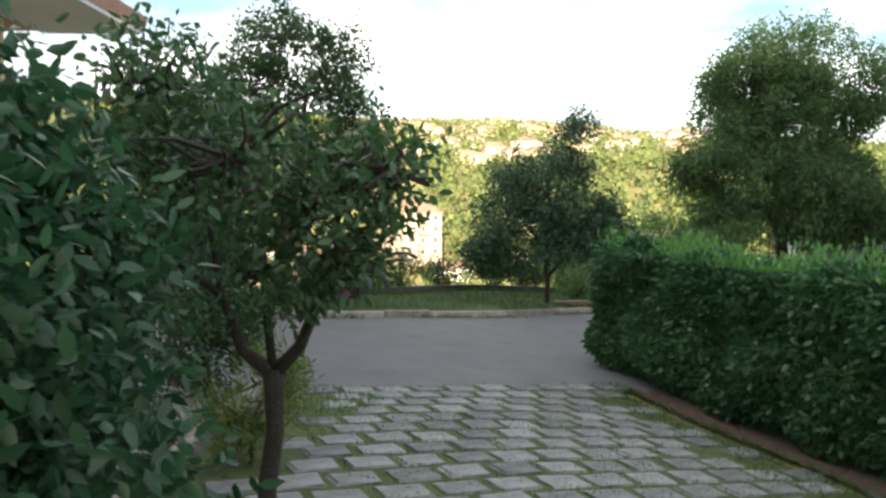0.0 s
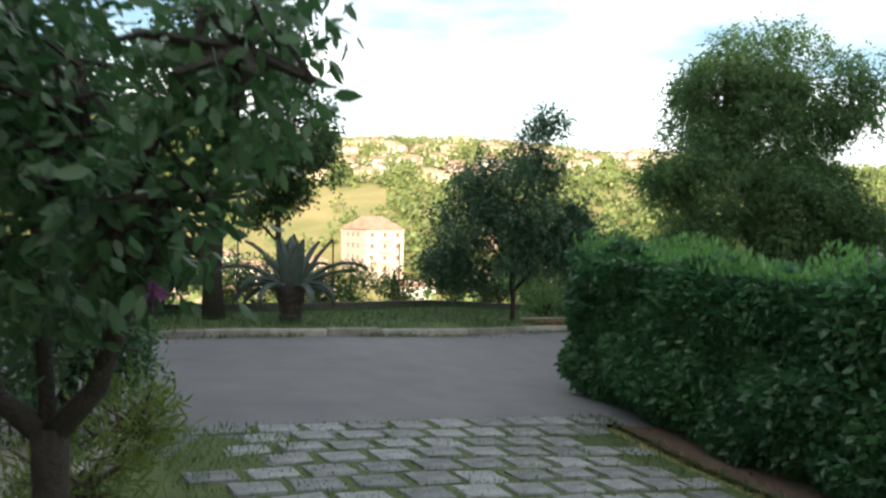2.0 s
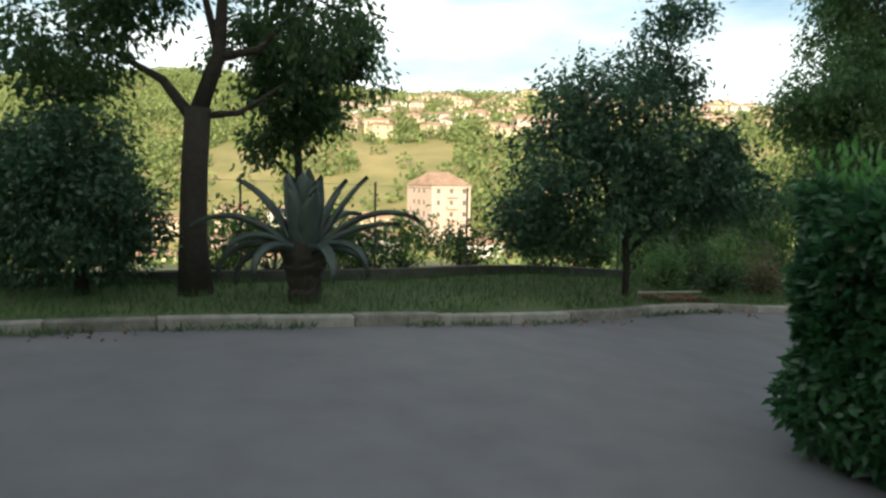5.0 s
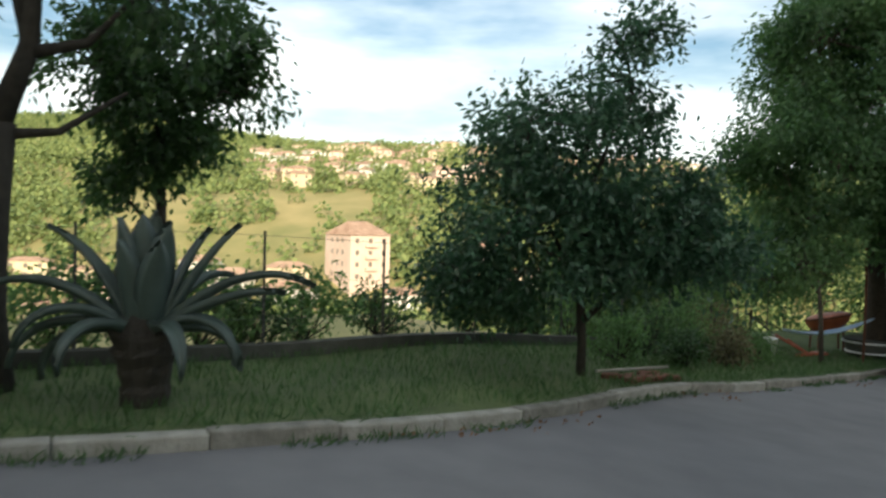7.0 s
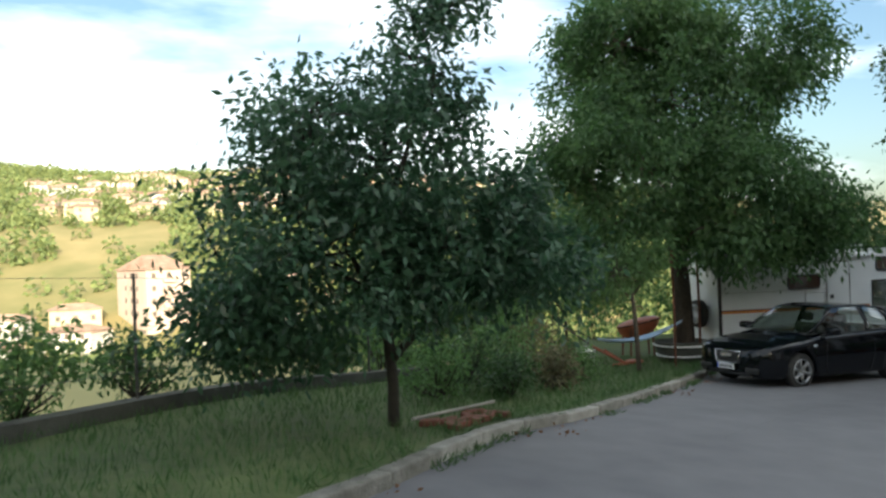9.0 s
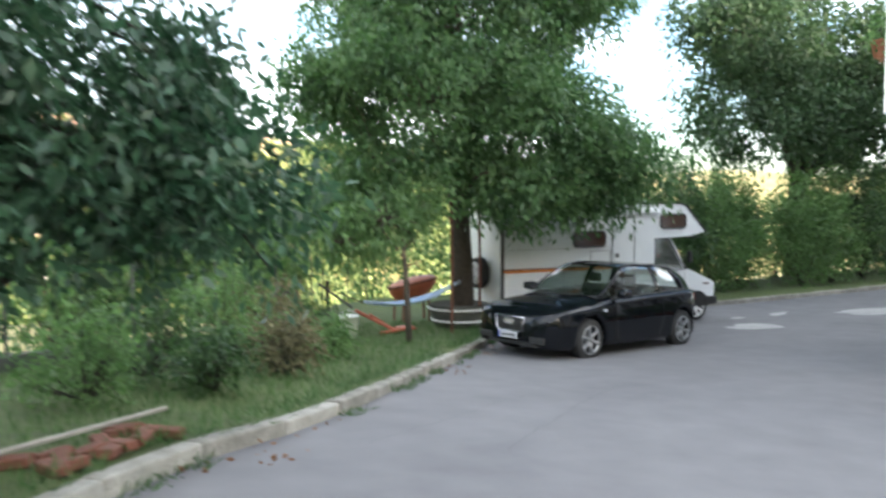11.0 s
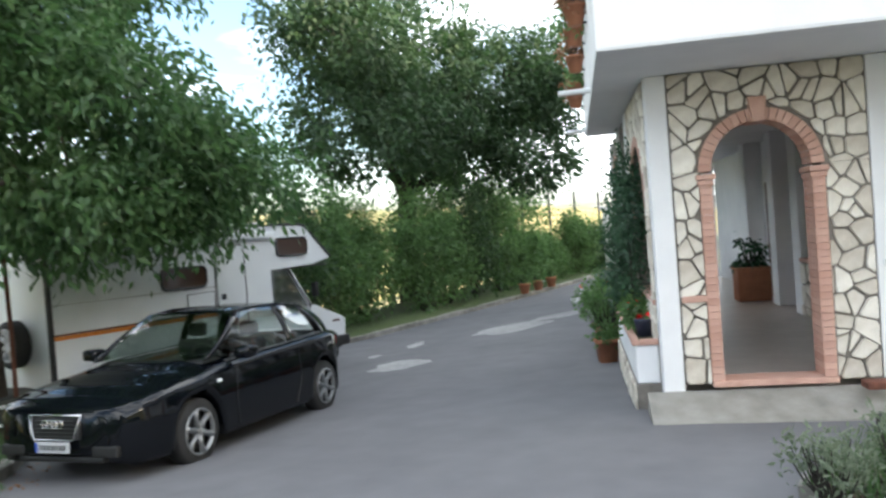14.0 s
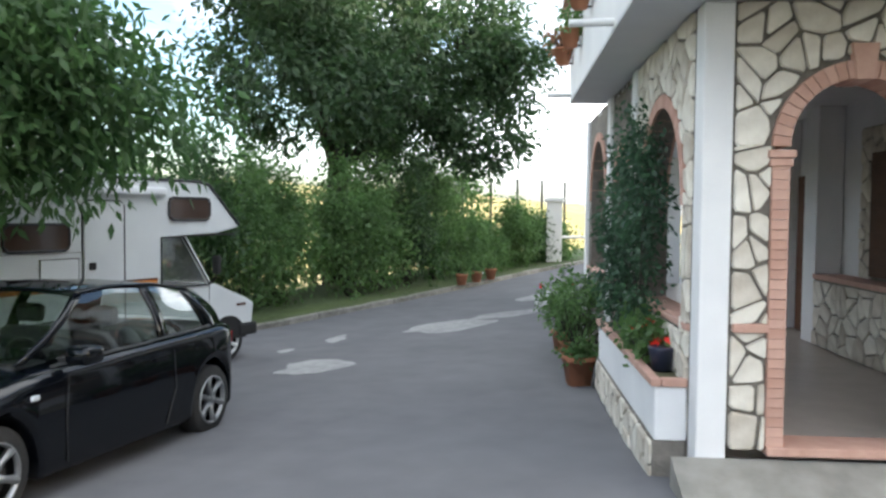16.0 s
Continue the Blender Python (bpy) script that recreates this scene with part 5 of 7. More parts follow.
part("roof_edge", tube([(-5.1, -0.005, 2.665), (-0.6, -0.005, 2.665), (-0.42, -0.005, 2.625), (0.17, -0.005, 2.05)], 0.02, 6), BLACKP, camper, "dark roof edge strip")
part("awning_case", box(-3.3, -1.22, -0.09, -0.003, 2.44, 2.56, 0.035, 3), CAMPW, camper, "white rolled awning case", True)
part("overcab_underside", box(-1.3, 0.1, 0.02, 2.1, 1.90, 1.926), BLACKP, camper)
part("cab", prism([(-1.30, 0.45), (0.5, 0.42), (0.55, 0.85), (0.42, 0.92), (-0.28, 1.17), (-0.33, 1.2), (-1.30, 1.2)], 0.06, 2.06, None, 0.04), CAMPW, camper, "white van cab")
for y in (0.09, 2.03):
    part("cab_pillar", tube([(-0.33, y, 1.18), (-0.82, y, 1.92)], 0.035, 8), CAMPW, camper)
    part("cab_rear_pillar", box(-1.31, -1.21, y - 0.04, y + 0.04, 1.2, 1.92), CAMPW, camper)
    part("cab_window", prism([(-1.2, 1.2), (-0.36, 1.2), (-0.84, 1.9), (-1.2, 1.9)], y - 0.004, y + 0.004), LAMPGLASS, camper, "cab side window")
    part("cab_seat", box(-1.25, -1.08, abs(y - 0.5) - 0.2, abs(y - 0.5) + 0.2, 1.0, 1.55, 0.05), SEATC, camper)
part("cab_window_seal", tube([(-1.22, 0.05, 1.2), (-0.36, 0.05, 1.2), (-0.84, 0.05, 1.89), (-1.22, 0.05, 1.89), (-1.22, 0.05, 1.2)], 0.016, 6), BLACKP, camper)
part("steering_wheel", tube([(-0.62 + 0.1 * math.sin(a), 1.5 + 0.2 * math.cos(a), 1.28 + 0.1 * math.sin(a)) for a in [k * math.pi / 12 for k in range(25)]], 0.014, 6), BLACKP, camper)
part("windscreen", prism([(-0.27, 1.2), (-0.25, 1.21), (-0.74, 1.9), (-0.77, 1.9)], 0.15, 1.97), LAMPGLASS, camper, "van windscreen")
part("cab_mirror", box(-0.42, -0.34, -0.17, -0.05, 1.36, 1.62, 0.02), BLACKP, camper, "black door mirror")
part("mirror_arm", tube([(-0.38, 0.05, 1.2), (-0.38, -0.1, 1.3), (-0.38, -0.1, 1.4)], 0.012, 6), BLACKP, camper)
part("front_bumper", box(0.2, 0.6, 0.03, 2.09, 0.36, 0.56, 0.04), BLACKP, camper, "black plastic bumper")
part("wheel_arch", prism([(0.36 * math.cos(a), 0.34 + 0.36 * math.sin(a)) for a in [k * math.pi / 12 for k in range(13)]], 0.045, 0.07), BLACKP, camper)
part("cab_door_seam", tube([(-0.36, 0.055, 1.2), (-0.38, 0.055, 0.72)], 0.005, 4), BLACKP, camper)
part("van_marking", box(0.18, 0.36, 0.05, 0.0575, 0.83, 0.87), STRIPE_B, camper, "small dark marking bar")
part("van_marking", box(-0.95, -0.7, 0.05, 0.0575, 1.06, 1.12), plain("blue_marking", (0.08, 0.12, 0.35), 0.5), camper, "blue marking bar")
for x in (0.0, -3.1):
    wheel(camper, x, 0.17, 0.33, PLASTICW, 8, -1, 0.19)
    wheel(camper, x, 1.95, 0.33, PLASTICW, 8, 1, 0.19)


def camper_window(x0, x1, z0, z1):
    w = part("window", box(x0, x1, -0.028, -0.003, z0, z1, 0.012), BROWNG, camper, "brown tinted window")
    r = 0.06
    pts = [(x0 + r, z0), (x1 - r, z0), (x1, z0 + r), (x1, z1 - r), (x1 - r, z1), (x0 + r, z1), (x0, z1 - r), (x0, z0 + r), (x0 + r, z0)]
    part("window_frame", tube([(x, -0.022, z) for x, z in pts], 0.018, 6), BLACKP, w)


camper_window(-1.14, -0.42, 2.13, 2.43)
camper_window(-3.42, -2.62, 1.77, 2.08)
part("door", box(-2.42, -1.86, -0.018, -0.003, 0.62, 2.34, 0.012), CAMPW, camper, "white entrance door")
part("door_seal", tube([(-2.44, -0.006, 0.6), (-2.44, -0.006, 2.32), (-2.38, -0.006, 2.37), (-1.9, -0.006, 2.37), (-1.84, -0.006, 2.32), (-1.84, -0.006, 0.6)], 0.009, 4), BLACKP, camper)
part("door_lock", box(-2.36, -2.27, -0.04, -0.016, 1.52, 1.61, 0.012), BLACKP, camper, "black door lock")
part("service_hatch", box(-2.98, -2.5, -0.014, -0.003, 1.36, 1.66, 0.01), CAMPW, camper)
part("hatch_seal", tube([(-2.99, -0.012, 1.35), (-2.49, -0.012, 1.35), (-2.49, -0.012, 1.67), (-2.99, -0.012, 1.67), (-2.99, -0.012, 1.35)], 0.006, 4), BLACKP, camper)
for x0, x1 in ((-5.1, -2.45), (-1.84, -1.33)):
    part("stripe", box(x0, x1, -0.006, -0.002, 1.28, 1.335), STRIPE_O, camper, "orange stripe")
    part("stripe", box(x0, x1, -0.006, -0.002, 1.337, 1.36), STRIPE_B, camper, "brown stripe")
part("seam", tube([(-5.1, -0.004, 1.74), (-2.45, -0.004, 1.74)], 0.004, 4), SLAB, camper)
part("skirt", box(-5.08, -3.45, 0.01, 0.03, 0.38, 0.55), CAMPW, camper)
part("corner_post", box(-5.13, -5.07, -0.03, 0.04, 0.5, 2.66, 0.01), BLACKP, camper)
for k in range(2):
    part("roof_rail", tube([(-4.9, 0.3 + 1.4 * k, 2.72), (-1.2, 0.3 + 1.4 * k, 2.72)], 0.015, 6), STEEL, camper)
    for x in (-4.5, -3.0, -1.5):
        part("rail_foot", tube([(x, 0.3 + 1.4 * k, 2.65), (x, 0.3 + 1.4 * k, 2.72)], 0.012, 6), STEEL, camper)
sp = wheel(camper, 0, 0, 0.32, PLASTICW, 8, -1, 0.18)
sp.name = "spare_wheel"
sp.matrix_basis = pose(-5.22, 0.75, 1.25, 0, 0, -90)
part("spare_bracket", tube([(-5.1, 0.75, 1.25), (-5.2, 0.75, 1.25)], 0.05, 8), BLACKP, camper)

# ---- agave ----
agave = thing("agave", "large grey-green agave with arching leaves on a stubby scaly trunk", "plant", pose(-2.2, 11.9, ground(-2.2, 11.9) + 0.08))
bm = lathe([(0.17, -0.06), (0.18, 0.08), (0.17, 0.13), (0.20, 0.22), (0.19, 0.27), (0.235, 0.36), (0.22, 0.41), (0.25, 0.5), (0.2, 0.62)], 18)
arng = random.Random(5)
for v in bm.verts:
    v.co *= 1 + arng.uniform(-0.09, 0.09)
part("trunk", bm, BARKDARK, agave, "dark scaly leaf-scar trunk")


def agave_leaf(turn, length, width, rise, bend):
    """One thick tapering leaf: starts at the heart, rises, arches over."""
    bm = bmesh.new()
    n = 12
    p, ang, st = Vector((0.10, 0, 0.55)), radians(rise), length / n
    rows = []
    for i in range(n + 1):
        k = i / n
        w = width * (0.8 + 1.1 * k - 0.4 * k * k) * (1 - k ** 3) * 1.15 + 0.004
        d = Vector((math.cos(ang), 0, math.sin(ang)))
        up = Vector((-math.sin(ang), 0, math.cos(ang)))
        th = 0.035 * (1 - k) + 0.005
        rows.append([bm.verts.new(p + Vector((0, y * w, 0)) + up * h) for y, h in ((-1, 0.035), (-0.5, 0.0), (0, -0.012), (0.5, 0.0), (1, 0.035), (0.5, -th), (0, -th * 1.6), (-0.5, -th))])
        p = p + d * st
        ang -= radians(bend) / n * (0.3 + 1.6 * k)
    for a, b in zip(rows, rows[1:]):
        for j in range(8):
            bm.faces.new((a[j], a[(j + 1) % 8], b[(j + 1) % 8], b[j]))
    bm.faces.new(rows[0])
    bm.faces.new(rows[-1][::-1])
    part("leaf", bm, L_AGAVE, agave, "", True).matrix_basis = pose(0, 0, 0, 0, 0, turn)


for q in ((275, 0.86, 0.125, 88, 6), (225, 0.84, 0.12, 84, 8), (320, 0.84, 0.115, 80, 14), (85, 0.9, 0.12, 86, 8), (150, 0.82, 0.11, 80, 14), (20, 0.86, 0.11, 72, 25), (250, 0.7, 0.10, 76, 12), (300, 0.74, 0.10, 70, 18),
          (0, 1.3, 0.06, 42, 78), (350, 1.05, 0.055, 30, 40), (8, 1.0, 0.055, 60, 20), (185, 1.25, 0.05, 40, 85), (170, 1.05, 0.055, 62, 45), (195, 1.0, 0.05, 18, 110), (210, 0.95, 0.05, 34, 125), (335, 0.9, 0.05, 25, 130),
          (60, 1.1, 0.055, 45, 85), (120, 1.15, 0.055, 45, 85), (240, 0.85, 0.05, 22, 130), (305, 0.85, 0.05, 20, 135), (178, 0.9, 0.045, 5, 110), (10, 0.8, 0.045, 8, 115)):
    agave_leaf(*q)

# ---- along the house: planter, pots, climbers ----
def house_pose(a, b, z=0.0, turn=0.0):
    """A pose in the house's own axes."""
    return HOUSE @ pose(a, b, z, 0, 0, turn)


planter = thing("planter_box", "white rendered planter with terracotta edge against the arcade", "planter", HOUSE)
part("body", box(-0.43, -0.205, 0.2, 3.3, -0.02, 0.36, 0.015), WHITE, planter, "white rendered planter body")
base = part("stone_foot", box(-0.44, -0.206, 0.2, 3.3, -0.5, -0.023, 0.01), MORTAR, planter, "stone foot")
set_stones(stone_cells(0.21, 3.29, -0.34, -0.03, 0.19, 31, lambda p: [p]), base, pose(-0.44, 0, 0, 0, 0, 90) @ Matrix.Scale(-1, 4, (0, 1, 0)), 32)
for q in ((-0.46, -0.39, 0.18, 3.32), (-0.385, -0.208, 0.18, 0.25)):
    part("edge", box(*q, 0.363, 0.42, 0.008), BRICK, planter, "terracotta edge")
part("soil", box(-0.385, -0.207, 0.255, 3.28, 0.363, 0.39), EARTH, planter)


def climber(name, label, blobs, seed, leaf, clumps, per, size, spread, m, category="climbing plant", flowers=None, droop=0.5):
    rng = np.random.default_rng(seed)
    t = thing(name, label, category, m)
    pts, d, c = crown_points(blobs, clumps, per, spread, rng, 0.3)
    leaves("foliage", pts, size[0], size[1], leaf, t, rng, droop, out=d * 0.3)
    bm = bmesh.new()
    for k in rng.choice(len(c), min(30, len(c)), replace=False):
        p = Vector(c[k])
        tube([(blobs[0][0], blobs[0][1], 0.0), (p.x * 0.6 + blobs[0][0] * 0.4, p.y * 0.6 + blobs[0][1] * 0.4, p.z * 0.45), p], [0.008, 0.006, 0.003], 4, bm, False)
    part("stem_work", bm, BARKDARK, t)["kind"] = "stuff"
    if flowers:
        for k in rng.choice(len(c), flowers[0], replace=False):
            blossom(c[k] + d[k * per] * 0.05, flowers[2], flowers[1], t, rng)
    return t


climber("jasmine_climber", "tall dark climbing jasmine against the arcade", [(-0.02, 1.3, 0.6, 0.16, 0.6, 0.5), (0.0, 1.2, 1.3, 0.2, 0.75, 0.5), (0.0, 1.5, 1.75, 0.16, 0.55, 0.45), (-0.05, 1.9, 1.1, 0.2, 0.4, 0.6), (-0.08, 1.7, 0.5, 0.2, 0.5, 0.4)], 41, L_DARK, 560, 12, (0.07, 0.03), 0.06, house_pose(-0.3, 0.4, 0.39))
climber("geranium", "bushy geranium with bright red flower heads in the planter", [(0, 0, 0.22, 0.16, 0.3, 0.2), (0, 0.5, 0.2, 0.16, 0.3, 0.18)], 42, L_SHRUB, 110, 9, (0.06, 0.05), 0.045, house_pose(-0.31, 1.0, 0.39), "flower", (9, PETAL_R, 0.085))
darkpot = thing("flower_pot", "small dark blue glazed flower pot in the planter", "pot", house_pose(-0.30, 0.62, 0.392))
part("pot", lathe([(0.07, 0), (0.1, 0.16), (0.105, 0.18), (0.09, 0.18)], 18), plain("dark_glaze", (0.02, 0.025, 0.05), 0.3), darkpot, "", True)


def square_pot(x, y, s, h, turn, label):
    t = thing("terracotta_pot", label, "pot", pose(x, y, ground(x, y) + 0.004, 0, 0, turn), "pots by the arcade")
    bm = bmesh.new()
    rings = []
    for k, z in ((0.78, 0), (0.98, h * 0.82), (1.1, h * 0.82), (1.12, h), (0.98, h), (0.95, h * 0.86)):
        rings.append([bm.verts.new((sx * s * k, sy * s * k, z)) for sx, sy in ((-1, -1), (1, -1), (1, 1), (-1, 1))])
    for a, b in zip(rings, rings[1:]):
        for j in range(4):
            bm.faces.new((a[j], a[(j + 1) % 4], b[(j + 1) % 4], b[j]))
    bm.faces.new(rings[0][::-1])
    bmesh.ops.bevel(bm, geom=[e for e in bm.edges if abs(e.verts[0].co.z - e.verts[1].co.z) > 0.01], offset=0.015, segments=2, affect="EDGES")
    part("pot", bm, POTCLAY, t, "", True)
    part("soil", box(-s * 0.95, s * 0.95, -s * 0.95, s * 0.95, h * 0.8, h * 0.87), EARTH, t)
    return t


def in_house(a, b):
    q = HOUSE @ Vector((a, b, 0))
    return q.x, q.y


for a, b, s, h, tr in ((-0.6, 3.75, 0.15, 0.34, 10), (-0.55, 4.5, 0.14, 0.3, 25), (-0.52, 5.3, 0.16, 0.32, 5), (-0.55, 6.4, 0.15, 0.3, 15)):
    x, y = in_house(a, b)
    square_pot(x, y, s, h, tr - 72, "square terracotta pot standing on the asphalt by the arcade")
for k, (a, b, r, h, fl) in enumerate(((-0.6, 3.75, 0.18, 0.2, None), (-0.55, 4.5, 0.42, 1.0, (6, PLASTICW, 0.06)), (-0.52, 5.3, 0.45, 1.0, None), (-0.55, 6.4, 0.4, 0.8, (4, PETAL_R, 0.06)))):
    x, y = in_house(a, b)
    climber("potted_plant", "leafy green plant growing in a terracotta pot", [(0, 0, h * 0.5, r, r, h * 0.5)], 50 + k, L_SHRUB, 130, 9, (0.08, 0.035), 0.05, pose(x, y, ground(x, y) + 0.29), "plant", fl)
box_in = thing("wooden_planter", "terracotta coloured planter box on the porch floor", "planter", house_pose(1.85, 6.8, 0.0))
part("body", box(0, 0.55, 0, 0.5, 0, 0.55, 0.015), POTCLAY, box_in)
part("rim", box(-0.02, 0.57, -0.02, 0.52, 0.553, 0.6, 0.01), POTCLAY, box_in)
climber("potted_plant", "leafy house plant in the porch planter", [(0, 0, 0.25, 0.3, 0.3, 0.3)], 61, L_BUSH, 60, 8, (0.12, 0.05), 0.05, house_pose(2.1, 7.05, 0.58), "plant")
climber("potted_plant", "dark leafy plant at the far end of the porch", [(0, 0, 0.5, 0.35, 0.35, 0.5)], 62, L_DARK, 90, 8, (0.12, 0.05), 0.06, house_pose(1.6, 11.5, 0.0), "plant")
climber("porch_shrub", "tall dark plant past the arch of the porch", [(0, 0, 0.8, 0.5, 0.4, 0.8), (0.1, 0, 1.7, 0.55, 0.4, 0.7)], 64, L_DARK, 260, 10, (0.14, 0.06), 0.08, house_pose(1.7, 13.7, -0.25), "plant")
climber("trailing_plant", "trailing plant hanging inside the porch arch", [(0, 0, 0.3, 0.06, 0.1, 0.3)], 63, L_DARK, 30, 8, (0.06, 0.04), 0.04, house_pose(0.28, 0.55, 0.45), "plant")
ph = thing("plant_stand", "small clay pot on the low parapet inside the porch arch", "pot", house_pose(0.0, 0.55, 0.802))
part("pot", lathe([(0.06, 0), (0.085, 0.12), (0.075, 0.12)], 16), POTCLAY, ph, "", True)
sw = thing("wall_switch", "small black and white switch box on the white pillar", "switch", HOUSE)
part("plate", box(1.80, 1.90, -0.045, -0.021, 1.02, 1.08, 0.006), PLASTICW, sw)
for k in range(2):
    part("button", box(1.815 + 0.04 * k, 1.84 + 0.04 * k, -0.052, -0.0455, 1.035, 1.065, 0.003), BLACKP, sw)
tray = thing("scrap_tray", "small dark tray of stones on the concrete step", "tray", house_pose(1.62, -0.3, -0.034))
part("tray", box(-0.14, 0.14, -0.09, 0.09, 0, 0.07, 0.015), RUST, tray)
for k, (b, z) in enumerate(((-0.9, 4.1), (0.25, 4.02), (1.3, 4.05), (2.3, 3.95), (3.3, 3.8), (4.3, 3.8))):
    bx = thing("balcony_pot", "terracotta pot with dry plants hung on the balcony parapet", "pot", house_pose(-0.79, b, z - 0.45), "pots hung on the balcony")
    part("pot", lathe([(0.075, 0), (0.11, 0.17), (0.12, 0.17), (0.12, 0.2), (0.1, 0.2)], 16), POTCLAY, bx, "", True)
    part("hook", tube([(0.0, 0, 0.02), (0.117, 0, 0.02)], 0.012, 6), IRON, bx)
    climber("balcony_plant", "straggling dry plant in a hung pot", [(0, 0, 0.12, 0.17, 0.2, 0.16)], 70 + k, L_DRY if k % 2 else L_SHRUB, 40, 8, (0.08, 0.03), 0.05, house_pose(-0.79, b, z - 0.27), "plant")

# ---- flower bed before the house, with rough stone edging ----
BED = [(8.5, 12.35), (9.3, 13.0), (9.55, 13.35), (10.3, 13.2), (10.8, 12.5), (10.6, 11.6), (9.6, 11.3), (8.7, 11.6)]
bed = thing("flower_bed", "raised bed edged with rough stones, full of weeds", "flower bed")
bm = bmesh.new()
ring = [bm.verts.new((x, y, ground(x, y) - 0.1)) for x, y in BED]
top = [bm.verts.new((x, y, ground(x, y) + 0.12)) for x, y in BED]
for k in range(len(BED)):
    bm.faces.new((ring[k], ring[(k + 1) % len(BED)], top[(k + 1) % len(BED)], top[k]))
bm.faces.new(top)
bmesh.ops.triangulate(bm, faces=[f for f in bm.faces if len(f.verts) > 4])
part("soil", bm, REDSOIL, bed)
brng = random.Random(8)
edge = smooth_line(BED + BED[:1], 0.24)
for p, q in zip(edge, edge[1:]):
    L = (q - p).length
    bm = box(-L / 2 * 0.94, L / 2 * 0.94, -0.07, 0.07, -0.1, 0.17 + brng.uniform(-0.03, 0.04), 0.03, 2)
    for v in bm.verts:
        v.co += Vector((brng.uniform(-0.015, 0.015), brng.uniform(-0.02, 0.02), brng.uniform(-0.015, 0.015)))
    part("edging_stone", bm, SLAB, bed).matrix_basis = pose((p.x + q.x) / 2, (p.y + q.y) / 2, ground(p.x, p.y), 0, 0, math.degrees(math.atan2(q.y - p.y, q.x - p.x)))


def grass_patch(name, label, xs, ys, keep, n, length, width, material, seed, z0=0.0, lean=0.35, kind="stuff", category="grass", fall=None):
    """Blades over an area."""
    rng = np.random.default_rng(seed)
    x, y = rng.uniform(*xs, n), rng.uniform(*ys, n)
    ok = np.array([keep(x[i], y[i]) for i in range(n)])
    x, y = x[ok], y[ok]
    z = np.array([ground(x[i], y[i]) + (fall(x[i], y[i]) if fall else 0.0) for i in range(len(x))]) + z0
    out = np.zeros((len(x), 3))
    out[:, 2] = 1.0 / lean * 0.5
    return tagged(leaves(name, np.stack([x, y, z], 1), length, width, material, None, rng, 0.0, out=out, fold=0.4), label, category, kind=kind)


def in_bed(x, y):
    c = False
    for (x0, y0), (x1, y1) in zip(BED, BED[1:] + BED[:1]):
        if (y0 > y) != (y1 > y) and x < (x1 - x0) * (y - y0) / (y1 - y0) + x0:
            c = not c
    return c


grass_patch("bed_weeds", "tall weeds and grass in the stone-edged bed", (8.3, 11), (11.2, 13.6), in_bed, 2600, 0.3, 0.014, L_GRASS, 81, 0.1)
for k, (x, y, r, h) in enumerate(((9.7, 12.9, 0.3, 0.5), (10.2, 12.4, 0.35, 0.6), (9.2, 12.3, 0.3, 0.4), (10.0, 11.9, 0.4, 0.55), (9.45, 13.25, 0.22, 0.45))):
    climber("bed_plant", "straggling grey-green plant in the bed", [(0, 0, h * 0.5, r, r, h * 0.5)], 90 + k, L_SHRUB if k % 2 else L_AGAVEL, 90, 9, (0.06, 0.02), 0.05, pose(x, y, ground(x, y) + 0.1), "plant", (3, PLASTICW, 0.03) if k < 2 else None, -0.2)
tub = thing("stone_trough", "brown earthenware trough at the edge of the bed", "trough", pose(10.75, 12.75, ground(10.75, 12.75) + 0.004, 0, 0, 20))
part("trough", box(-0.3, 0.3, -0.16, 0.16, 0, 0.34, 0.03), WALLDARK, tub)

# ---- clutter by the ash tree ----
def put(x, y, dz=0.1):
    return pose(x, y, ground(x, y) + dz)


bucket = thing("bucket", "white plastic bucket standing in the grass", "bucket", put(7.85, 22.0))
part("pail", lathe([(0.13, 0), (0.165, 0.36), (0.175, 0.36), (0.175, 0.38), (0.155, 0.38), (0.12, 0.05)], 22), PLASTICW, bucket, "", True)
part("handle", tube([(0.165 * math.cos(a), 0.02, 0.36 + 0.1 * math.sin(a)) for a in [k * math.pi / 10 for k in range(11)]], 0.006, 6), STEEL, bucket)
for x, y, h, lab in ((10.1, 22.2, 2.5, "thin rusty iron pole by the tree"), (11.0, 22.55, 2.4, "thin rusty iron pole by the tree")):
    t = thing("iron_pole", lab, "pole", put(x, y))
    part("pole", tube([(0, 0, -0.2), (0.01, 0, h / 2), (0.0, 0.02, h)], 0.028, 8), RUST, t)
ham = thing("hammock", "faded blue cloth sling hanging between the trees", "hammock", put(9.0, 23.1))
rows = []
for i in range(15):
    k = i / 14
    x, y, z = -0.1 + 1.75 * k, 0.35 - 0.75 * k, 0.44 + 0.36 * k * k - 0.12 * math.sin(math.pi * k)
    rows.append([Vector((x, y - 0.2 * math.sin(math.pi * k) + 0.4 * math.sin(math.pi * k) * j / 5, z + 0.05 * (j - 2.5) ** 2 / 6)) for j in range(6)])
sheet(rows, 0.012, "cloth", BLUE, ham, "faded blue cloth")
for p, q in (((-0.1, 0.35, 0.44), (-0.75, 0.6, 0.75)), ((1.65, -0.4, 0.8), (1.9, -0.2, 1.0))):
    part("rope", tube([p, q], 0.012, 6), BARK, ham)
post = thing("hammock_stake", "short wooden stake holding the hammock", "stake", put(8.25, 23.7))
part("stake", tube([(0, 0, -0.2), (0, 0, 0.85)], 0.04, 8), BARK, post)
boat = thing("orange_shell", "faded orange plastic shell leaning by the tree", "plastic shell", put(10.3, 23.95, 0.38))
bm = bmesh.new()
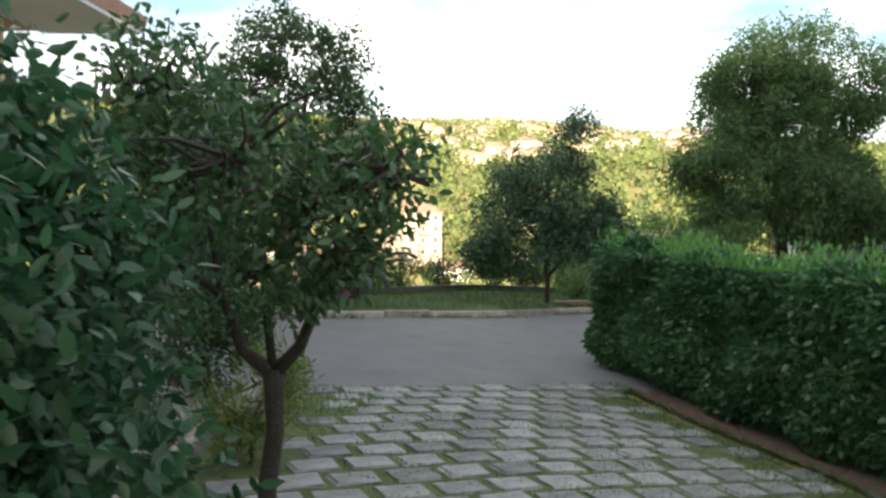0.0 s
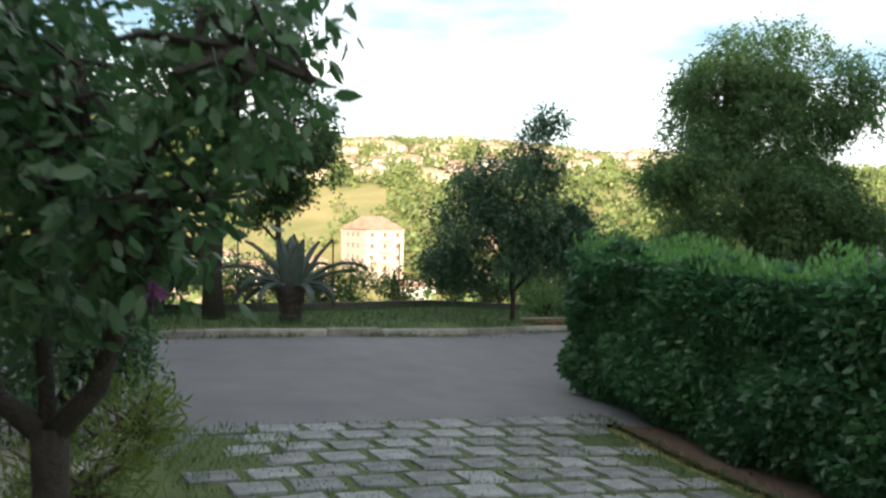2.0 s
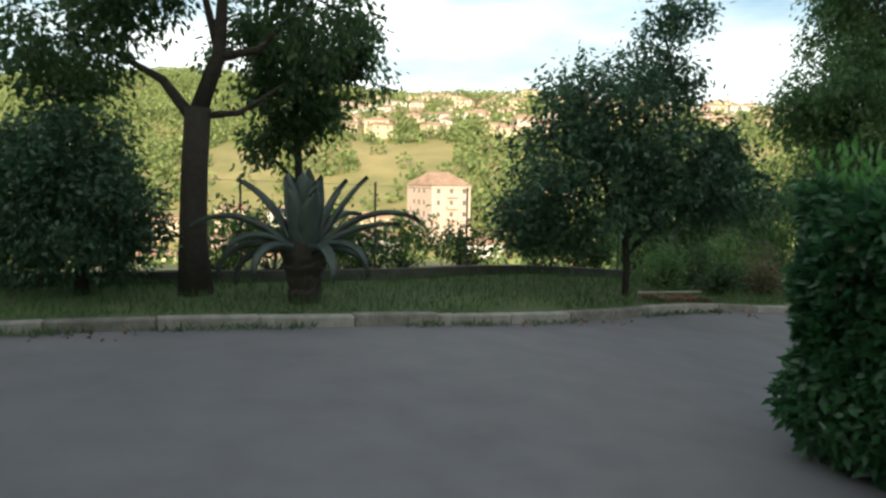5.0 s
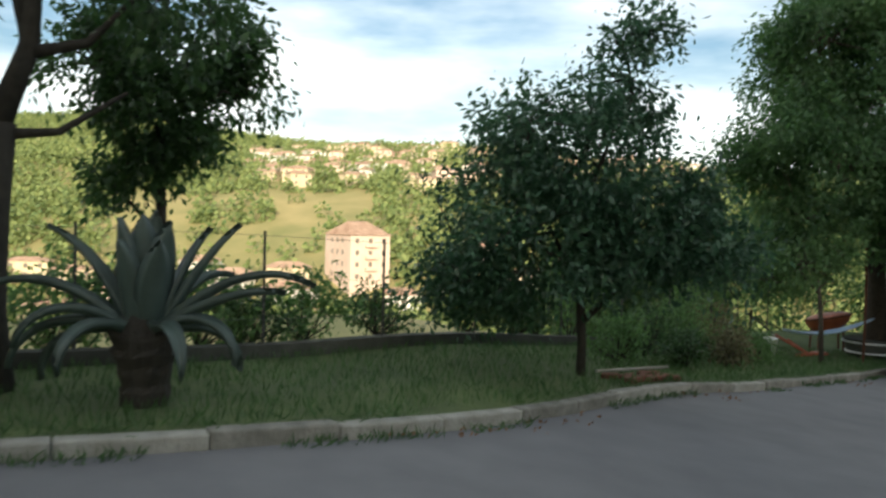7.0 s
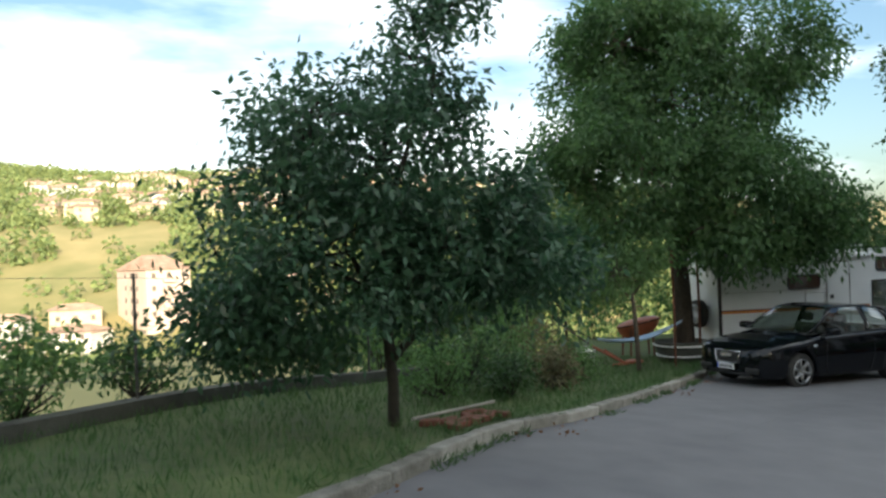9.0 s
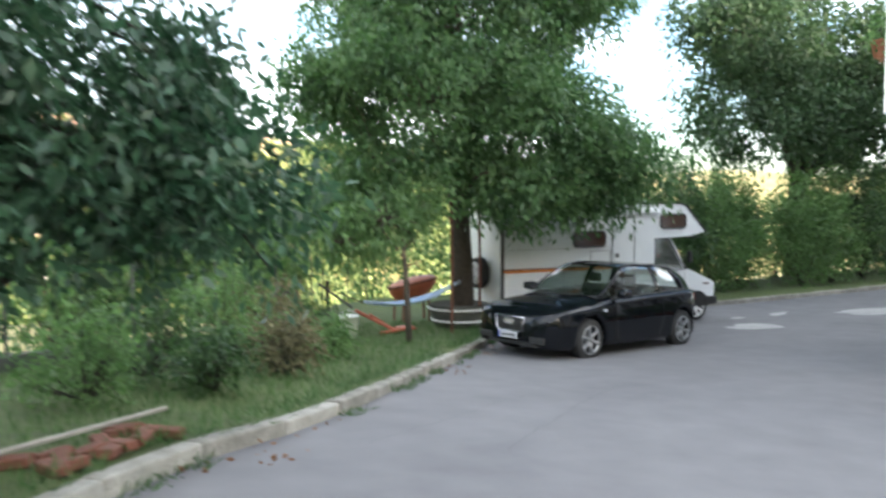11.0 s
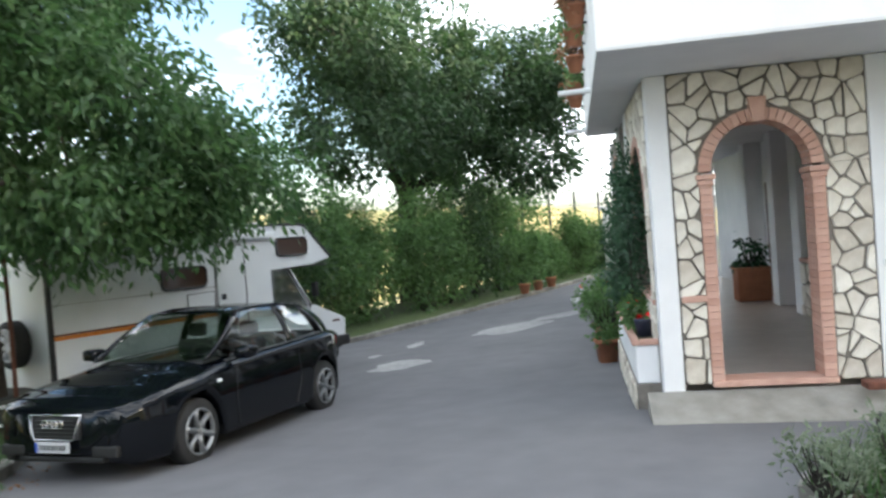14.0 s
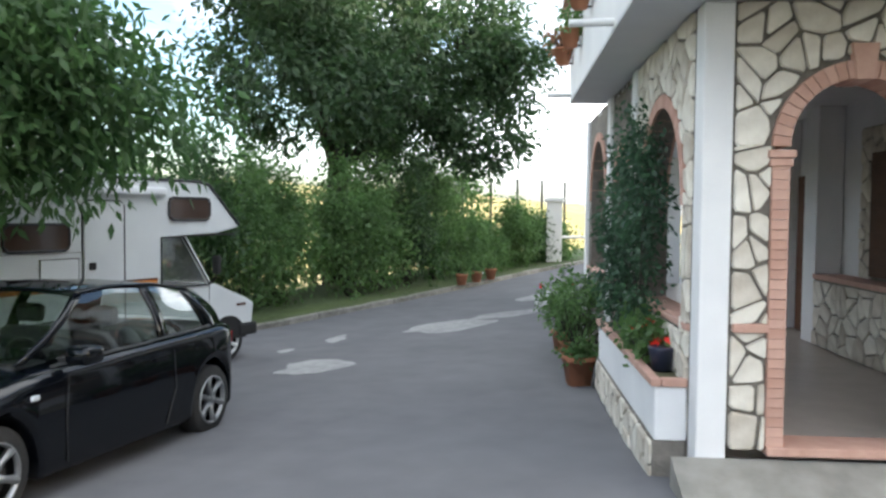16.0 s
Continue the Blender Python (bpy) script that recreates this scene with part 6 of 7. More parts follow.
bmesh.ops.create_uvsphere(bm, u_segments=24, v_segments=12, radius=1.0)
for v in bm.verts:
    v.co = Vector((v.co.x * 0.5, v.co.y * 0.28, v.co.z * (0.1 if v.co.z > 0 else 0.38)))
    v.co.z += 0.22 * v.co.x
part("shell", bm, ORANGE, boat, "", True).matrix_basis = pose(0, 0, 0.5, 10, 0, -28)
part("rim", tube([(0.51 * math.cos(a), 0.29 * math.sin(a), 0.5 + 0.11 * math.cos(a)) for a in [k * math.pi / 12 for k in range(25)]], 0.022, 6), RUST, boat).matrix_basis = pose(0, 0, 0, 0, 0, -28)
part("grip", tube([(-0.15, 0, 0.74), (-0.1, 0, 0.87), (0.1, 0, 0.9), (0.16, 0, 0.8)], 0.018, 6), WOOD, boat)
for gx, gy in ((-0.36, 0.16), (0.36, 0.12), (0.3, -0.2), (-0.3, -0.12)):
    part("leg", tube([(gx, gy, -0.42), (gx * 0.9, gy * 0.9, 0.42)], 0.025, 6), RUST, boat)
hoop = thing("hoop_tub", "dark tub with two white hoops round the foot of the tree", "tub", put(10.8, 22.95))
part("tub", lathe([(0.5, -0.05), (0.62, 0.42), (0.6, 0.44), (0.55, 0.4)], 28), WALLDARK, hoop, "", True)
for z, r in ((0.13, 0.565), (0.36, 0.625)):
    part("hoop", tube([(r * math.cos(a), r * math.sin(a), z) for a in [k * math.pi / 16 for k in range(33)]], 0.022, 6), PLASTICW, hoop, "white hoop")
frm = thing("tool_frame", "orange-red folded metal tool frame lying in the grass", "tool", put(8.7, 22.35))
for p, q, r in (((-0.5, 0.1, 0.45), (0.25, -0.1, 0.03), 0.03), ((-0.25, 0.0, 0.36), (0.3, 0.2, 0.05), 0.025), ((-0.1, -0.1, 0.03), (0.55, -0.05, 0.08), 0.035), ((-0.55, 0.12, 0.5), (-1.1, 0.35, 0.95), 0.022)):
    part("bar", tube([p, q], r, 8), ORANGE if r > 0.023 else IRON, frm)
part("blade", box(0.3, 0.62, -0.14, 0.1, 0.04, 0.1, 0.02), ORANGE, frm)
bk = thing("bicycle_wheel", "old bicycle wheel leaning on the low wall", "wheel", put(6.95, 22.35) @ pose(0, 0, 0.36, 75, 0, 40))
part("rim", tube([(0.33 * math.cos(a), 0.33 * math.sin(a), 0) for a in [k * math.pi / 16 for k in range(33)]], 0.02, 6), RUBBER, bk)
for k in range(12):
    part("spoke", tube([(0, 0, 0), (0.33 * math.cos(k * math.pi / 6), 0.33 * math.sin(k * math.pi / 6), 0)], 0.003, 4), STEEL, bk)
tree("young_tree", "slim young tree with light leaves beside the clutter", 8.45, 21.0, ground(8.45, 21.0) + 0.1,
     ([(0, 0, -0.1), (-0.05, 0, 0.9), (-0.12, 0, 1.7)], [0.05, 0.045, 0.03]), [([(-0.1, 0, 1.4), (-0.5, 0.1, 1.9)], 0.02), ([(-0.1, 0, 1.5), (0.3, 0, 2.0)], 0.02)],
     [(-0.3, 0.2, 2.0, 0.9, 0.8, 0.5), (-0.9, 0.4, 1.7, 0.6, 0.6, 0.45), (0.3, 0.2, 2.3, 0.6, 0.6, 0.4)], L_SHRUB, BARK, 420, 10, 0.12, (0.13, 0.045), 31, droop=0.8, twigs=60, fill=0.3)
logs = ((2.1, 14.85, 3.3, 15.75, 0.018, "long pale stick lying in the grass"), (4.3, 18.0, 6.3, 20.6, 0.035, "pale pole lying in the grass"))
for x0, y0, x1, y1, r, lab in logs:
    t = thing("pole", lab, "pole", pose(0, 0, 0))
    part("bar", tube([(x0, y0, ground(x0, y0) + 0.16), (x1, y1, ground(x1, y1) + 0.2)], r, 8), KERBSTONE, t)
heap = thing("brick_heap", "low heap of broken red bricks in the grass by the kerb", "bricks", put(2.75, 15.15))
for k in range(16):
    o = part("brick", box(-0.1, 0.1, -0.05, 0.05, -0.03, 0.03, 0.008, 1), RUST, heap)
    o.matrix_basis = pose(brng.uniform(-0.55, 0.55), brng.uniform(-0.18, 0.18), 0.012 + brng.uniform(0, 0.02), brng.uniform(-8, 8), brng.uniform(-8, 8), brng.uniform(0, 180))
    p = o.matrix_basis.translation
    o.location = (p.x * 0.75 - p.y * 0.6, p.x * 0.65 + p.y * 0.75, p.z + ground(2.75 + p.x * 0.75, 15.15 + p.x * 0.65) - ground(2.75, 15.15))
# ---- thicket behind the wall and along the far kerb ----
trng = random.Random(12)
thick = [p for p in offset(KLINE, 4.6) if 3.0 < p.x < 11.5]
for k, p in enumerate(thick[::5]):
    h = trng.uniform(1.7, 2.5)
    climber("thicket_bush", "loose light-green bush behind the low wall", [(0, 0, h * 0.55, 0.9, 0.8, h * 0.5), (0.3, 0.2, h * 0.85, 0.6, 0.6, h * 0.3)], 100 + k, L_SHRUB, 240, 8, (0.13, 0.055), 0.13, pose(p.x, p.y, ground(p.x, p.y) - 0.3), "bush")
low = [p for p in offset(KLINE, 4.1) if -9 < p.x < 3.0]
for k, p in enumerate(low[::2]):
    h = trng.uniform(0.7, 1.2)
    climber("low_bush", "low bush behind the fence", [(0, 0, h * 0.5, 0.62, 0.5, h * 0.5)], 140 + k, L_SHRUB if k % 2 else L_FORK, 150, 9, (0.10, 0.045), 0.1, pose(p.x, p.y, ground(p.x, p.y) - 0.05), "bush")
far = [p for p in offset(KLINE, 1.5) if 17.5 < p.x < 37]
for k, p in enumerate(far[::3]):
    h = trng.uniform(3.1, 4.1) if p.x < 29 else trng.uniform(1.6, 2.2)
    climber("roadside_shrub", "dense light-green shrub along the far kerb", [(0, 0, h * 0.42, 1.0, 0.9, h * 0.42), (trng.uniform(-0.3, 0.3), 0.2, h * 0.78, 0.8, 0.7, h * 0.3)], 180 + k, L_FORK if k % 5 == 1 else L_SHRUB, 400, 15, (0.15, 0.06), 0.17, pose(p.x, p.y + trng.uniform(-0.2, 0.4), ground(p.x, p.y) + 0.05), "bush")
for k, p in enumerate([p for p in offset(KLINE, 3.6) if 15.5 < p.x < 36][::4]):
    h = trng.uniform(2.6, 3.4) if p.x < 30 else trng.uniform(1.7, 2.2)
    climber("roadside_shrub", "dense green shrub behind the row along the lane", [(0, 0, h * 0.45, 1.3, 1.0, h * 0.45), (0.4, 0, h * 0.75, 0.9, 0.8, h * 0.3)], 320 + k, L_SHRUB, 260, 12, (0.17, 0.07), 0.19, pose(p.x, p.y, ground(p.x, p.y) - 0.1), "bush")
for k, (x, y, h, r) in enumerate(((15.5, 28.5, 5.0, 2.2), (19.0, 27.0, 4.2, 2.0), (12.5, 30, 5.5, 2.4), (7.5, 27.5, 3.2, 1.8), (4.0, 23.0, 2.4, 1.3), (33, 24.5, 4.5, 1.8))):
    climber("background_tree", "leafy tree beyond the yard", [(0, 0, h * 0.5, r, r, h * 0.42), (0.5, 0, h * 0.85, r * 0.7, r * 0.7, h * 0.28)], 220 + k, L_SHRUB if k % 2 else L_ASH, 420, 10, (0.2, 0.08), 0.22, pose(x, y, ground(x, y) - 0.8), "tree")
tree("roadside_tree", "dark tree beside the lane past the house", 31.0, 15.6, ground(31, 15.6),
     ([(0, 0, -0.2), (0, 0, 2.4)], [0.2, 0.15]), [], [(0, 0, 4.2, 1.8, 1.8, 1.8), (-0.6, 0.4, 3.2, 1.3, 1.3, 1.0)], L_OAK, BARKDARK, 800, 9, 0.18, (0.2, 0.08), 33)
# rank weeds and brambles in the rough grass
for k, (x, y, h, r) in enumerate(((3.6, 17.6, 0.8, 0.5), (4.5, 18.4, 1.0, 0.6), (5.4, 19.4, 0.9, 0.55), (6.3, 20.3, 0.7, 0.5), (2.9, 16.6, 0.6, 0.45), (5.0, 17.7, 0.55, 0.35), (4.0, 16.9, 0.5, 0.35), (6.0, 19.0, 0.45, 0.35))):
    climber("bramble", "straggling brown-green weeds in the rough grass", [(0, 0, h * 0.5, r, r, h * 0.5), (0.15, 0.1, h * 0.8, r * 0.6, r * 0.6, h * 0.35)], 260 + k, (L_FORK, L_SHRUB, L_WEED)[k % 3], 120, 10, (0.09, 0.03), 0.09, pose(x, y, ground(x, y) + 0.09), "weeds")
# pots in a row on the far kerb
for k in range(3):
    x, y = 26.9 + k * 0.75, 21.55 - k * 0.17
    t = thing("terracotta_pot", "round terracotta pot on the far kerb", "pot", pose(x, y + 0.28, ground(x, y) + 0.115), "pots on the far kerb")
    part("pot", lathe([(0.11, 0), (0.16, 0.26), (0.175, 0.26), (0.175, 0.31), (0.15, 0.31)], 16), POTCLAY, t, "", True)
    climber("potted_plant", "small leafy plant in a terracotta pot", [(0, 0, 0.2, 0.25, 0.25, 0.22)], 240 + k, L_SHRUB, 40, 8, (0.09, 0.04), 0.05, pose(x, y + 0.28, ground(x, y) + 0.4), "plant", (2, PLASTICW, 0.05) if k == 1 else None)
gp = thing("gate_post", "white square gate post with a capped top", "gate post", pose(35.05, 21.25, ground(35.05, 21.25), 0, 0, 15))
part("post", box(-0.28, 0.28, -0.28, 0.28, -0.1, 2.3, 0.02), WHITE, gp)
part("cap", box(-0.36, 0.36, -0.36, 0.36, 2.303, 2.45, 0.02), WHITE, gp)
part("barrier", tube([(0.2, -0.3, 1.0), (0.3, -3.2, 1.0)], 0.05, 8), PLASTICW, gp, "white barrier bar")
for k in range(5):
    t = thing("fence_pole", "thin pole of the fence past the gate", "pole", pose(33.5 + k * 1.5, 24.3 - k * 0.6, ground(33.5, 24) - 0.1))
    part("pole", tube([(0, 0, 0), (0, 0, 3.4)], 0.05, 8), IRON, t)

# ---- left of the drive: kerb, path, railing and the neighbouring house ----
rail = thing("railing", "dark iron railing with upright bars beside the path", "railing", pose(0, 0, 0))
for k in range(34):
    y = 0.6 + k * 0.13
    x = -3.55 + (y - 0.6) * 0.06
    part("bar", tube([(x, y, ground(x, y) + 0.02), (x, y, ground(x, y) + 1.12)], 0.011, 6), IRON, rail)
for h in (0.12, 1.08):
    part("rail_bar", tube([(-3.55, 0.6, ground(-3.55, 0.6) + h), (-3.29, 4.9, ground(-3.29, 4.9) + h)], 0.018, 6), IRON, rail)
gpost = thing("garden_post", "pale square post at the end of the railing", "post", pose(-3.6, 0.35, ground(-3.6, 0.35)))
part("post", box(-0.14, 0.14, -0.14, 0.14, -0.1, 1.25, 0.02), CREAM, gpost)
part("cap", box(-0.18, 0.18, -0.18, 0.18, 1.25, 1.33, 0.02), SLAB, gpost)
tagged(strip("path", [Vector((-3.5 + d * 0.06, d)) for d in np.arange(-1, 5.1, 0.5).tolist()], [Vector((-2.62 + d * 0.02, d)) for d in np.arange(-1, 5.1, 0.5).tolist()], 0.012, 0.012, SLAB, 2), "narrow concrete path beside the railing", "path", kind="structure")
for k in range(7):
    y = -1.2 + k * 0.95
    x = -2.3 - 0.02 * k
    tagged(part("edging", box(-0.06, 0.06, -0.465, 0.465, -0.1, 0.1, 0.02), KERBSTONE, None), "pale concrete edging along the driveway", "edging", kind="structure").matrix_basis = pose(x, y + 0.45, ground(x, y + 0.45), -3.2, 0, 1.5)
nb = thing("neighbour_house", "cream rendered house with overhanging eaves", "house", pose(-5.6, 1.0, 0.2))
part("wall", box(-7, 0, -5, 5.4, -0.5, 4.1), CREAM, nb, "cream rendered wall")
part("roof", prism([(-8.2, 4.1), (1.25, 4.1), (1.3, 4.28), (-3.5, 6.0)], -6, 6.4), BRICK, nb, "tiled roof with deep eaves")
part("eave_board", box(0.0, 1.24, -5.9, 6.3, 4.05, 4.096), WHITE, nb, "pale boarded eaves")

# ---- ground cover ----
def on_verge(x, y):
    return 0.25 < side_of_kerb(x, y) < 3.3


grass_patch("verge_grass", "rough grass blades on the verge", (-9, 12), (7.5, 23.5), on_verge, 90000, 0.12, 0.009, L_GRASS, 301, 0.085, fall=lambda x, y: (verge_fall(x) - 0.09) * side_of_kerb(x, y) / 3.4)
def along_kerb(name, label, o0, o1, n, length, width, seed, z0, lean, phase, least):
    """Blades in a narrow band beside the kerb line, in drifts."""
    rng = np.random.default_rng(seed)
    line = [p for p in KLINE if -9 < p.x < 12.5]
    a, b = np.array([tuple(p) for p in offset(line, o0)]), np.array([tuple(p) for p in offset(line, o1)])
    i, u, w = rng.integers(0, len(line) - 1, n), rng.random((n, 1)), rng.random((n, 1))
    p = (a[i] * (1 - w) + b[i] * w) * (1 - u) + (a[i + 1] * (1 - w) + b[i + 1] * w) * u
    p = p[np.array([noise.noise(Vector((q[0] * 1.1, q[1] * 1.1, phase))) > least for q in p])]
    z = np.array([ground(q[0], q[1]) for q in p]) + z0
    out = np.zeros((len(p), 3))
    out[:, 2] = 0.5 / lean
    return tagged(leaves(name, np.column_stack([p, z]), length, width, L_GRASS, None, rng, 0.0, out=out, fold=0.4), label, "grass", kind="stuff")


along_kerb("kerb_edge_grass", "long grass leaning over the back of the kerb", 0.1, 0.32, 3600, 0.16, 0.009, 309, 0.09, 0.8, 3.0, -0.2)
along_kerb("kerb_weeds", "tufts of weeds along the foot of the kerb", -0.14, 0.01, 3400, 0.09, 0.012, 302, 0.0, 0.7, 1.0, 0.0)
grass_patch("dry_leaves", "dry brown leaves gathered by the kerb and hedge", (-6, 12), (1, 23), lambda x, y: (-0.4 < side_of_kerb(x, y) < 0.0 and noise.noise(Vector((x * 0.6, y * 0.6, 5.0))) > -0.05) or (1.15 < x + (y - 8.5) * 0.325 < 1.75 and y < 7.3), 22000, 0.05, 0.03, L_DRY, 303, 0.012, 4.0, category="leaves")
def on_drive(x, y):
    d = Vector((x, y)) - E0
    a, b = d.dot(EP), d.dot(ED)
    return 0 < a < 9 and 0 < b and x < 1.5 + (8.5 - y) * 0.325 and x > -2.3


grass_patch("joint_grass", "grass and moss growing in the joints of the setts", (-2.4, 3.5), (-2, 7.5), on_drive, 30000, 0.035, 0.006, L_GRASS, 304, 0.004)
grass_patch("drive_side_grass", "grass tufts at the side of the driveway", (-2.4, 3), (0, 7.5), lambda x, y: on_drive(x, y) and (x < -1.3 + noise.noise(Vector((x, y * 1.3, 2.0))) * 0.5 or x > 0.7 + (8.5 - y) * 0.325 + noise.noise(Vector((x, y, 7.0))) * 0.4), 20000, 0.065, 0.007, L_GRASS, 305, 0.01)
grass_patch("left_border_grass", "grass border between path and driveway", (-2.7, -2.2), (0, 5.2), lambda x, y: -2.62 < x < -2.36, 2500, 0.14, 0.01, L_GRASS, 306, 0.0)
soil = strip("hedge_soil", [Vector((1.42 + (8.5 - y) * 0.325, y)) for y in np.arange(7.0, 0.9, -0.5).tolist()], [Vector((2.6 + (8.5 - y) * 0.325, y)) for y in np.arange(7.0, 0.9, -0.5).tolist()], 0.008, 0.02, REDSOIL, 6, None, 0.012)
tagged(soil, "strip of bare red soil under the hedge", "soil", kind="structure")

# ---- the hill across the valley: houses and woods ----
ROOFT = mat("old_roof_tile", (0.35, 0.2, 0.13), (0.55, 0.36, 0.25), scale=0.6, rough=0.9, bump=0.0, obj=True)
WALLS = [mat("pale_render_%s" % n, a, b, scale=0.4, rough=0.9, bump=0.0) for n, a, b in (("white", (0.66, 0.62, 0.55), (0.8, 0.77, 0.7)), ("ochre", (0.6, 0.48, 0.32), (0.72, 0.6, 0.42)), ("pink", (0.64, 0.47, 0.38), (0.76, 0.59, 0.49)))]
# far window panes, with the haze of distance put into their paler colour
PANE = plain("haze_paled_window_pane", (0.2, 0.165, 0.135), 0.3)


def far_house(x, y, w, d, h, turn, wall, floors, label, side=False):
    z = land(x, y)
    t = thing("hill_house", label, "house", pose(x, y, z, 0, 0, turn), "houses on the hillside")
    part("wall", box(-w / 2, w / 2, -d / 2, d / 2, -4, h), wall, t)
    bm = bmesh.new()
    o = 0.5
    b = [bm.verts.new((sx * (w / 2 + o), sy * (d / 2 + o), h + 0.01)) for sx, sy in ((-1, -1), (1, -1), (1, 1), (-1, 1))]
    r = [bm.verts.new((-w / 4, 0, h + d * 0.2)), bm.verts.new((w / 4, 0, h + d * 0.2))]
    bm.faces.new(b[::-1])
    bm.faces.new((b[0], b[1], r[1], r[0]))
    bm.faces.new((b[2], b[3], r[0], r[1]))
    bm.faces.new((b[1], b[2], r[1]))
    bm.faces.new((b[3], b[0], r[0]))
    part("roof", bm, ROOFT, t, "reddish tiled roof")
    n = max(2, int(w / 3.2))
    for f in range(floors):
        for k in range(n):
            cx, cz = -w / 2 + (k + 0.5) * w / n, (f + 0.55) * h / floors
            part("window", box(cx - 0.5, cx + 0.5, -d / 2 - 0.06, -d / 2 + 0.1, cz - 0.7, cz + 0.6), PANE, t)
            if side:
                part("window", box(-w / 2 - 0.06, -w / 2 + 0.1, cx - 0.5, cx + 0.5, cz - 0.7, cz + 0.6), PANE, t)
    if side:
        for f in range(1, floors):
            part("balcony", box(-1.6, 1.6, -d / 2 - 1.2, -d / 2 - 0.003, f * h / floors, f * h / floors + 0.9), wall, t)
    return t


far_house(-9, 224, 11.5, 19, max(9.0, -0.8 - land(-9, 224)), 25, WALLS[2], 4, "large pink rendered house with a tiled roof in the valley", True)
hrng = random.Random(21)
spots = []
while len(spots) < 125:
    y = hrng.uniform(345, 530)
    x = y * hrng.uniform(-0.17, 0.42)
    if all(math.hypot(x - a, y - b) > 11 for a, b in spots):
        spots.append((x, y))
while len(spots) < 146:
    y = hrng.uniform(150, 250)
    x = y * hrng.uniform(-0.5, 0.3)
    if all(math.hypot(x - a, y - b) > 17 for a, b in spots) and abs(x / y + 0.04) > 0.075:
        spots.append((x, y))
LOWER = ((-43, 224), (-28, 226), (-31, 197), (-15, 192), (3, 203), (-52, 205))
for k, (x, y) in enumerate(LOWER):
    far_house(x, y, 12 if k % 2 else 10, 8, 4.4, (-15, 8, 20, -10, 12, 0)[k], WALLS[(0, 1, 2, 2, 0, 1)[k]], 1, "low pale house with a tiled roof in the valley")
for x, y in spots:
    far_house(x, y, hrng.uniform(8, 13), hrng.uniform(6, 9), hrng.uniform(3.5, 6), hrng.uniform(-30, 30), hrng.choice(WALLS), 2, "small pale rendered house on the hillside")


def woods(n, seed):
    """Tree crowns scattered over the hillside, thin on the open fields."""
    rng = np.random.default_rng(seed)
    pts = []
    while len(pts) < n:
        y = rng.uniform(95, 800)
        x = y * rng.uniform(-0.75, 0.75)
        f = noise.noise(Vector((x / 60, y / 45, 9.0)))
        field = -0.34 < x / y < -0.02 and 235 < y < 330
        if f < (0.3 if field else -0.35) and rng.random() < 0.93:
            continue
        if any(abs(x - a) < 6 and -6 < y - b < 6 for a, b in spots) or any(abs(x - a) < 9 and -30 < y - b < 7 for a, b in LOWER) or (abs(x + 9) < 12 and 190 < y < 234):
            continue
        r = rng.uniform(1.6, 3.4) * (1 + (y > 350) * 0.4)
        pts.append((x, y, land(x, y) + r * 0.8, r))
    P = np.array(pts)
    per = 34
    c = np.repeat(P, per, 0)
    d = rng.normal(size=(len(c), 3))
    d /= np.linalg.norm(d, axis=1, keepdims=True)
    at = c[:, :3] + d * c[:, 3:4] * rng.uniform(0.55, 1.0, (len(c), 1)) * np.array([1, 1, 1.15])
    return tagged(leaves("hillside_woods", at, 1.9, 1.5, L_HILL, None, rng, 0.3, out=d * 0.8), "woods and scrub covering the sunlit hillside", "woods", kind="stuff")


woods(9500, 401)

# ---- setts ----
def lie(x, y):
    """The turn that lays a flat thing on the slope."""
    gx, gy = (ground(x + 0.1, y) - ground(x - 0.1, y)) / 0.2, (ground(x, y + 0.1) - ground(x, y - 0.1)) / 0.2
    return Vector((0, 0, 1)).rotation_difference(Vector((-gx, -gy, 1))).to_matrix().to_4x4()


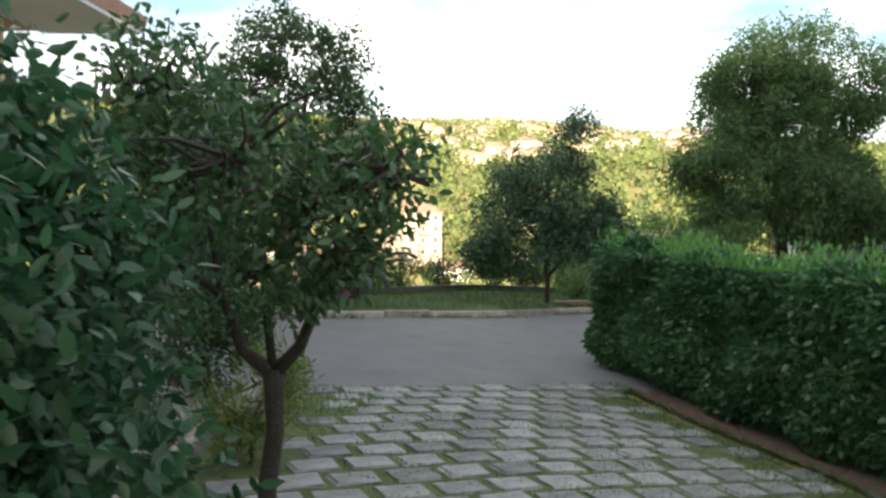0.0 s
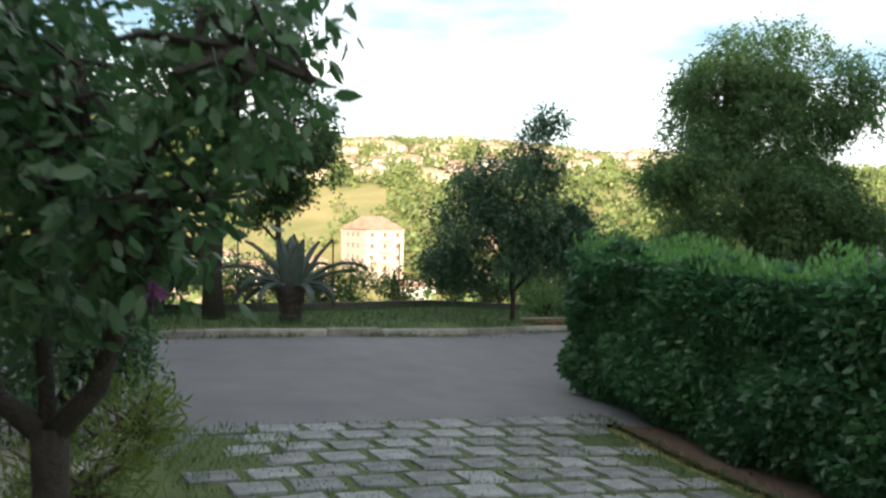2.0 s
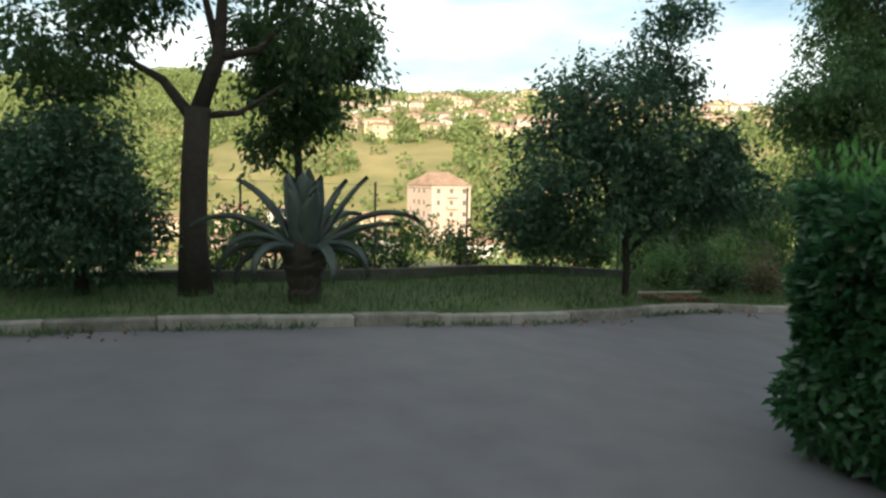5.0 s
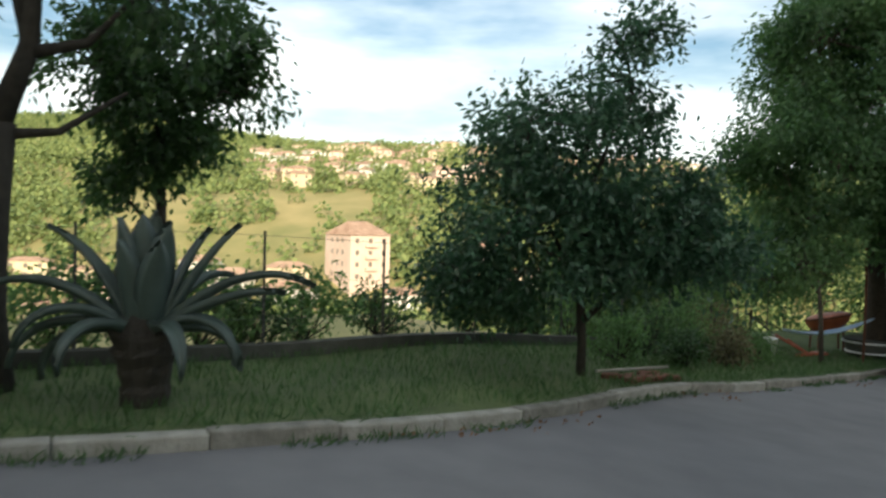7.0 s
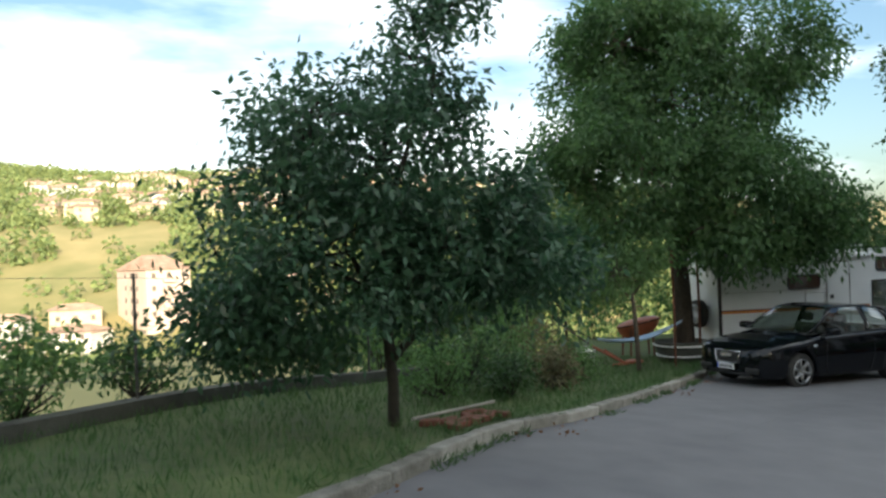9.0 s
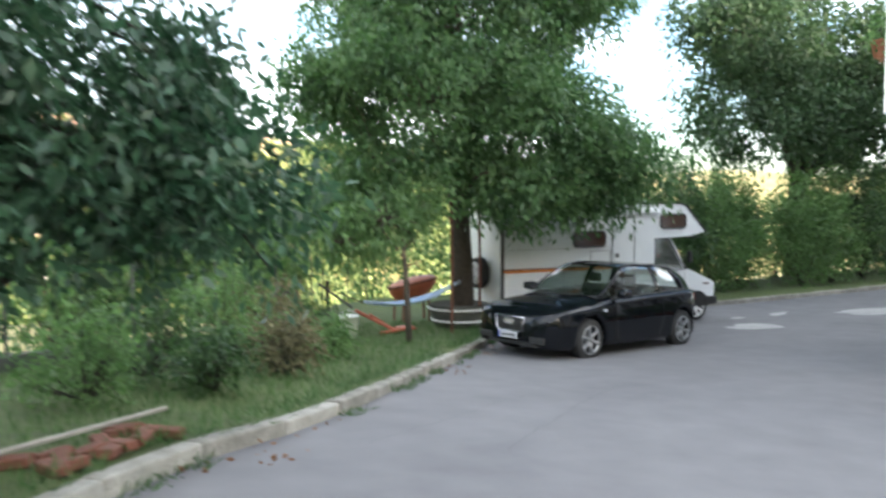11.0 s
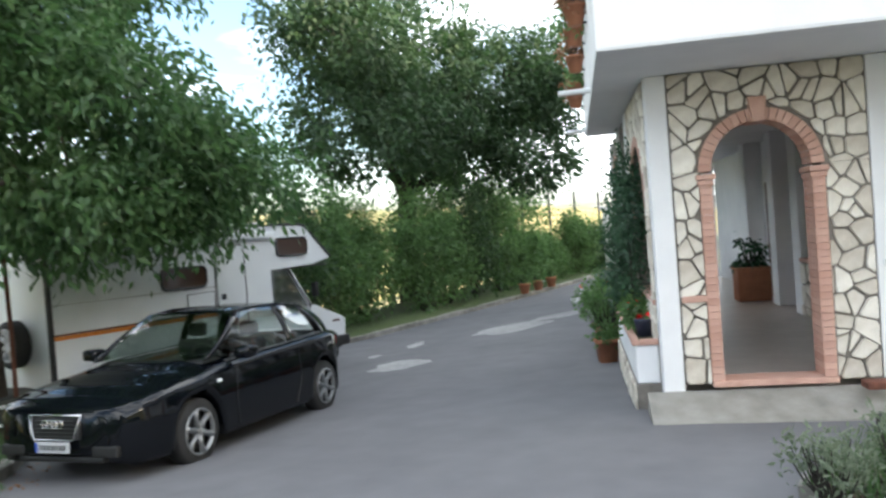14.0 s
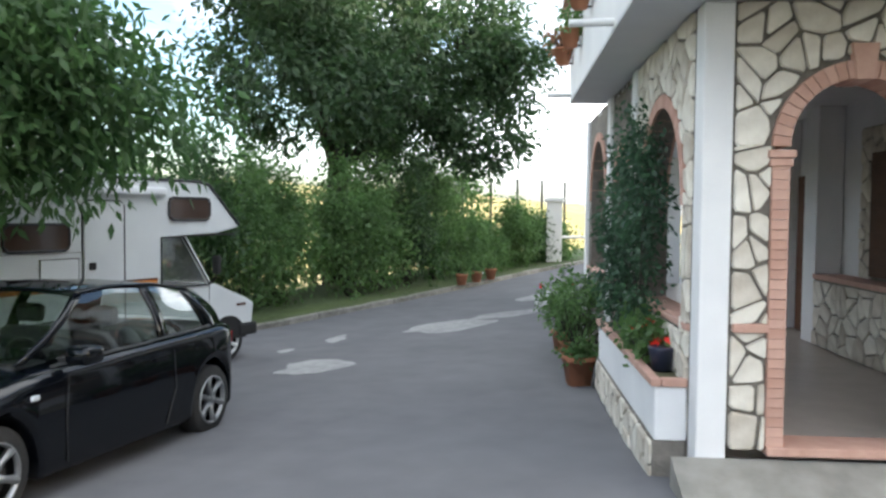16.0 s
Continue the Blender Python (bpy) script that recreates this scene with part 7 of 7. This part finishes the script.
srng = random.Random(4)
SETTS = []
for k in range(5):
    bm = box(-0.168, 0.168, -0.124, 0.124, -0.06, 0.022, 0.02, 2)
    for v in bm.verts:
        v.co += Vector((srng.uniform(-0.012, 0.012), srng.uniform(-0.012, 0.012), srng.uniform(-0.004, 0.004)))
    me = bpy.data.meshes.new("sett")
    bm.to_mesh(me)
    bm.free()
    me.materials.append(SETT)
    SETTS.append(me)
for row in range(27):
    for col in range(-9, 12):
        d, a = 0.16 + row * 0.325, 0.25 + col * 0.415 + (0.21 if row % 2 else 0)
        q = E0 + EP * d + ED * a
        if q.x > 1.72 + (8.5 - q.y) * 0.325 - 0.55 or q.x < -1.72 + 0.2 * math.sin(row * 2.7) - 0.25 * max(0.0, q.y - 4.6) or q.y < -3.2 or (q.x > 1.4 + (8.5 - q.y) * 0.325 - 0.9 and srng.random() < 0.4):
            continue
        o = new("sett", srng.choice(SETTS))
        o.parent = pav
        o.matrix_basis = (Matrix.Translation((q.x + srng.uniform(-0.012, 0.012), q.y + srng.uniform(-0.012, 0.012), ground(q.x, q.y) + srng.uniform(-0.006, 0.004))) @ lie(q.x, q.y)
                          @ pose(0, 0, 0, srng.uniform(-1, 1), srng.uniform(-1, 1), 25.3 + srng.uniform(-1.5, 1.5)))

# ---- kerb stones ----
kerb = thing("kerb", "weathered concrete kerb stones along the asphalt", "kerb", kind="structure")
bm = box(-0.49, 0.49, 0.0, 0.16, -0.15, 0.115, 0.018, 2)
km = bpy.data.meshes.new("kerb_stone")
bm.to_mesh(km)
bm.free()
km.materials.append(KERBSTONE)
kl = resample([p for p in KLINE if -16 < p.x < 44], 74)
for a, b in zip(kl, kl[1:]):
    o = new("kerb_stone", km)
    o.parent = kerb
    za, zb = ground(a.x, a.y), ground(b.x, b.y)
    L = (b - a).length
    o.matrix_basis = pose((a.x + b.x) / 2, (a.y + b.y) / 2, (za + zb) / 2 + srng.uniform(-0.012, 0.008), 0, -math.degrees(math.atan2(zb - za, L)), math.degrees(math.atan2(b.y - a.y, b.x - a.x)) + srng.uniform(-1.2, 1.2)) @ Matrix.Diagonal((L * 1.012, 1, 1, 1))
